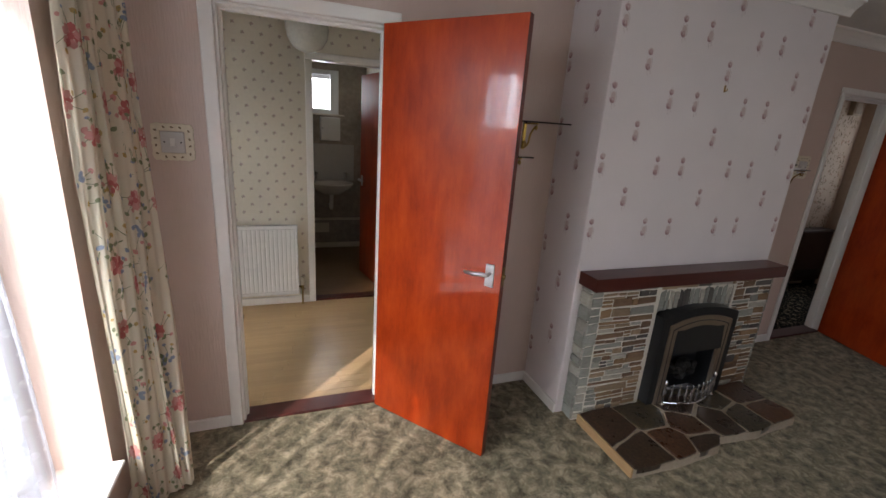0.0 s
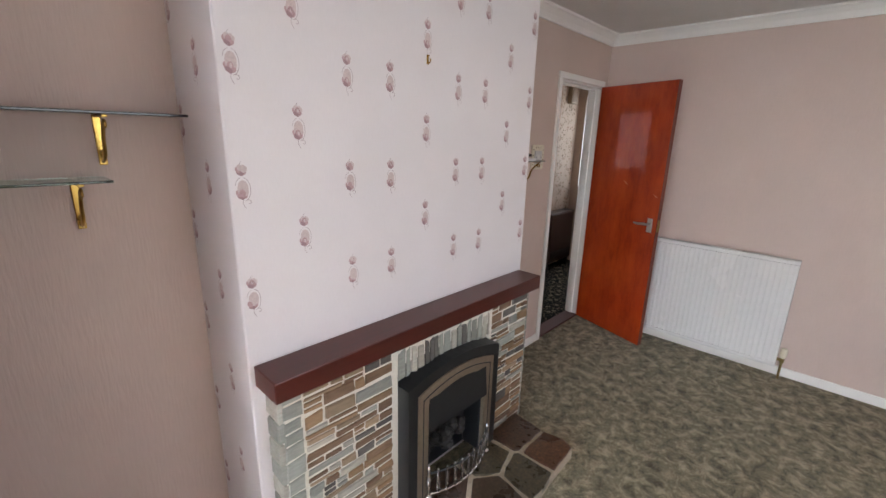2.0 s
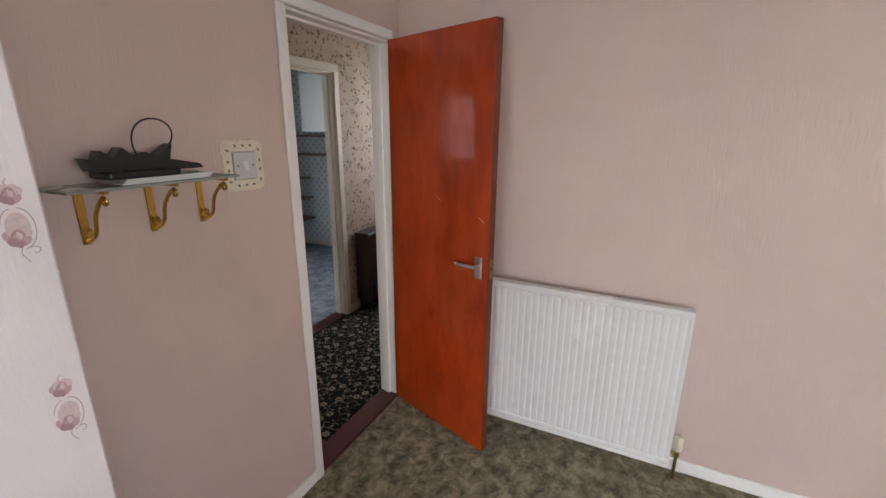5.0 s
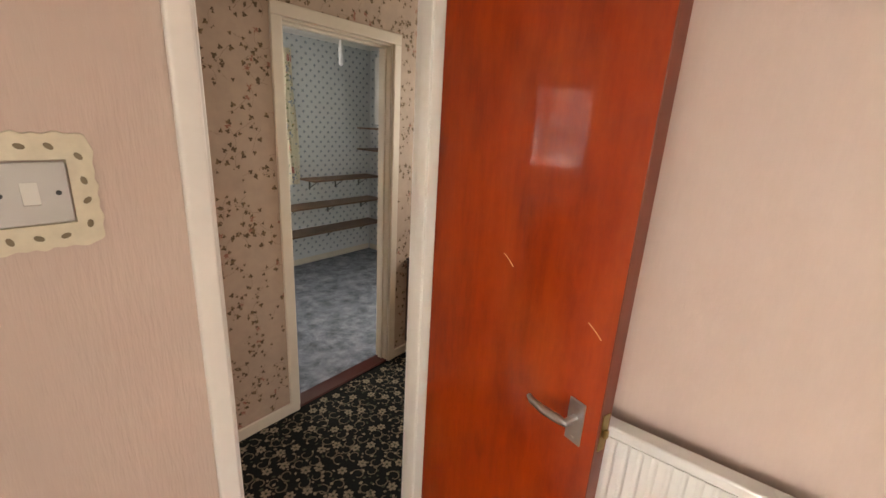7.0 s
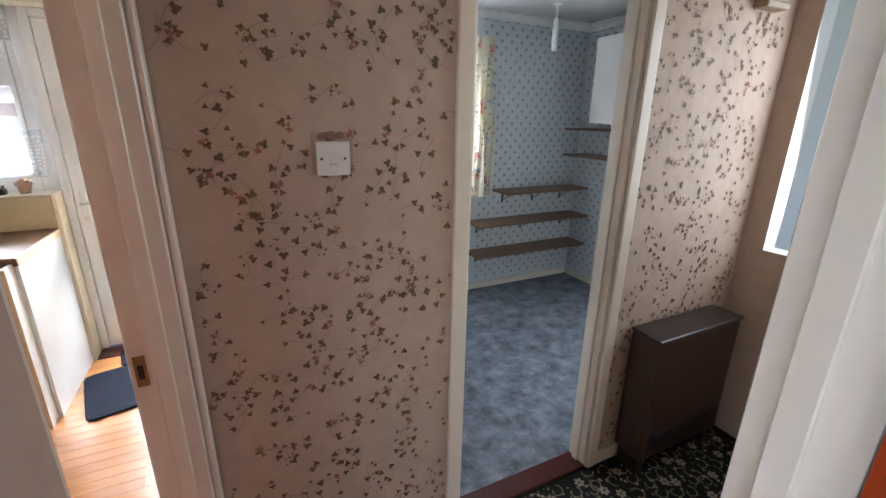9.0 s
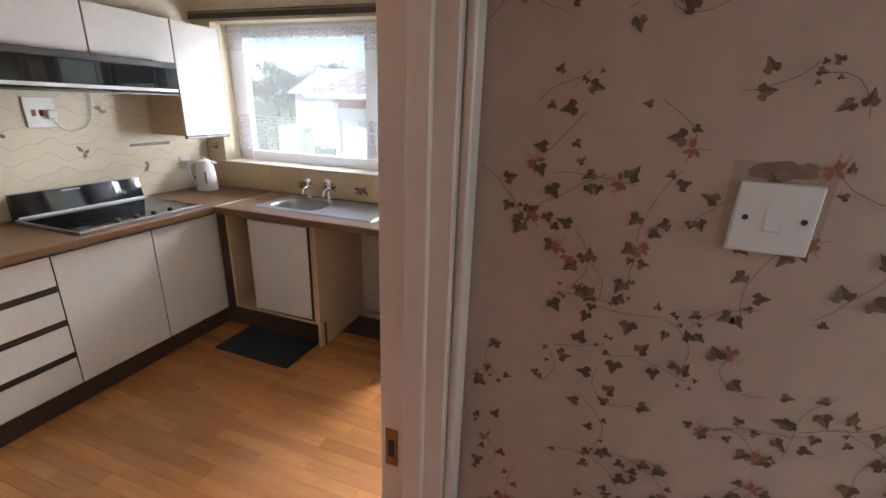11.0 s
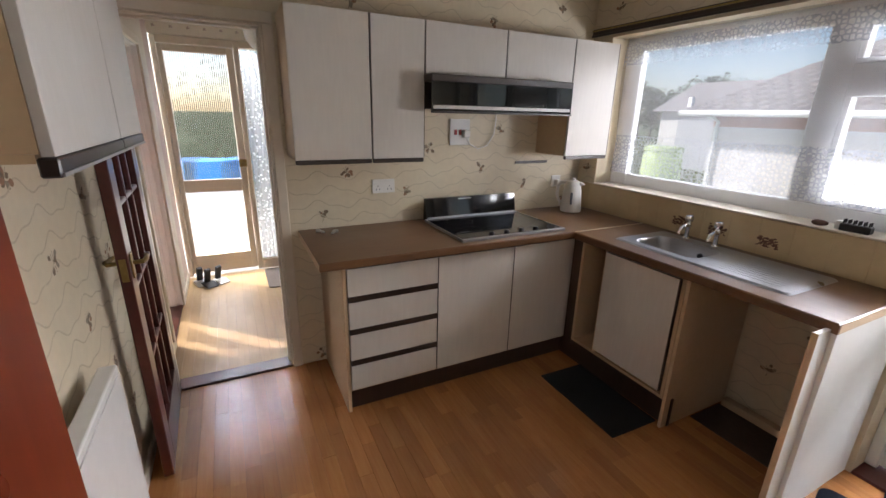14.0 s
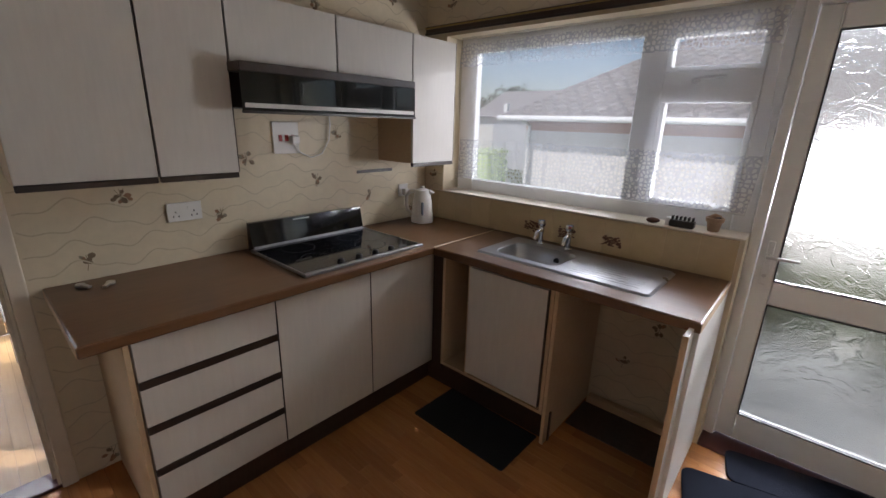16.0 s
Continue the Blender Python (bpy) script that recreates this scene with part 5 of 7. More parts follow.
for cx in (2.20, 2.43, 2.69):
    bm = bmesh.new()
    for k in range(60):
        a, b = cx + rt.uniform(-0.05, 0.05), 0.965 + rt.uniform(-0.02, 0.05) * (1 - abs(rt.uniform(-1, 1)) * 0.5)
        r = rt.uniform(0.004, 0.011)
        bm.faces.new([bm.verts.new((a + r * math.cos(q) * rt.uniform(0.6, 1.2), 3.0555 - 0.00002 * k, b + r * math.sin(q) * 0.6)) for q in [j * math.pi / 4 for j in range(8)]])
    part("tile_picture", bm, PRINT, up, "brown printed picture on a tile")

# wall units over the hob
UX = 1.60


def wall_unit(y0, y1, z0, z1, label, pelmet=True, open_side=None):
    u = thing("wall_unit", label, "kitchen unit", "kitchen wall units")
    part("carcass", bm_box(1.283, y0 + 0.001, z0 + 0.001, UX - 0.019, y1 - 0.001, z1 - 0.001), CARCASS, u, "beige carcass")
    part("door", bm_box(UX - 0.018, y0 + 0.002, z0 + 0.003, UX, y1 - 0.002, z1, 0.0012), LAMINATE, u, "off-white textured door")
    part("door_edge", bm_box(UX - 0.017, y1 - 0.0018, z0 + 0.003, UX + 0.0006, y1 + 0.0012, z1), STRIPMAT, u, "dark brown edge strip")
    if pelmet:
        part("grip_strip", bm_box(UX - 0.02, y0 + 0.002, z0 - 0.02, UX + 0.004, y1 - 0.004, z0 + 0.002, 0.002), STRIPMAT, u, "dark brown grip strip")
    return u


wall_unit(0.902, 1.296, 1.335, 2.035, "tall off-white wall unit beside the doorway")
wall_unit(1.300, 1.596, 1.335, 2.035, "narrow off-white wall unit")
wall_unit(1.600, 2.112, 1.775, 2.035, "low off-white wall unit over the hood", pelmet=False)
wall_unit(2.116, 2.622, 1.775, 2.035, "low off-white wall unit over the hood", pelmet=False)
wall_unit(2.626, 3.0, 1.32, 2.035, "tall off-white wall unit beside the window", pelmet=True)
hood = thing("cooker_hood", "dark brown cooker hood with smoked glass visor", "cooker hood")
part("hood_body", bm_box(1.284, 1.602, 1.60, 1.585, 2.53, 1.772, 0.003), STRIPMAT, hood)
part("top_rail", bm_box(1.585, 1.59, 1.7355, 1.706, 2.54, 1.772, 0.003), STRIPMAT, hood, "dark brown top rail")
SMOKEGLASS = surface("smoked_visor_glass", (0.010, 0.011, 0.011), 0.04, var=0.05, relief=0.0, rough_var=0.02)
for y0, y1 in ((1.59, 2.058), (2.062, 2.54)):
    part("visor", bm_prism([(1.697, 1.735), (1.703, 1.735), (1.7045, 1.588), (1.6985, 1.588)], "y", y0, y1), SMOKEGLASS, hood, "smoked glass visor pane")
part("visor_edge", bm_box(1.699, 1.588, 1.578, 1.711, 2.542, 1.589, 0.001), STRIPMAT, hood)
part("visor_line", bm_prism([(1.7046, 1.60), (1.7058, 1.60), (1.7056, 1.618), (1.7044, 1.618)], "y", 1.60, 2.53), GREYPLASTIC, hood, "pale trim line")

# wall units on the opposite wall
for x0, x1 in ((2.14, 2.45), (2.454, 2.95)):
    u = thing("wall_unit", "off-white wall unit above the radiator", "kitchen unit", "kitchen wall units")
    part("carcass", bm_box(x0 + 0.001, 0.122, 1.50, x1 - 0.001, 0.351, 2.2), CARCASS, u)
    part("door", bm_box(x0 + 0.002, 0.352, 1.495, x1 - 0.002, 0.37, 2.2, 0.0012), LAMINATE, u, "off-white textured door")
    part("door_edge", bm_box(x0 - 0.001, 0.353, 1.495, x0 + 0.0018, 0.3695, 2.2), STRIPMAT, u)
    part("light_rail", bm_box(x0 + 0.001, 0.345, 1.462, x1 - 0.001, 0.374, 1.4935, 0.003), STRIPMAT, u, "dark rail with a pale metal trim")
    part("rail_trim", bm_box(x0 + 0.001, 0.374, 1.464, x1 - 0.001, 0.377, 1.470), ALU, u)
    part("base_board", bm_box(x0 + 0.001, 0.122, 1.485, x1 - 0.001, 0.345, 1.4995), CARCASS, u)

# sockets, cooker switch, kettle
RED = surface("red_switch", (0.35, 0.02, 0.02), 0.35)
ck = thing("cooker_switch", "white cooker control plate with red rockers and plugged flex", "switch")
part("plate", bm_box(1.2805, 1.915, 1.38, 1.292, 2.062, 1.545, 0.003, 2), WHITEPLASTIC, ck)
for k in range(3):
    part("rocker", bm_box(1.292, 1.945 + 0.035 * k, 1.445, 1.296, 1.965 + 0.035 * k, 1.478, 0.001), RED, ck, "red rocker")
part("plug", bm_box(1.292, 2.005, 1.43, 1.325, 2.05, 1.475, 0.006, 2), WHITEPLASTIC, ck, "white plug")
part("flex", bm_tube([(1.31, 2.03, 1.43), (1.30, 2.06, 1.385), (1.295, 2.13, 1.355), (1.295, 2.2, 1.375), (1.295, 2.25, 1.45), (1.295, 2.262, 1.54), (1.295, 2.255, 1.60)], 0.004, 8), WHITEPLASTIC, ck, "white looping flex", smooth=True)
so = thing("double_socket", "white double socket on the kitchen wallpaper", "socket", "sockets")
part("plate", bm_box(1.2805, 1.385, 1.092, 1.290, 1.531, 1.178, 0.003, 2), WHITEPLASTIC, so)
for k in range(2):
    part("rocker", bm_box(1.290, 1.437 + 0.034 * k, 1.145, 1.2925, 1.447 + 0.034 * k, 1.163), WHITEPLASTIC, so)
    for dy, dzz in ((0, 0.02), (-0.011, 0), (0.011, 0)):
        part("pin_hole", bm_box(1.2898, 1.420 + 0.076 * k + dy - 0.0025, 1.112 + dzz, 1.2905, 1.420 + 0.076 * k + dy + 0.0025, 1.120 + dzz), DARKGREY, so)
so2 = thing("socket", "white socket with a plug behind the kettle", "socket", "sockets")
part("plate", bm_box(1.2805, 2.80, 1.06, 1.290, 2.886, 1.146, 0.003, 2), WHITEPLASTIC, so2)
part("plug", bm_box(1.290, 2.825, 1.07, 1.325, 2.868, 1.115, 0.006, 2), WHITEPLASTIC, so2, "white plug")
part("flex", bm_tube([(1.31, 2.847, 1.07), (1.33, 2.84, 1.0), (1.36, 2.84, 0.93), (1.40, 2.86, 0.906)], 0.0035, 8), WHITEPLASTIC, so2, smooth=True)
solid("vent_strip", bm_box(1.2805, 2.45, 1.243, 1.290, 2.74, 1.262, 0.002), STRIPMAT, "dark brown strip fixed to the wallpaper", "strip")
ke = thing("kettle", "white plastic jug kettle with a grey water gauge", "kettle", at=pose(1.46, 2.86, 0.9005, 0, 0, 35))
part("body", bm_lathe([(0.062, 0.0), (0.075, 0.004), (0.075, 0.025), (0.073, 0.06), (0.066, 0.14), (0.056, 0.195), (0.046, 0.222), (0.02, 0.234), (0.004, 0.236)], (0, 0, 0), 26), WHITEPLASTIC, ke, smooth=True)
part("spout", bm_prism([(0.045, 0.19), (0.085, 0.205), (0.05, 0.225)], "y", -0.02, 0.02, bevel=0.004), WHITEPLASTIC, ke)
part("lid_knob", bm_lathe([(0.012, 0.232), (0.016, 0.244), (0.008, 0.25)], (0, 0, 0), 14), WHITEPLASTIC, ke, smooth=True)
part("handle", bm_tube([(-0.045, 0, 0.215), (-0.085, 0, 0.21), (-0.108, 0, 0.18), (-0.11, 0, 0.12), (-0.10, 0, 0.08), (-0.072, 0, 0.06)], [0.014, 0.013, 0.012, 0.012, 0.011, 0.009], 12), WHITEPLASTIC, ke, "white loop handle", smooth=True)
part("gauge", bm_box(0.004, -0.0735, 0.06, 0.020, -0.062, 0.15, 0.003), surface("grey_gauge", (0.20, 0.24, 0.30), 0.2), ke, "grey water gauge")
for (x, y, a) in ((1.36, 1.03, 20), (1.40, 1.12, -30)):
    h = thing("loose_hinge", "loose metal cabinet hinge lying on the worktop", "hinge", "loose hinges", at=pose(x, y, 0.9005, 0, 0, a))
    part("cup", bm_lathe([(0.016, 0.0), (0.017, 0.003), (0.016, 0.011), (0.011, 0.012)], (0, 0, 0), 14), ALU, h)
    part("arm", bm_box(0.012, -0.008, 0.004, 0.062, 0.008, 0.014, 0.002), ALU, h)

# window over the sink
wk = thing("window_kitchen", "white upvc kitchen window with an opening top light", "window")
YW = 3.225
bm = bmesh.new()
for x0, x1, z0, z1 in ((1.46, 1.60, 1.10, 2.10), (3.18, 3.27, 1.10, 2.10), (1.60, 3.18, 1.10, 1.185), (1.60, 3.18, 2.01, 2.10), (2.645, 2.775, 1.185, 2.01)):
    bm_box(x0, YW, z0, x1, YW + 0.06, z1, 0.006, bm=bm)
part("window_frame", bm, UPVC, wk, "white upvc frame")
top = part("top_light", bm_box(2.775, YW - 0.012, 1.835, 3.18, YW + 0.05, 1.855, 0.003), UPVC, wk, "opening top light sash")
bm = bmesh.new()
for x0, x1, z0, z1 in ((2.775, 2.80, 1.855, 2.01), (3.155, 3.18, 1.855, 2.01), (2.80, 3.155, 1.985, 2.01), (2.775, 3.18, 1.69, 1.835), (2.775, 2.80, 1.185, 1.69), (3.155, 3.18, 1.185, 1.69), (2.80, 3.155, 1.185, 1.215)):
    bm_box(x0, YW - 0.010, z0, x1, YW + 0.05, z1, 0.004, bm=bm)
part("sash", bm, UPVC, wk)
for x0, x1, z0, z1 in ((1.60, 2.645, 1.185, 2.01), (2.80, 3.155, 1.215, 1.69), (2.80, 3.155, 1.855, 1.985)):
    p = part("pane", bm_box(x0, YW + 0.025, z0, x1, YW + 0.031, z1), CLEAR, wk, "clear glass pane")
    p.visible_shadow = False
hd = part("window_handle", bm_box(2.90, YW - 0.022, 1.775, 2.94, YW - 0.0105, 1.80, 0.003), ALU, wk, "silver casement handle")
part("handle_lever", bm_tube([(2.92, YW - 0.02, 1.79), (2.92, YW - 0.045, 1.792), (2.96, YW - 0.05, 1.80), (3.05, YW - 0.045, 1.805)], [0.007, 0.008, 0.007, 0.006], 10), ALU, hd, smooth=True)
part("window_sill", bm_box(1.462, 3.05, 1.0975, 3.268, YW - 0.001, 1.106, 0.003), CREAM, wk, "cream window ledge")
NET2 = ((1.50, 3.17), (3.24, 3.17), (1.50, 3.165), (3.24, 3.165), 1.19, 2.12, 13, 0.006)
netk = tagged(mesh_object("net_curtain", hanging(NET2, 160, 16), lace("kitchen_lace", 0.36, 0.52, 44, (0.56, 0.58, 0.62), bands=((1.2, 1.46), (1.92, 2.06)), glow=0.25), True), "sheer white lace net across the kitchen window", "net curtain")
rail = thing("curtain_rail", "brown and brass curtain rail above the kitchen window", "curtain rail")
part("track", bm_box(1.30, 3.035, 2.125, 3.35, 3.05, 2.165, 0.002), DARKBOARD, rail, "dark brown track")
part("lip", bm_box(1.30, 3.0285, 2.148, 3.35, 3.0345, 2.158, 0.001), DULLBRASS, rail, "brassy metal lip")
part("lower_lip", bm_box(1.30, 3.028, 2.112, 3.35, 3.036, 2.1245, 0.001), STRIPMAT, rail)
part("bracket", bm_box(1.5, 3.05, 2.13, 1.53, 3.0695, 2.16), DULLBRASS, rail)
part("bracket", bm_box(3.0, 3.05, 2.13, 3.03, 3.0695, 2.16), DULLBRASS, rail)

# things on the ledge
POT = surface("terracotta", (0.42, 0.27, 0.17), 0.8, var=0.15)
pot = thing("plant_pot", "small empty terracotta pot with pebbles on the ledge", "pot", at=pose(3.13, 3.12, 1.1065))
part("pot", bm_lathe([(0.022, 0.0), (0.024, 0.002), (0.032, 0.045), (0.038, 0.047), (0.04, 0.065), (0.034, 0.067), (0.032, 0.05)], (0, 0, 0), 20), POT, pot, smooth=True)
part("pebble", bm_tube([(-0.02, 0.0, 0.066), (-0.004, 0.004, 0.074), (0.022, 0.0, 0.071)], [0.008, 0.011, 0.008], 8), POT, pot)
part("pebble", bm_tube([(0.0, 0.012, 0.064), (0.02, -0.012, 0.064)], [0.009, 0.009], 8), STRIPMAT, pot)
br = thing("seed_tray", "small black tray with upright pegs on the ledge", "tray", at=pose(3.0, 3.10, 1.1065))
part("tray", bm_box(-0.055, -0.022, 0.0, 0.055, 0.022, 0.034, 0.004), BLACK, br)
for i in range(6):
    for j in range(2):
        part("peg", bm_tube([(-0.045 + 0.018 * i, -0.01 + 0.02 * j, 0.034), (-0.045 + 0.018 * i, -0.01 + 0.02 * j, 0.052)], 0.004, 8), BLACK, br)
solid("white_card", bm_box(2.925, 3.09, 1.1065, 2.945, 3.13, 1.145, 0.001), PAPER, "small white card stood on the ledge", "card")
co = thing("fir_cone", "brown fir cone lying on the window ledge", "cone", at=pose(2.87, 3.09, 1.121, 0, 90, 20))
part("cone_body", bm_lathe([(0.004, -0.032), (0.012, -0.022), (0.015, -0.005), (0.013, 0.014), (0.006, 0.03)], (0, 0, 0), 14), surface("cone_brown", (0.16, 0.075, 0.05), 0.8, var=0.4, grain=120), co, smooth=True)

# back door
bd = thing("back_door", "white upvc back door with two patterned glass panes", "door")
YD = 3.20
bm = bmesh.new()
for x0, x1, z0, z1 in ((3.27, 3.315, 0.012, 2.10), (4.085, 4.13, 0.012, 2.10), (3.315, 4.085, 2.055, 2.10)):
    bm_box(x0, YD - 0.005, z0, x1, YD + 0.07, z1, 0.004, bm=bm)
part("outer_frame", bm, UPVC, bd, "white upvc outer frame")
bm = bmesh.new()
for x0, x1, z0, z1 in ((3.318, 3.395, 0.03, 2.052), (4.005, 4.082, 0.03, 2.052), (3.395, 4.005, 0.03, 0.175), (3.395, 4.005, 0.785, 0.90), (3.395, 4.005, 1.96, 2.052)):
    bm_box(x0, YD + 0.004, z0, x1, YD + 0.058, z1, 0.005, bm=bm)
part("sash", bm, UPVC, bd, "white upvc sash")
RAIN = glass("rain_patterned_glass", 0.22, (0.93, 0.96, 0.95), (11, 0.28))
for z0, z1 in ((0.175, 0.785), (0.90, 1.96)):
    p = part("pane", bm_box(3.395, YD + 0.028, z0, 4.005, YD + 0.034, z1), RAIN, bd, "rippled obscured glass pane")
    p.visible_shadow = False
    bm = bmesh.new()
    for a in ((3.395, z0, 3.401, z1), (3.999, z0, 4.005, z1), (3.401, z0, 3.999, z0 + 0.006), (3.401, z1 - 0.006, 3.999, z1)):
        bm_box(a[0], YD + 0.0035, a[1], a[2], YD + 0.028, a[3], bm=bm)
    part("gasket", bm, BLACK, bd, "black glazing gasket")
pl = part("handle_plate", bm_box(3.345, YD - 0.006, 0.88, 3.372, YD + 0.0035, 1.09, 0.003), UPVC, bd, "slim white and silver handle plate")
part("lever", bm_tube([(3.358, YD - 0.004, 1.02), (3.358, YD - 0.045, 1.02), (3.38, YD - 0.05, 1.022), (3.47, YD - 0.045, 1.022)], [0.009, 0.009, 0.008, 0.007], 10), ALU, pl, "silver lever", smooth=True)
part("key_cylinder", bm_tube([(3.358, YD - 0.004, 0.925), (3.358, YD - 0.012, 0.925)], 0.009, 12), ALU, pl)

# mats


def mat_slab(name, x0, y0, x1, y1, label, material, r=0.05, turn=0.0, t=0.012):
    cx, cy = (x0 + x1) / 2, (y0 + y1) / 2
    ob = solid(name, bm_prism(rounded(0, 0, (x1 - x0) / 2, (y1 - y0) / 2, r), "z", 0.0, t, bevel=0.003), material, label, "mat", "floor mats")
    ob.matrix_world = pose(cx, cy, 0.0015, 0, 0, turn)
    return ob


MATBLUE = surface("dark_navy_mat", (0.012, 0.015, 0.026), 0.95, var=0.3, grain=300, relief=0.9, depth=0.004, spec=0.1)
MATGREY = surface("dark_grey_mat", (0.022, 0.024, 0.026), 0.85, var=0.3, grain=220, relief=0.6, depth=0.003, spec=0.15)
mat_slab("door_mat", 2.04, 2.215, 2.635, 2.54, "dark grey rubber-backed mat before the sink", MATGREY, 0.012, -1.0, 0.006)
mat_slab("door_mat", 3.30, 2.42, 3.95, 2.93, "dark navy mat with rounded corners by the back door", MATBLUE, 0.05, 14)
mat_slab("door_mat", 3.40, 2.96, 4.05, 3.19, "dark navy mat against the back door", MATBLUE, 0.04, 12)
hm = mat_slab("door_mat", -0.66, 0.80, -0.115, 1.37, "dark brown ribbed mat inside the front door", surface("brown_ribbed_mat", (0.055, 0.040, 0.032), 0.9, var=0.3, grain=140, stretch=(1, 0.1, 1), relief=0.9, depth=0.004), 0.04, 0, 0.008)

# ---- entrance hall ----
fd = thing("front_door", "cream painted front door with reeded glass and a side light", "door")
XF = -0.76
FRAMEP = surface("cream_door_paint", (0.66, 0.58, 0.47), 0.35, var=0.05, grain=30)
bm = bmesh.new()
for y0, y1, z0, z1 in ((0.122, 0.165, 0.0, 2.155), (0.75, 0.795, 0.0, 2.155), (1.255, 1.298, 0.0, 2.155), (0.165, 0.75, 2.095, 2.155), (0.795, 1.255, 2.095, 2.155), (0.795, 1.255, 0.0, 0.10)):
    bm_box(XF - 0.03, y0, z0, XF + 0.05, y1, z1, 0.004, bm=bm)
part("door_frame", bm, FRAMEP, fd)
bm = bmesh.new()
for y0, y1, z0, z1 in ((0.168, 0.205, 0.02, 2.09), (0.69, 0.747, 0.02, 2.09), (0.205, 0.69, 0.02, 0.20), (0.205, 0.69, 0.82, 0.935), (0.205, 0.69, 2.035, 2.09)):
    bm_box(XF - 0.02, y0, z0, XF + 0.025, y1, z1, 0.004, bm=bm)
part("stiles_and_rails", bm, FRAMEP, fd)
p = part("lower_panel", bm_box(XF - 0.006, 0.205, 0.20, XF + 0.004, 0.69, 0.82, 0.002), glass("frosted_lower_glass", 0.6, (0.97, 0.96, 0.92)), fd, "frosted white lower pane")
p.visible_shadow = False
bm = bmesh.new()
n = 150
ys = [0.205 + 0.485 * k / n for k in range(n + 1)]
front = [[bm.verts.new((XF + 0.006 + 0.0030 * math.sin(2 * math.pi * 30 * k / n), y, z)) for k, y in enumerate(ys)] for z in (0.935, 2.035)]
back = [[bm.verts.new((XF + 0.0, y, z)) for y in ys] for z in (0.935, 2.035)]
for k in range(n):
    bm.faces.new((front[0][k], front[0][k + 1], front[1][k + 1], front[1][k]))
    bm.faces.new((back[0][k], back[1][k], back[1][k + 1], back[0][k + 1]))
part("reeded_pane", bm, glass("reeded_glass", 0.04), fd, "reeded glass pane", smooth=True)
part("side_pane", bm_box(XF, 0.795, 0.10, XF + 0.006, 1.255, 2.095), glass("obscured_side_glass", 0.25, (0.95, 0.96, 0.95), (40, 0.6)), fd, "obscured side light pane")
lk = part("lock", bm_box(XF + 0.025, 0.685, 1.05, XF + 0.055, 0.755, 1.12, 0.004), DULLBRASS, fd, "brass night latch")
part("lock_knob", bm_tube([(XF + 0.055, 0.72, 1.085), (XF + 0.085, 0.72, 1.085)], 0.012, 12), DULLBRASS, lk)
part("letter_flap", bm_box(XF + 0.004, 0.22, 0.43, XF + 0.009, 0.27, 0.445, 0.001), ALU, fd)
NET3 = ((-0.695, 0.81), (-0.695, 1.25), (-0.695, 0.81), (-0.695, 1.25), 0.12, 2.06, 6, 0.010)
tagged(mesh_object("net_curtain", hanging(NET3, 80, 12), lace("hall_lace", 0.30, 0.8, 30), True), "white net hanging over the side light", "net curtain")
lamp = thing("ceiling_lamp", "frosted glass globe ceiling lamp in the hall", "ceiling lamp")
GLOBE = surface("frosted_globe_glass", (0.70, 0.68, 0.60), 0.25, var=0.1, grain=60, relief=0.3)
part("globe", bm_lathe([(0.045, 2.225), (0.080, 2.215), (0.116, 2.165), (0.13, 2.095), (0.120, 2.035), (0.090, 1.985), (0.048, 1.962), (0.008, 1.955)], (0.39, 0.92, 0), 28), GLOBE, lamp, smooth=True)
part("fitting", bm_lathe([(0.055, 2.3795), (0.055, 2.35), (0.030, 2.335), (0.030, 2.25), (0.046, 2.226)], (0.39, 0.92, 0), 20), WHITEPLASTIC, lamp, smooth=True)
for k, (x, y, a, tilt) in enumerate(((-0.47, 0.24, 20, 0), (-0.40, 0.31, 28, 0), (-0.46, 0.40, 35, 0))):
    ph = thing("telephone", "grey cordless telephone in its cradle on the hall floor", "telephone", "telephones", at=pose(x, y, 0.001, 0, 0, a))
    part("cradle", bm_prism([(-0.065, 0.0), (0.075, 0.0), (0.075, 0.012), (0.0, 0.035), (-0.065, 0.03)], "y", -0.05, 0.05, bevel=0.004), GREYPLASTIC if k != 1 else DARKGREY, ph, "grey cradle")
    hs = part("receiver", bm_prism([(-0.055, 0.035), (-0.03, 0.028), (0.01, 0.155), (-0.012, 0.168), (-0.025, 0.16)], "y", -0.024, 0.024, bevel=0.004), DARKGREY, ph, "dark grey receiver")
    part("screen", bm_box(-0.0085, -0.016, 0.115, -0.0055, 0.016, 0.14), GREYPLASTIC, hs)

# ---- cloakroom ----
CERAMIC = surface("cream_ceramic", (0.66, 0.62, 0.55), 0.12, var=0.03, grain=20, relief=0.0)
ba = thing("basin", "wall-hung cream ceramic washbasin with two taps", "basin")
bm = bmesh.new()
rows_ = []
for rx, ry, zz, cy in ((0.25, 0.20, 0.84, 3.03), (0.245, 0.195, 0.855, 3.03), (0.20, 0.145, 0.85, 3.02), (0.15, 0.10, 0.77, 3.03), (0.05, 0.04, 0.74, 3.04)):
    rows_.append([bm.verts.new((0.74 + rx * math.cos(a), min(cy + ry * math.sin(a), 3.235), zz)) for a in [2 * math.pi * k / 32 for k in range(32)]])
under = []
for rx, ry, zz, cy in ((0.25, 0.20, 0.84, 3.03), (0.22, 0.17, 0.79, 3.05), (0.12, 0.10, 0.71, 3.10), (0.06, 0.05, 0.70, 3.12)):
    under.append([bm.verts.new((0.74 + rx * math.cos(a), min(cy + ry * math.sin(a), 3.235), zz)) for a in [2 * math.pi * k / 32 for k in range(32)]])
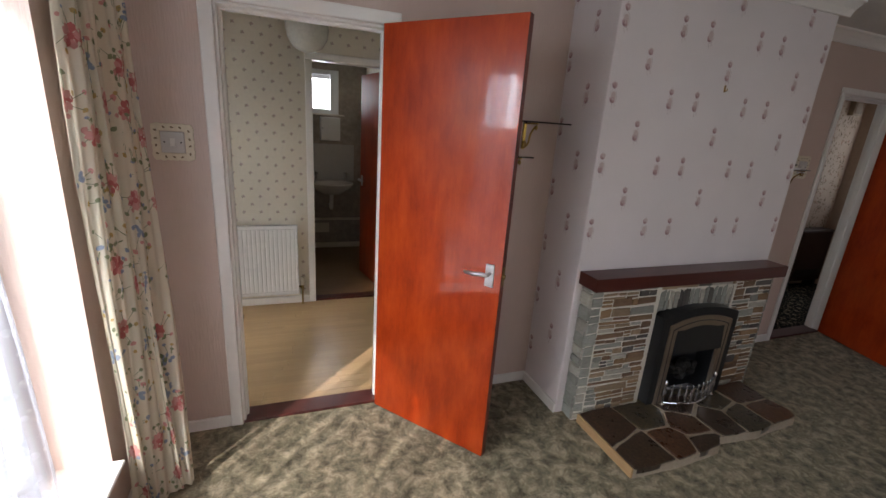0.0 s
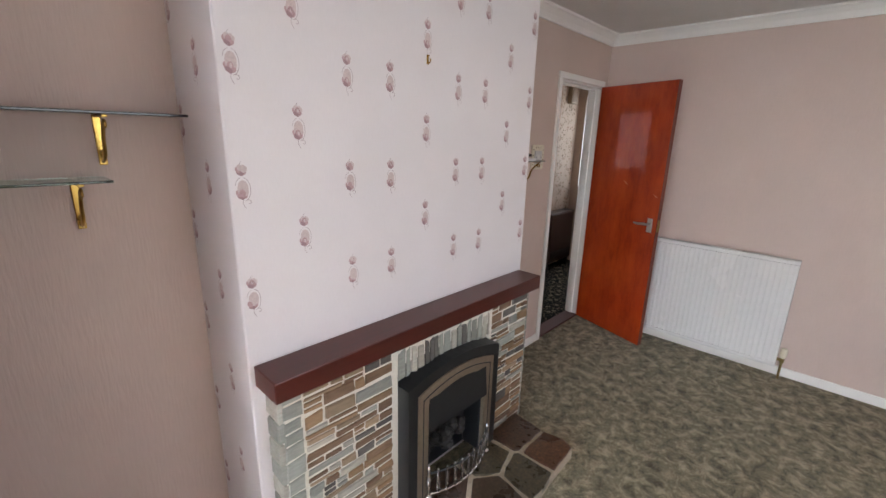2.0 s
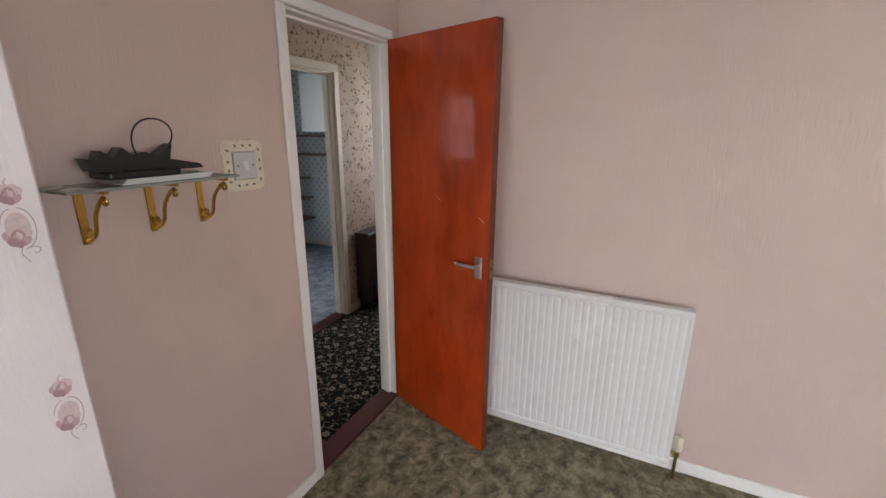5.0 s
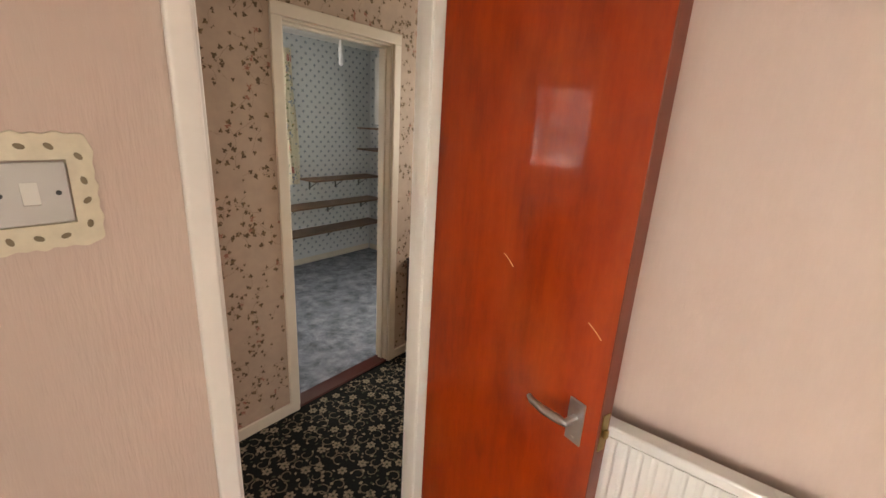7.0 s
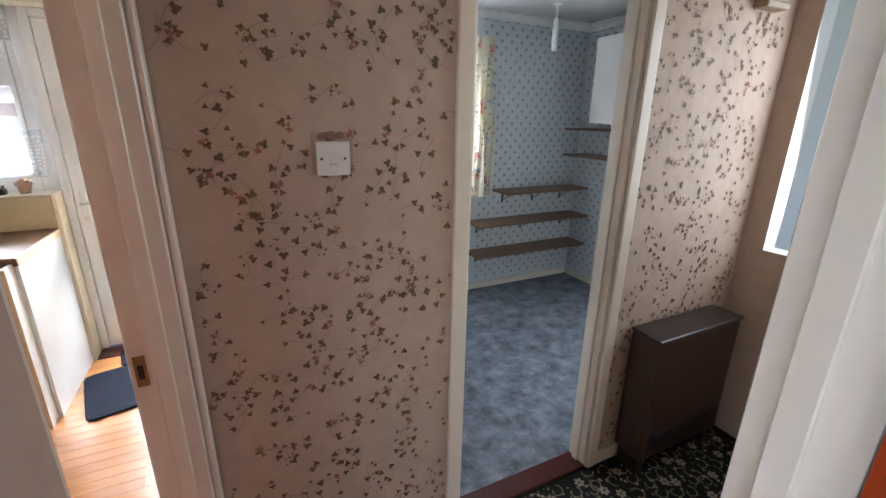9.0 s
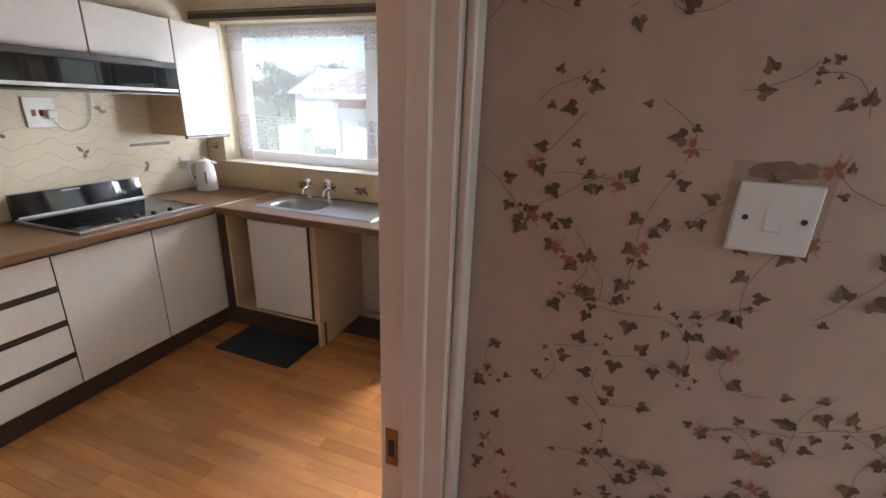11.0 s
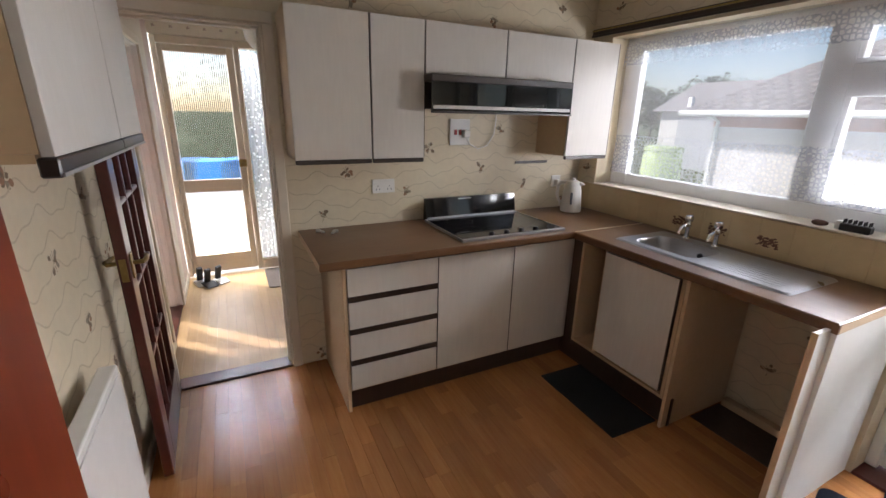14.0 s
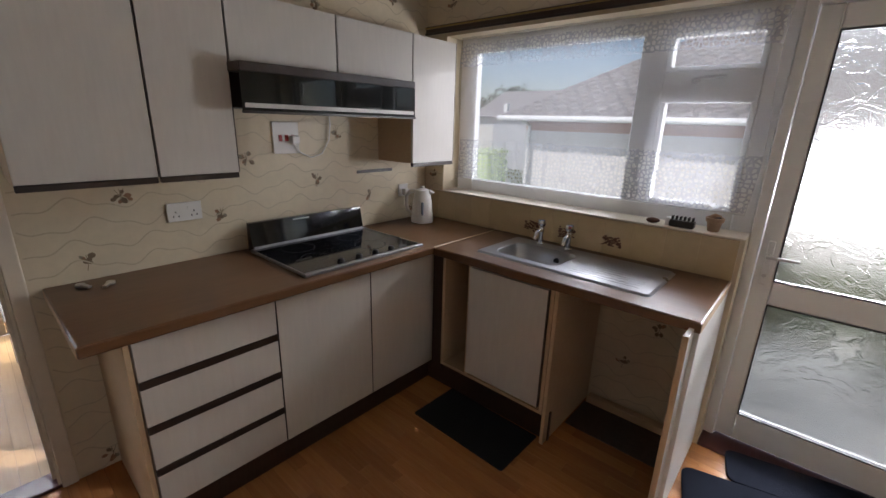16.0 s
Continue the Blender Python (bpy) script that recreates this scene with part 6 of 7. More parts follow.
for grp in (rows_, under):
    for a, b in zip(grp, grp[1:]):
        for k in range(32):
            bm.faces.new((a[k], a[(k + 1) % 32], b[(k + 1) % 32], b[k]))
bm.faces.new(rows_[-1])
bm.faces.new(under[-1])
bmesh.ops.recalc_face_normals(bm, faces=bm.faces)
part("bowl", bm, CERAMIC, ba, smooth=True)
part("splashback", bm_box(0.48, 3.2325, 0.85, 1.02, 3.2385, 1.28, 0.001), surface("pale_splashback", (0.52, 0.50, 0.46), 0.25), ba, "pale splashback panel")
part("waste_pipe", bm_tube([(0.74, 3.1, 0.70), (0.74, 3.1, 0.56), (0.74, 3.13, 0.53), (0.74, 3.17, 0.55), (0.74, 3.232, 0.56)], 0.022, 12), WHITEPLASTIC, ba, "white plastic trap", smooth=True)
for x in (0.57, 0.91):
    part("tap", bm_lathe([(0.02, 0.852), (0.013, 0.862), (0.013, 0.91), (0.022, 0.925), (0.022, 0.955), (0.01, 0.96)], (x, 3.17, 0), 12), CHROME, ba, smooth=True)
ca = thing("bathroom_cabinet", "small white wall cabinet above the basin", "cabinet")
part("cabinet_body", bm_box(0.625, 3.12, 1.325, 0.845, 3.2385, 1.585, 0.003), WHITEPLASTIC, ca)
part("cabinet_door", bm_box(0.627, 3.105, 1.327, 0.843, 3.1195, 1.583, 0.003), WHITEPLASTIC, ca)
part("knob", bm_tube([(0.645, 3.104, 1.46), (0.645, 3.09, 1.46)], 0.007, 10), DARKGREY, ca)
ww = thing("window_wc", "small grey-framed cloakroom window", "window")
bm = bmesh.new()
for x0, x1, z0, z1 in ((0.46, 0.51, 1.62, 2.10), (0.75, 0.84, 1.62, 2.10), (0.51, 0.75, 1.62, 1.67), (0.51, 0.75, 2.05, 2.10)):
    bm_box(x0, 3.27, z0, x1, 3.32, z1, 0.004, bm=bm)
part("window_frame", bm, UPVC, ww)
p = part("pane", bm_box(0.51, 3.29, 1.67, 0.75, 3.296, 2.05), glass("wc_glass", 0.2), ww)
p.visible_shadow = False
part("window_sill", bm_box(0.44, 3.18, 1.605, 0.90, 3.27, 1.62, 0.003), CREAM, ww)
solid("boxed_pipe", bm_box(0.12, 3.20, 0.36, 1.14, 3.238, 0.385, 0.004), CREAM, "painted pipe along the cloakroom wall", "pipe")
solid("air_vent", bm_box(0.50, 3.228, 0.20, 0.72, 3.2385, 0.32, 0.003), CREAM, "cream wall vent low in the cloakroom", "vent")

# ---- passage and bedroom ----
hb = thing("storage_heater", "dark brown wood-effect electric heater on the passage wall", "heater")
part("case", bm_box(5.70, 0.86, 0.10, 6.25, 1.005, 0.70, 0.012, 2), DARKBOARD, hb)
part("top_cap", bm_box(5.69, 0.855, 0.70, 6.26, 1.005, 0.715, 0.005), STRIPMAT, hb)
part("front_grille", bm_box(5.74, 0.852, 0.16, 6.21, 0.8595, 0.24, 0.002), BLACK, hb)
for k in range(9):
    part("grille_slat", bm_box(5.75, 0.8485, 0.166 + 0.008 * k, 6.20, 0.8515, 0.169 + 0.008 * k), STRIPMAT, hb)
part("foot", bm_box(5.72, 0.88, 0.0, 5.76, 0.99, 0.10), BLACK, hb)
part("foot", bm_box(6.19, 0.88, 0.0, 6.23, 0.99, 0.10), BLACK, hb)
ch = thing("door_chime", "brown box door chime high on the ivy paper", "door chime")
part("chime_case", bm_box(6.10, 0.965, 1.99, 6.25, 1.0185, 2.19, 0.004), surface("chime_tan", (0.30, 0.21, 0.13), 0.5, var=0.15), ch)
part("chime_front", bm_box(6.115, 0.960, 2.01, 6.235, 0.9645, 2.17, 0.001), surface("chime_front_brown", (0.2, 0.13, 0.08), 0.6), ch)
SHELFWOOD = wood("brown_shelf_board", (0.16, 0.085, 0.045), (0.24, 0.135, 0.075), "x", 0.45)
for (x0, x1, z) in ((6.30, 7.22, 0.95), (6.04, 7.26, 0.68), (6.04, 7.26, 0.40)):
    solid("wall_shelf", bm_box(x0, 2.86, z - 0.018, x1, 3.117, z, 0.002), SHELFWOOD, "brown wooden wall shelf on metal brackets", "shelf", "bedroom shelves")
    for k in range(3):
        x = x0 + 0.12 + (x1 - x0 - 0.24) * k / 2
        b = thing("shelf_bracket", "grey pressed metal shelf bracket", "bracket", "bedroom shelf brackets")
        part("upright", bm_box(x - 0.008, 3.112, z - 0.13, x + 0.008, 3.1185, z - 0.0185), DARKGREY, b)
        part("arm", bm_box(x - 0.007, 2.92, z - 0.024, x + 0.007, 3.112, z - 0.0185), DARKGREY, b)
        part("brace", bm_tube([(x, 2.96, z - 0.026), (x, 3.108, z - 0.11)], 0.004, 6), DARKGREY, b)
for z in (1.49, 1.26):
    solid("wall_shelf", bm_box(6.98, 2.45, z - 0.016, 7.276, 3.0, z, 0.002), SHELFWOOD, "brown corner shelf on the bedroom wall", "shelf", "bedroom shelves")
bc = thing("wall_cupboard", "white wall cupboard in the bedroom corner", "cupboard")
part("case", bm_box(7.0, 2.2, 1.53, 7.276, 2.72, 2.2, 0.003), WHITEPLASTIC, bc)
part("cupboard_door", bm_box(6.98, 2.205, 1.535, 6.999, 2.715, 2.195, 0.002), WHITEPLASTIC, bc)
part("knob", bm_tube([(6.979, 2.25, 1.62), (6.96, 2.25, 1.62)], 0.009, 10), ALU, bc)
pe = thing("pendant_lamp", "bare white pendant lamp holder hanging from the bedroom ceiling", "pendant lamp")
px, py = 6.50, 2.66
part("cord", bm_tube([(px, py, 2.375), (px, py, 2.27)], 0.004, 8), WHITEPLASTIC, pe)
part("rose", bm_lathe([(0.04, 2.3795), (0.04, 2.37), (0.015, 2.355)], (px, py, 0), 16), WHITEPLASTIC, pe, smooth=True)
part("lamp_holder", bm_lathe([(0.008, 2.275), (0.018, 2.262), (0.022, 2.235), (0.018, 2.215), (0.025, 2.205), (0.025, 2.17), (0.022, 2.165)], (px, py, 0), 18), WHITEPLASTIC, pe, smooth=True)
part("bulb", bm_lathe([(0.014, 2.17), (0.022, 2.15), (0.023, 2.07), (0.015, 2.055), (0.003, 2.05)], (px, py, 0), 16), surface("white_bulb_glass", (0.85, 0.85, 0.83), 0.2), pe, "white stick bulb", smooth=True)
CUR2 = ((6.02, 3.06), (6.28, 3.06), (6.04, 3.06), (6.24, 3.06), 0.90, 2.18, 3.5, 0.022)
cur2 = thing("floral_curtain", "sill-length floral cotton curtain in the bedroom", "curtain")
part("cloth", hanging(CUR2, 50, 20), CLOTH, cur2, smooth=True)
wb = thing("window_bedroom", "white-framed bedroom window with a net", "window")
bm = bmesh.new()
for x0, x1, z0, z1 in ((4.8, 4.86, 0.95, 2.12), (6.06, 6.12, 0.95, 2.12), (4.86, 6.06, 0.95, 1.01), (4.86, 6.06, 2.06, 2.12), (5.43, 5.49, 1.01, 2.06)):
    bm_box(x0, 3.22, z0, x1, 3.28, z1, 0.004, bm=bm)
part("window_frame", bm, UPVC, wb)
p = part("pane", bm_box(4.86, 3.245, 1.01, 6.06, 3.25, 2.06), CLEAR, wb)
p.visible_shadow = False
NET4 = ((4.84, 3.17), (6.1, 3.17), (4.84, 3.17), (6.1, 3.17), 0.96, 2.1, 12, 0.012)
tagged(mesh_object("net_curtain", hanging(NET4, 120, 10), lace("bedroom_lace", 0.4, 0.85, 30), True), "white net across the bedroom window", "net curtain")

# ---- printed papers, carpet flowers ----


class Printed:
    """Flat printed figures, laid on a surface by a map from (u, v) and a small lift off it, so that no two lie in one plane."""

    def __init__(self, place):
        self.place, self.verts, self.faces, self.mats = place, [], [], []

    def poly(self, pts, mat):
        base = len(self.verts)
        lift = 0.00006 * (1 + len(self.faces) % 29)
        self.verts += [self.place(u, v, lift) for u, v in pts]
        self.faces.append(tuple(range(base, base + len(pts))))
        self.mats.append(mat)

    def strip(self, pts, width, mat):
        for (a, b), (c, d) in zip(pts, pts[1:]):
            L = math.hypot(c - a, d - b) or 1
            nx, ny = -(d - b) / L * width / 2, (c - a) / L * width / 2
            self.poly([(a + nx, b + ny), (a - nx, b - ny), (c - nx, d - ny), (c + nx, d + ny)], mat)

    def finish(self, name, parent, materials, label):
        me = bpy.data.meshes.new(name)
        me.from_pydata([tuple(v) for v in self.verts], [], self.faces)
        for m in materials:
            me.materials.append(m)
        me.polygons.foreach_set("material_index", self.mats)
        me.update()
        ob = new(name, me)
        ob.parent = parent
        ob["label"], ob["kind"] = label, "stuff"
        return ob


def blob(cx, cy, rx, ry, turn=0.0, n=9, wob=0.0, rnd=random):
    c, s = math.cos(turn), math.sin(turn)
    out = []
    for k in range(n):
        a = 2 * math.pi * k / n
        f = 1 + rnd.uniform(-wob, wob)
        x, y = rx * f * math.cos(a), ry * f * math.sin(a)
        out.append((cx + c * x - s * y, cy + s * x + c * y))
    return out


def leaf_shape(cx, cy, size, turn, lobes):
    c, s = math.cos(turn), math.sin(turn)
    return [(cx + size * (c * x - s * y), cy + size * (s * x + c * y)) for x, y in lobes]


IVYHALF = [(0, -0.14), (0.22, -0.36), (0.46, -0.30), (0.66, -0.02), (0.60, 0.10), (0.36, 0.16), (0.24, 0.40), (0.05, 0.74), (0, 0.76)]
PETAL = [(0, -0.5), (-0.32, -0.1), (-0.3, 0.25), (0, 0.5), (0.3, 0.25), (0.32, -0.1)]
prnt = lambda name, c: surface(name, c, 0.65, var=0.18, grain=160, relief=0.0)

# chimney breast: pairs of mauve blossoms with curling stems
MAUVE, ROSE, TENDRIL, BLUSH = prnt("print_mauve", (0.38, 0.23, 0.25)), prnt("print_rose", (0.53, 0.34, 0.35)), prnt("print_tendril", (0.50, 0.40, 0.41)), prnt("print_blush", (0.66, 0.53, 0.52))


def magnolia(pr, u, v, k=0.9):
    at = lambda x, y: (u + k * x, v + k * y)
    for cx, cy, s in ((0.0, 0.046, 0.92), (-0.002, -0.026, 1.0)):
        if cy < 0:
            pr.poly(blob(u + k * 0.001, v - k * 0.006, 0.017 * k, 0.025 * k, 0, 12), 3)
        for dx, dy, rx, ry, tn, m in ((-0.011, 0.004, 0.008, 0.012, 0.5, 1), (0.011, 0.005, 0.008, 0.012, -0.5, 3), (-0.006, 0.012, 0.008, 0.011, 0.25, 3), (0.006, 0.012, 0.008, 0.010, -0.3, 3), (0.0, 0.004, 0.010, 0.013, 0.0, 1),
                                      (-0.007, -0.006, 0.007, 0.010, 0.9, 0), (0.008, -0.006, 0.007, 0.010, -0.9, 1), (0.0, -0.010, 0.006, 0.007, 0.0, 0), (0.002, 0.006, 0.004, 0.008, 0.1, 3)):
            pr.poly(blob(u + k * (cx + s * dx), v + k * (cy + s * dy), rx * s * k, ry * s * k, tn, 9), m)
        for bend in (-1, 1, 0.35):
            pr.strip([at(cx + s * 0.011 * bend * math.sin(q), cy + s * (0.014 - 0.028 * q / 3.0)) for q in [0.5 * j for j in range(7)]], 0.0020 * k, 0)
    pr.strip([at(0.003 + 0.021 * math.cos(q), -0.010 + 0.036 * math.sin(q)) for q in [-1.5 + 0.3 * j for j in range(11)]], 0.0020 * k, 2)
    pr.strip([at(-0.002 - 0.019 * math.cos(q), -0.004 + 0.030 * math.sin(q)) for q in [0.2 + 0.25 * j for j in range(6)]], 0.0016 * k, 2)
    pr.strip([at(0.016 + (0.010 - 0.001 * j) * math.cos(2.2 - 0.6 * j), -0.052 + (0.010 - 0.001 * j) * math.sin(2.2 - 0.6 * j)) for j in range(9)], 0.0020 * k, 2)
    pr.strip([at(0.0, -0.040), at(-0.003, -0.052), at(0.001, -0.062), at(0.006, -0.070)], 0.0018 * k, 2)
    pr.strip([at(0.0, 0.062), at(-0.003, 0.070), at(0.002, 0.075)], 0.0018 * k, 2)


def chimney_paper(place, cols, z0, z1, name):
    pr = Printed(place)
    for u, kind in cols:
        v = 1.76 - 0.33 * 8 if kind == "A" else 1.595 - 0.33 * 8
        while v < z1:
            if v > z0:
                magnolia(pr, u, v + 0.004)
            v += 0.33
    return pr.finish(name, chimney, [MAUVE, ROSE, TENDRIL, BLUSH], "mauve blossom pairs printed on the paper")


chimney_paper(lambda u, v, h: (u, -0.3605 - h, v), [(1.705, "A"), (1.883, "B"), (2.06, "A"), (2.237, "A"), (2.415, "B"), (2.593, "A"), (2.77, "A"), (2.945, "B"), (3.122, "A")], 0.95, H - 0.12, "blossom_pattern")
chimney_paper(lambda u, v, h: (1.6695 - h, u, v), [(-0.21, "A"), (-0.03, "B")], 0.12, H - 0.12, "blossom_pattern")
chimney_paper(lambda u, v, h: (3.1605 + h, u, v), [(-0.21, "A"), (-0.06, "B")], 0.95, H - 0.12, "blossom_pattern")

# ivy paper in the passage
LEAFD, LEAFM, STEM, CORAL = prnt("print_ivy_dark", (0.135, 0.088, 0.042)), prnt("print_ivy_mid", (0.22, 0.148, 0.072)), prnt("print_stem", (0.25, 0.18, 0.12)), prnt("print_coral", (0.36, 0.15, 0.10))
ri = random.Random(21)
pr = Printed(lambda u, v, h: (u, 1.0186 - h, v))


def ivy_ok(u, v):
    return 4.085 < u < 6.38 and 0.07 < v < 2.37 and not (4.82 < u < 5.59 and v < 2.03)


def ivy_leaf(cx, cy, size, turn):
    """A lobed leaf in two tones, one half in shade."""
    if ivy_ok(cx - 0.02, cy) and ivy_ok(cx + 0.02, cy):
        flip = ri.choice((-1, 1))
        narrow = ri.uniform(0.65, 1.0)
        pr.poly(leaf_shape(cx, cy, size, turn, [(x * flip * narrow, y) for x, y in IVYHALF]), 0)
        pr.poly(leaf_shape(cx, cy, size, turn, [(-x * flip * narrow, y) for x, y in IVYHALF]), ri.choice((0, 1, 1)))


def ivy_sprig(u, v):
    """A thin bending stem that carries three to six leaves near its tip and at times a coral blossom."""
    way = ri.uniform(-0.5, 1.2) + ri.choice((0, math.pi))
    pts, x, y = [(u, v)], u, v
    bend = ri.uniform(-0.4, 0.4)
    for k in range(ri.randint(5, 8)):
        way += bend + ri.uniform(-0.3, 0.3)
        x, y = x + 0.015 * math.cos(way), y + 0.015 * math.sin(way)
        pts.append((x, y))
    pts = [p for p in pts if ivy_ok(*p)]
    if len(pts) < 3:
        return
    pr.strip(pts, 0.0011, 2)
    side = 1
    for (a, b) in pts[::2]:
        side = -side
        q = way + side * ri.uniform(0.7, 1.5)
        r = ri.uniform(0.010, 0.022)
        ivy_leaf(a + r * math.cos(q), b + r * math.sin(q), ri.choice((0.012, 0.015, 0.018, 0.021)), q - 1.57 + ri.uniform(-0.5, 0.5))
    a, b = pts[-1]
    if ri.random() < 0.40:
        for k in range(6):
            q = ri.uniform(0, 6.28)
            pr.poly(blob(a + 0.007 * math.cos(q), b + 0.007 * math.sin(q), 0.006, 0.003, q, 6), 3)
        for k in range(3):
            q = ri.uniform(0, 6.28)
            pr.strip([(a, b), (a + 0.020 * math.cos(q), b + 0.020 * math.sin(q))], 0.001, 3)
    elif ri.random() < 0.6:
        for k in range(3):
            q = ri.uniform(0, 6.28)
            ivy_leaf(a + 0.012 * math.cos(q), b + 0.012 * math.sin(q), 0.007, q - 1.57)


for i in range(26):
    for j in range(26):
        u, v = 4.10 + 0.089 * i + (0.045 if j % 2 else 0) + ri.uniform(-0.022, 0.022), 0.08 + 0.089 * j + ri.uniform(-0.022, 0.022)
        if ivy_ok(u, v):
            ivy_sprig(u, v)
pr.finish("printed_ivy", ivywall, [LEAFD, LEAFM, STEM, CORAL], "brown-green ivy sprigs printed on the paper")
grime = Printed(lambda u, v, h: (u, 1.0196 - h, v))
grime.poly(blob(4.456, 1.475, 0.075, 0.075, 0.78, 4), 0)
grime.poly(blob(4.445, 1.518, 0.022, 0.012, 0, 12, 0.3, ri), 1)
grime.poly(blob(4.475, 1.520, 0.016, 0.009, 0, 12, 0.3, ri), 1)
grime.finish("grime_patch", ivywall, [surface("grimy_paper", (0.44, 0.32, 0.24), 0.7, var=0.15, grain=60, blotch=20), surface("dark_smudge", (0.30, 0.20, 0.14), 0.8, var=0.3, grain=80)], "darker grimy patch round the switch")

# kitchen paper: waves and sprigs
kw = bpy.data.objects["wall_kitchen_west"]
SPRIGD, SPRIGM, WAVE, WAVE2 = prnt("print_sprig_dark", (0.20, 0.14, 0.085)), prnt("print_sprig_russet", (0.33, 0.18, 0.10)), prnt("print_wave", (0.605, 0.522, 0.378)), prnt("print_sprig_grey", (0.30, 0.26, 0.19))


def kitchen_paper(place, u0, u1, z0, z1, parent, ou, oz):
    pr, rk = Printed(place), random.Random(8)
    for i in range(-12, 20):
        for j in range(-12, 14):
            u, v = ou + 0.54 * i + 0.15 * j, oz + 0.13 * i + 0.26 * j
            if u0 + 0.05 < u < u1 - 0.05 and z0 + 0.06 < v < z1 - 0.06:
                for k in range(8):
                    q, r = rk.uniform(0, 6.28), rk.uniform(0.005, 0.034)
                    pr.poly(leaf_shape(u + r * math.cos(q), v + r * math.sin(q), rk.uniform(0.020, 0.033), q - 1.57, PETAL), rk.choice((0, 0, 1, 3)))
                for q in (1.2, 1.7, 2.2, 4.5):
                    pr.strip([(u, v), (u + 0.034 * math.cos(q), v + 0.034 * math.sin(q))], 0.0022, 0)
    row = z0 + 0.02
    while row < z1 - 0.03:
        pts, u = [], u0 + 0.004
        ph = rk.uniform(0, 6)
        while u < u1 - 0.004:
            pts.append((u, row + 0.022 * math.sin(u * 21 + ph) + 0.010 * math.sin(u * 47 + ph * 2)))
            u += 0.01
        pr.strip(pts, 0.006, 2)
        row += 0.085
    return pr.finish("sprig_pattern", parent, [SPRIGD, SPRIGM, WAVE, WAVE2], "brown sprigs and wavy lines printed on the paper")


kitchen_paper(lambda u, v, h: (1.2804 + h, u, v), 0.89, 3.06, 0.0, H, kw, 1.08, 0.97)
kitchen_paper(lambda u, v, h: (u, 0.1204 + h, v), 1.30, 3.94, 0.07, H, bpy.data.objects["wall_room_north_mid"], 1.6, 0.75)
kn = bpy.data.objects["wall_north_kitchen"]
kitchen_paper(lambda u, v, h: (u, 3.0696 - h, v), 1.29, 4.2, 2.17, H, kn, 1.5, 2.27)
kitchen_paper(lambda u, v, h: (u, 3.0696 - h, v), 1.285, 1.455, 1.1, 2.1, kn, 1.37, 1.2)
kitchen_paper(lambda u, v, h: (u, 3.0696 - h, v), 2.69, 3.21, 0.05, 0.85, kn, 2.85, 0.3)

# hall rosebuds
BUD, BUDLEAF = prnt("print_bud", (0.50, 0.40, 0.37)), prnt("print_bud_leaf", (0.47, 0.44, 0.35))


def rosebuds(place, u0, u1, z0, z1, parent, step, skip, size, mats, label):
    pr, rk = Printed(place), random.Random(4)
    j, v = 0, z0 + 0.05
    while v < z1 - 0.04:
        u = u0 + 0.04 + (step / 2 if j % 2 else 0)
        while u < u1 - 0.03:
            if not skip(u, v):
                t = rk.uniform(-0.5, 0.5)
                for k in range(4):
                    q = t + k * 1.4
                    pr.poly(leaf_shape(u + size * 0.35 * math.cos(q), v + size * 0.35 * math.sin(q), size * 0.75, q - 1.57, PETAL), 0 if k < 2 else 1)
                pr.poly(blob(u, v, size * 0.32, size * 0.32, 0, 7), 0)
            u += step
        v += step * 0.5
        j += 1
    return pr.finish("bud_pattern", parent, mats, label)


hn = bpy.data.objects["wall_hall_north"]
rosebuds(lambda u, v, h: (u, 1.5496 - h, v), -0.69, 1.15, 0.07, H, hn, 0.125, lambda u, v: 0.37 < u < 1.18 and v < 2.06, 0.022, [BUD, BUDLEAF], "small mauve rosebuds printed on the paper")
rosebuds(lambda u, v, h: (-0.6996 + h, u, v), 0.13, 1.54, 2.17, H, bpy.data.objects["wall_hall_west"], 0.125, lambda u, v: False, 0.022, [BUD, BUDLEAF], "small mauve rosebuds printed on the paper")
rosebuds(lambda u, v, h: (u, 3.1196 - h, v), 6.14, 7.27, 0.07, H, bpy.data.objects["wall_bedroom_north"], 0.10, lambda u, v: False, 0.026, [prnt("print_blue", (0.27, 0.33, 0.38)), prnt("print_blue_grey", (0.42, 0.45, 0.44))], "small blue sprigs printed on the paper")
rosebuds(lambda u, v, h: (7.2796 - h, u, v), 1.13, 3.11, 0.07, H, bpy.data.objects["wall_bedroom_east"], 0.10, lambda u, v: False, 0.026, [bpy.data.materials["print_blue"], bpy.data.materials["print_blue_grey"]], "small blue sprigs printed on the paper")

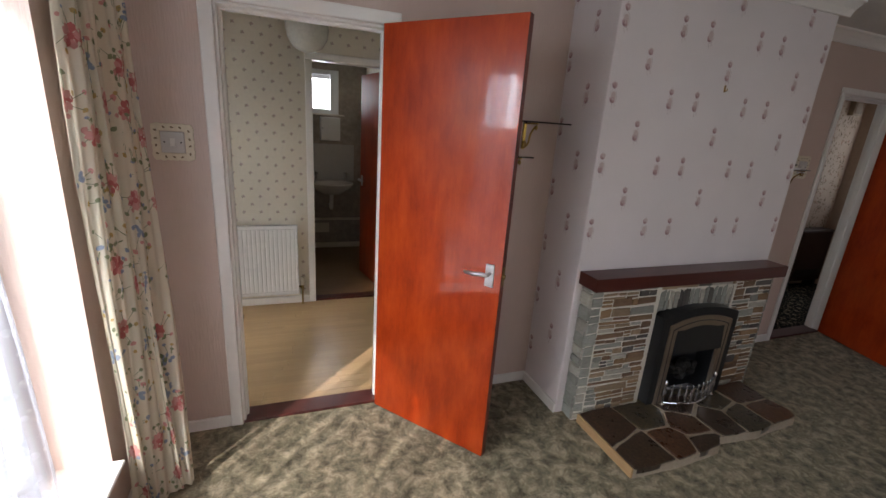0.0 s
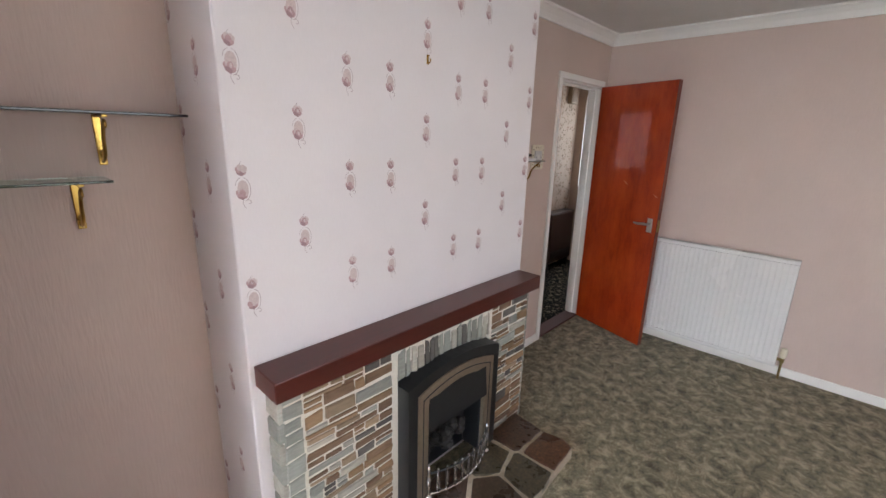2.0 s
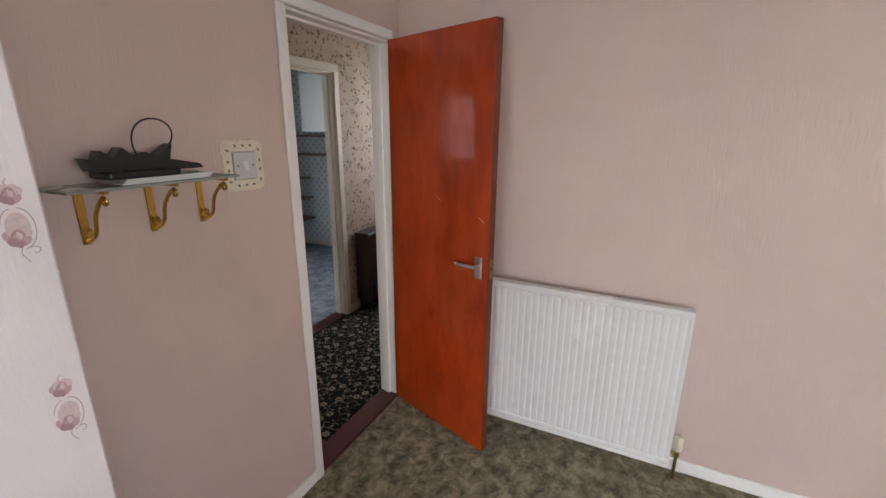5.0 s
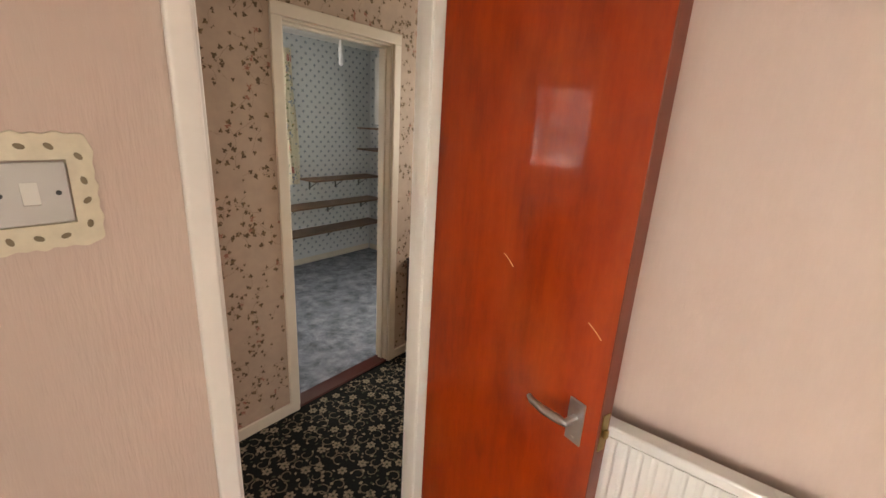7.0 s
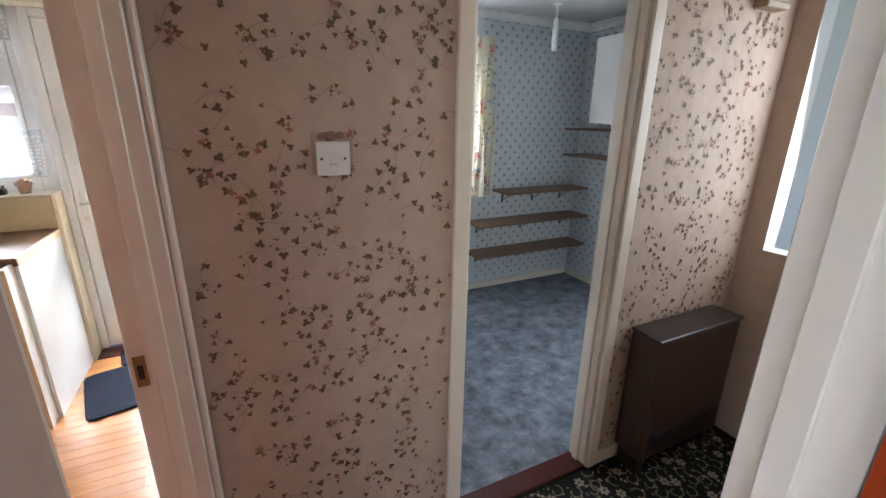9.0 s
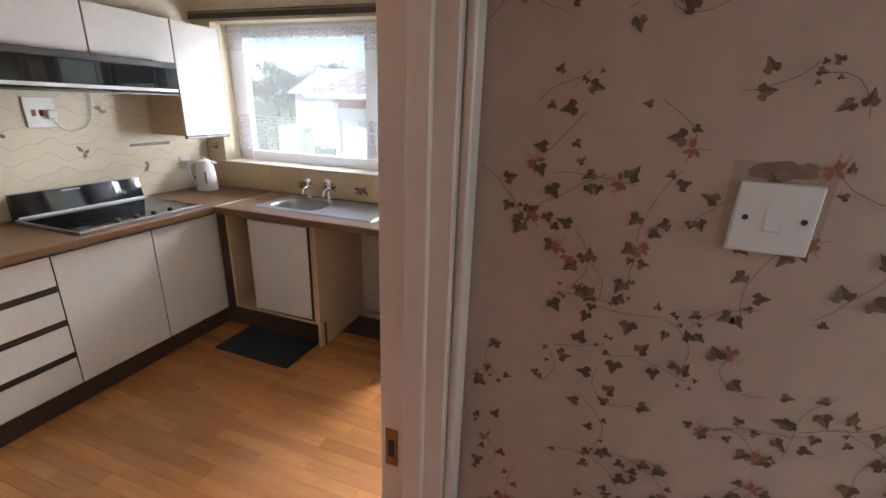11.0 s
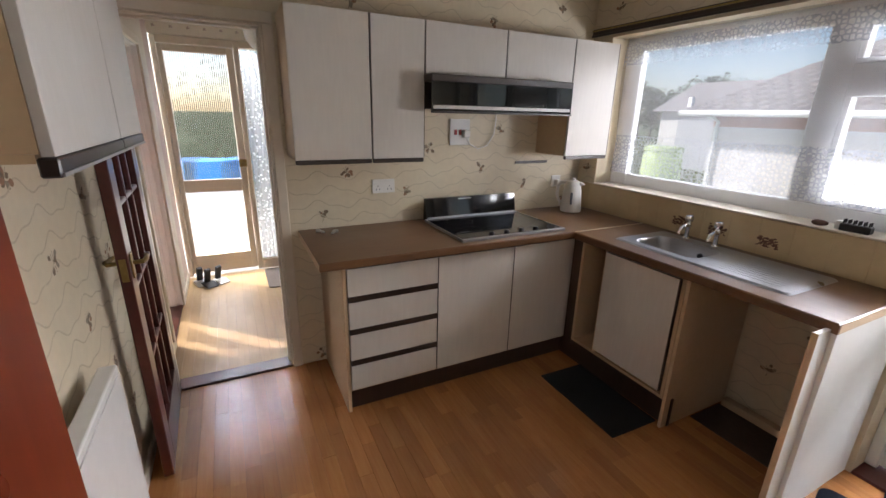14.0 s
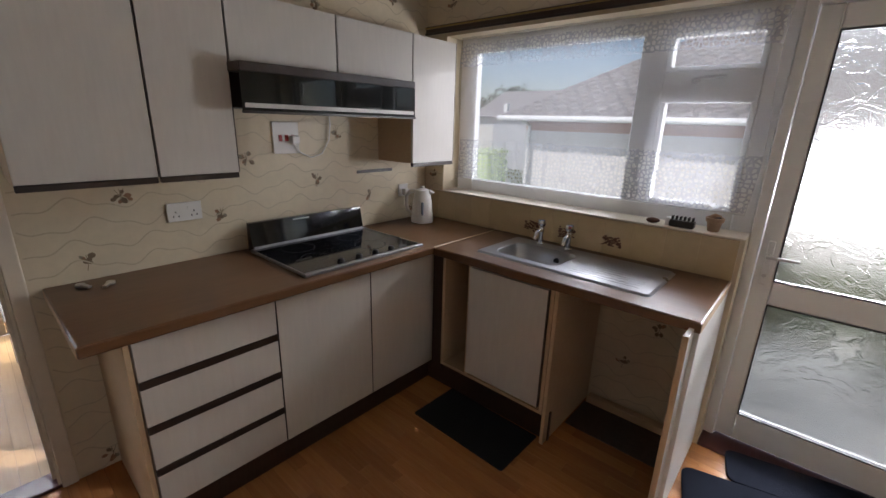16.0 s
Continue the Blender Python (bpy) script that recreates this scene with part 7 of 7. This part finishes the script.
# passage carpet: cream flowers and scrolls on black
CRE, CRE2, OLV = (surface(n, c, 0.95, var=0.25, grain=260, relief=0.5, spec=0.1) for n, c in (("carpet_cream", (0.30, 0.25, 0.18)), ("carpet_beige", (0.19, 0.155, 0.11)), ("carpet_olive", (0.075, 0.08, 0.055))))
pc, rc = Printed(lambda u, v, h: (u, v, 0.0010 + h)), random.Random(9)
for i in range(35):
    for j in range(14):
        u, v = 4.11 + 0.065 * i + rc.uniform(-0.02, 0.02), 0.15 + 0.065 * j + (0.03 if i % 2 else 0) + rc.uniform(-0.015, 0.015)
        if not (4.09 < u < 6.36 and 0.14 < v < 1.0):
            continue
        q0 = rc.uniform(0, 6.28)
        if (i + j) % 3 == 0:
            for k in range(6):
                q = q0 + k * 1.047
                pc.poly(leaf_shape(u + 0.014 * math.cos(q), v + 0.014 * math.sin(q), 0.022, q - 1.57, PETAL), 0)
            pc.poly(blob(u, v, 0.006, 0.006), 2)
        else:
            pc.strip([(u + (0.012 + 0.003 * k) * math.cos(q0 + k * 0.6), v + (0.012 + 0.003 * k) * math.sin(q0 + k * 0.6)) for k in range(9)], 0.0055, 1)
            for k in range(4):
                q = q0 + k * 1.6
                pc.poly(leaf_shape(u + 0.034 * math.cos(q), v + 0.034 * math.sin(q), rc.uniform(0.014, 0.024), q, PETAL), rc.choice((0, 1, 2)))
pc.verts = [(min(max(x, 4.075), 6.395), min(max(y, 0.122), 1.004), z) for x, y, z in pc.verts]
pc.finish("flower_pattern", bpy.data.objects["floor_passage"], [CRE, CRE2, OLV], "cream and olive flowers and scrolls woven in")

# roses on the curtains, following the folds
ROSEP, ROSED, SPRAY, BLUEF, YEL = cotton("print_rose_pink", (0.68, 0.36, 0.33)), cotton("print_rose_deep", (0.56, 0.19, 0.18)), cotton("print_spray_green", (0.29, 0.33, 0.20)), cotton("print_flower_blue", (0.33, 0.39, 0.50)), cotton("print_yellow_leaf", (0.57, 0.42, 0.18))


def curtain_print(c, width, parent, seed, face):
    z0, z1 = c[4], c[5]

    def place(u, v, h):
        s, t = min(max(u / width, 0.004), 0.996), min(max((v - z0) / (z1 - z0), 0.002), 0.998)
        p = curtain_point(s, t, c)
        a, b = curtain_point(min(s + 0.004, 1), t, c), curtain_point(max(s - 0.004, 0), t, c)
        nrm = (a - b).cross(Vector((0, 0, 1))).normalized() * face
        return p + nrm * (0.0012 + h)

    pr, rk = Printed(place), random.Random(seed)
    k = 0
    v = z0 + 0.06
    while v < z1 - 0.05:
        for u in (width * 0.17, width * 0.5, width * 0.83):
            cu, cv = u + rk.uniform(-0.05, 0.05) + (0.06 if k % 2 else -0.04), v + rk.uniform(-0.03, 0.03)
            kind = rk.random()
            if kind < 0.42:
                for q in range(9):
                    a = q * 0.7 + rk.uniform(-0.2, 0.2)
                    pr.poly(leaf_shape(cu + 0.022 * math.cos(a), cv + 0.022 * math.sin(a), 0.032, a - 1.57, PETAL), rk.choice((0, 0, 1)))
                pr.poly(blob(cu, cv, 0.011, 0.011), 1)
            elif kind < 0.7:
                for q in range(7):
                    a, r = rk.uniform(0, 6.28), rk.uniform(0.006, 0.034)
                    pr.poly(blob(cu + r * math.cos(a), cv + r * math.sin(a), 0.010, 0.008, a, 7), 3)
            for q in range(9):
                a, r = rk.uniform(0, 6.28), rk.uniform(0.035, 0.085)
                pr.strip([(cu + 0.03 * math.cos(a), cv + 0.03 * math.sin(a)), (cu + r * math.cos(a + 0.2), cv + r * math.sin(a + 0.2))], 0.0022, 2)
                pr.poly(leaf_shape(cu + r * math.cos(a + 0.2), cv + r * math.sin(a + 0.2), rk.uniform(0.014, 0.026), a, PETAL), rk.choice((2, 2, 4, 0, 3)))
        v += 0.105
        k += 1
    return pr.finish("rose_pattern", parent, [ROSEP, ROSED, SPRAY, BLUEF, YEL], "pink roses and blue sprays printed on the cloth")


curtain_print(CUR1, 0.50, cur, 2, 1)
curtain_print(CUR2, 0.42, cur2, 6, 1)

# ---- outside ----
GRASS = surface("lawn_green", (0.09, 0.12, 0.04), 0.95, var=0.35, grain=30, blotch=0.6, relief=0.5, depth=0.01)
setting("ground", bm_box(-400, -400, -0.62, 400, 400, -0.42), GRASS, "lawn and open ground reaching to the horizon", "ground")
setting("foundation", bm_box(-0.86, -4.04, -0.42, 7.4, 3.40, -0.075), BRICKBASE, "rendered base of the bungalow", "wall")
PAVE = surface("pale_concrete", (0.42, 0.41, 0.38), 0.9, var=0.12, grain=50, relief=0.4)
setting("pavement", bm_box(-6.0, 3.42, -0.42, 9.0, 6.4, -0.38), PAVE, "pale concrete path beside the house", "pavement")
setting("driveway", bm_box(-6.0, -5.0, -0.42, -0.88, 3.41, -0.12), PAVE, "pale concrete drive before the front door", "pavement")
nh = thing("neighbour_bungalow", "white rendered bungalow with a grey tiled hipped roof", "house")
WHITER = surface("white_render", (0.62, 0.61, 0.59), 0.9, var=0.06, grain=40, relief=0.4)
ROOFT = surface("grey_brown_roof_tile", (0.27, 0.255, 0.25), 0.85, var=0.25, grain=25, relief=0.4, per_piece=0.0)
part("house_wall", bm_box(-1.55, 9.2, -0.42, 9.5, 16.0, 1.70), WHITER, nh, "white rendered wall")
part("house_wall_band", bm_box(-1.56, 9.185, 1.46, 9.5, 9.1995, 1.70), surface("pink_fascia_brick", (0.45, 0.27, 0.22), 0.9, var=0.2, grain=30), nh, "reddish brick band under the eaves")
ex0, ex1, ey0, ey1, ez, rz = -2.0, 10.0, 8.8, 16.4, 1.72, 3.95
ym, inset = (ey0 + ey1) / 2, (ey1 - ey0) / 2
bm = bmesh.new()
a = [bm.verts.new(p) for p in ((ex0, ey0, ez), (ex1, ey0, ez), (ex1, ey1, ez), (ex0, ey1, ez))]
r0, r1 = bm.verts.new((ex0 + inset, ym, rz)), bm.verts.new((ex1 - inset, ym, rz))
for f in ((a[0], a[1], r1, r0), (a[1], a[2], r1), (a[2], a[3], r0, r1), (a[3], a[0], r0), (a[3], a[2], a[1], a[0])):
    bm.faces.new(f)
roof = part("roof", bm, ROOFT, nh, "grey tiled hipped roof")
bm = bmesh.new()
rows_n = 24
for k in range(rows_n):
    t0, t1 = k / rows_n, (k + 1) / rows_n
    x0, x1 = ex0 + inset * t0, ex1 - inset * t0
    y0, y1 = ey0 + (ym - ey0) * t0, ey0 + (ym - ey0) * t1
    z0, z1 = ez + (rz - ez) * t0, ez + (rz - ez) * t1
    x = x0 + 0.02
    while x < x1 - 0.2:
        w = 0.27
        if x + w <= ex1 - inset * t1 + 0.2:
            v = [bm.verts.new(p) for p in ((x, y0 - 0.03, z0 + 0.035), (x + w * 0.6, y0 - 0.03, z0 + 0.075), (x + w * 0.97, y0 - 0.03, z0 + 0.035), (x + w * 0.97, y1, z1 + 0.02), (x + w * 0.6, y1, z1 + 0.055), (x, y1, z1 + 0.02), (x, y0 - 0.03, z0), (x + w * 0.97, y0 - 0.03, z0))]
            for f in ((0, 1, 4, 5), (1, 2, 3, 4), (6, 7, 2, 1, 0)):
                bm.faces.new([v[i] for i in f])
        x += w
tiles = part("roof_tiles", bm, ROOFT, nh, "rows of grey interlocking roof tiles")
tiles["kind"] = "stuff"
part("gutter", bm_tube([(ex0, ey0 - 0.06, ez - 0.02), (ex1, ey0 - 0.06, ez - 0.02)], 0.055, 10), UPVC, nh, "white gutter")
part("downpipe", bm_tube([(-1.45, 9.14, -0.42), (-1.45, 9.14, 1.55), (-1.45, 8.78, 1.70)], 0.035, 10), UPVC, nh)
part("chimney_pot", bm_box(-1.98, 8.9, 1.75, -1.9, 8.98, 2.0), UPVC, nh)
wb2 = thing("water_butt", "pale green plastic water butt by the neighbour's wall", "water butt", at=pose(-0.85, 6.9, -0.42))
part("barrel", bm_lathe([(0.26, 0.0), (0.29, 0.2), (0.31, 0.7), (0.30, 1.35), (0.27, 1.5), (0.30, 1.52), (0.29, 1.58), (0.02, 1.6)], (0, 0, 0), 24), surface("pale_green_plastic", (0.38, 0.48, 0.24), 0.5), wb2, smooth=True)
ga = thing("garage", "small white garage with a red-brown roof in the distance", "garage")
part("garage_wall", bm_box(-9.5, 18, -0.42, -4.6, 23, 1.9), WHITER, ga)
part("garage_roof", bm_prism([(17.7, 1.9), (23.3, 1.9), (20.5, 3.2)], "x", -9.8, -4.3), ROOFT, ga)
part("garage_door", bm_box(-8.6, 17.95, -0.42, -6.0, 17.995, 1.6), surface("grey_garage_door", (0.4, 0.42, 0.44), 0.5), ga)
BARK, LEAVES = surface("bark_brown", (0.10, 0.07, 0.05), 0.9, var=0.3), surface("foliage_green", (0.07, 0.10, 0.035), 0.7, var=0.4, grain=8)


def tree(x, y, height, spread, seed, label, name="tree", foot=-0.42):
    rk = random.Random(seed)
    t = thing(name, label, name, name + "s", at=pose(x, y, foot))
    bm = bm_tube([(0, 0, 0), (0.05, 0, height * 0.3), (0.0, 0.08, height * 0.62)], [height * 0.03, height * 0.022, height * 0.01], 8)
    for k in range(7):
        a, h = rk.uniform(0, 6.28), height * rk.uniform(0.25, 0.55)
        bm_tube([(0, 0, h), (spread * 0.35 * math.cos(a), spread * 0.35 * math.sin(a), h + height * 0.14), (spread * 0.7 * math.cos(a), spread * 0.7 * math.sin(a), h + height * 0.24)], [height * 0.012, height * 0.008, height * 0.003], 6, bm=bm)
    part("trunk", bm, BARK, t, "brown tapered trunk and limbs")
    vs, fs = [], []
    clumps = [(rk.gauss(0, spread * 0.45), rk.gauss(0, spread * 0.45), height * rk.uniform(0.35, 0.98), spread * rk.uniform(0.16, 0.34)) for _ in range(34)]
    for cx, cy, cz, r in clumps:
        squeeze = 1.0 - 0.55 * max(0.0, cz / height - 0.55) / 0.45
        for _ in range(70):
            d = Vector((rk.gauss(0, 1), rk.gauss(0, 1), rk.gauss(0, 0.8))).normalized() * r * rk.uniform(0.5, 1.05)
            c = Vector((cx * squeeze, cy * squeeze, cz)) + d
            n, m = Vector((rk.gauss(0, 1), rk.gauss(0, 1), rk.gauss(0, 1))).normalized(), Vector((rk.gauss(0, 1), rk.gauss(0, 1), rk.gauss(0, 1))).normalized()
            s = height * 0.018
            b = len(vs)
            vs += [tuple(c + n * s * 1.6), tuple(c + m * s), tuple(c - n * s * 1.6), tuple(c - m * s)]
            fs.append((b, b + 1, b + 2, b + 3))
    me = bpy.data.meshes.new("crown")
    me.from_pydata(vs, [], fs)
    me.materials.append(LEAVES)
    ob = new("crown", me)
    ob.parent = t
    ob["label"] = "crown of many small green leaves"
    return t


for k, (x, y, h, s) in enumerate(((-17, 36, 4.8, 2.4), (-21, 38, 5.2, 2.6), (-25, 37, 4.4, 2.4), (-29, 40, 5.4, 2.8), (-34, 40, 5.0, 2.8), (-12, 44, 5.4, 2.8), (-9.5, 5.2, 4.0, 2.0))):
    tree(x, y, h, s, 30 + k, "leafy broad tree standing beyond the garden")
for k, (x, y, h, s) in enumerate(((3.25, 4.9, 1.1, 0.55), (4.3, 5.3, 0.9, 0.6), (-5.4, 0.75, 1.9, 0.9), (-5.6, 2.2, 1.9, 0.8))):
    tree(x, y, h, s, 60 + k, "low leafy green garden shrub", "shrub", -0.42 if y > 3 else -0.13)
bn = thing("recycling_box", "bright blue plastic recycling box on the front step", "box", at=pose(-1.55, 0.42, -0.121))
part("stand", bm_box(-0.2, -0.30, 0.0, 0.2, 0.34, 0.82, 0.01), BRICKBASE, bn, "low rendered plinth wall")
part("bin", bm_prism([(-0.16, 0.8205), (0.16, 0.8205), (0.20, 1.16), (-0.20, 1.16)], "y", -0.30, 0.0, bevel=0.008), surface("bright_blue_plastic", (0.02, 0.22, 0.62), 0.4), bn, "bright blue tub")
part("bin", bm_prism([(-0.16, 0.8205), (0.16, 0.8205), (0.20, 1.17), (-0.20, 1.17)], "y", 0.01, 0.33, bevel=0.008), surface("deep_blue_plastic", (0.03, 0.16, 0.48), 0.4), bn, "deeper blue tub")

# ---- laminate strips ----
BEECH = wood("beech_laminate", (0.42, 0.168, 0.052), (0.56, 0.266, 0.096), "x", 0.25, 0.0, grain=30, per_piece=0.32, stretch=14, even=True)
OAK = wood("pale_oak_laminate", (0.43, 0.285, 0.135), (0.52, 0.36, 0.185), "x", 0.30, 0.0, grain=34, per_piece=0.12, stretch=16, even=True)


def strips(parent, x0, x1, y0, y1, width, length, material, seed):
    """Floor strips laid along x, each an object on a few shared meshes."""
    rk = random.Random(seed)
    bm = bm_box(-0.5, -0.5, -0.006, 0.5, 0.5, 0.0)
    me = bpy.data.meshes.new("plank")
    bm.to_mesh(me)
    bm.free()
    me.materials.append(material)
    y = y0
    while y < y1 - 0.002:
        w = min(width, y1 - y)
        x = x0 - rk.uniform(0, length * 0.8)
        while x < x1:
            a, b = max(x, x0), min(x + length, x1)
            if b - a > 0.01:
                ob = new("plank", me)
                ob.parent = parent
                ob.matrix_world = Matrix.LocRotScale(((a + b) / 2, y + w / 2, 0.0), None, (b - a - 0.0009, w - 0.0009, 1))
            x += length
        y += w


strips(bpy.data.objects["floor_kitchen"], 1.28, 4.25, 0.12, 3.07, 0.0655, 0.52, BEECH, 1)
strips(bpy.data.objects["floor_hall"], -0.70, 1.16, 0.12, 1.55, 0.0655, 0.62, OAK, 2)
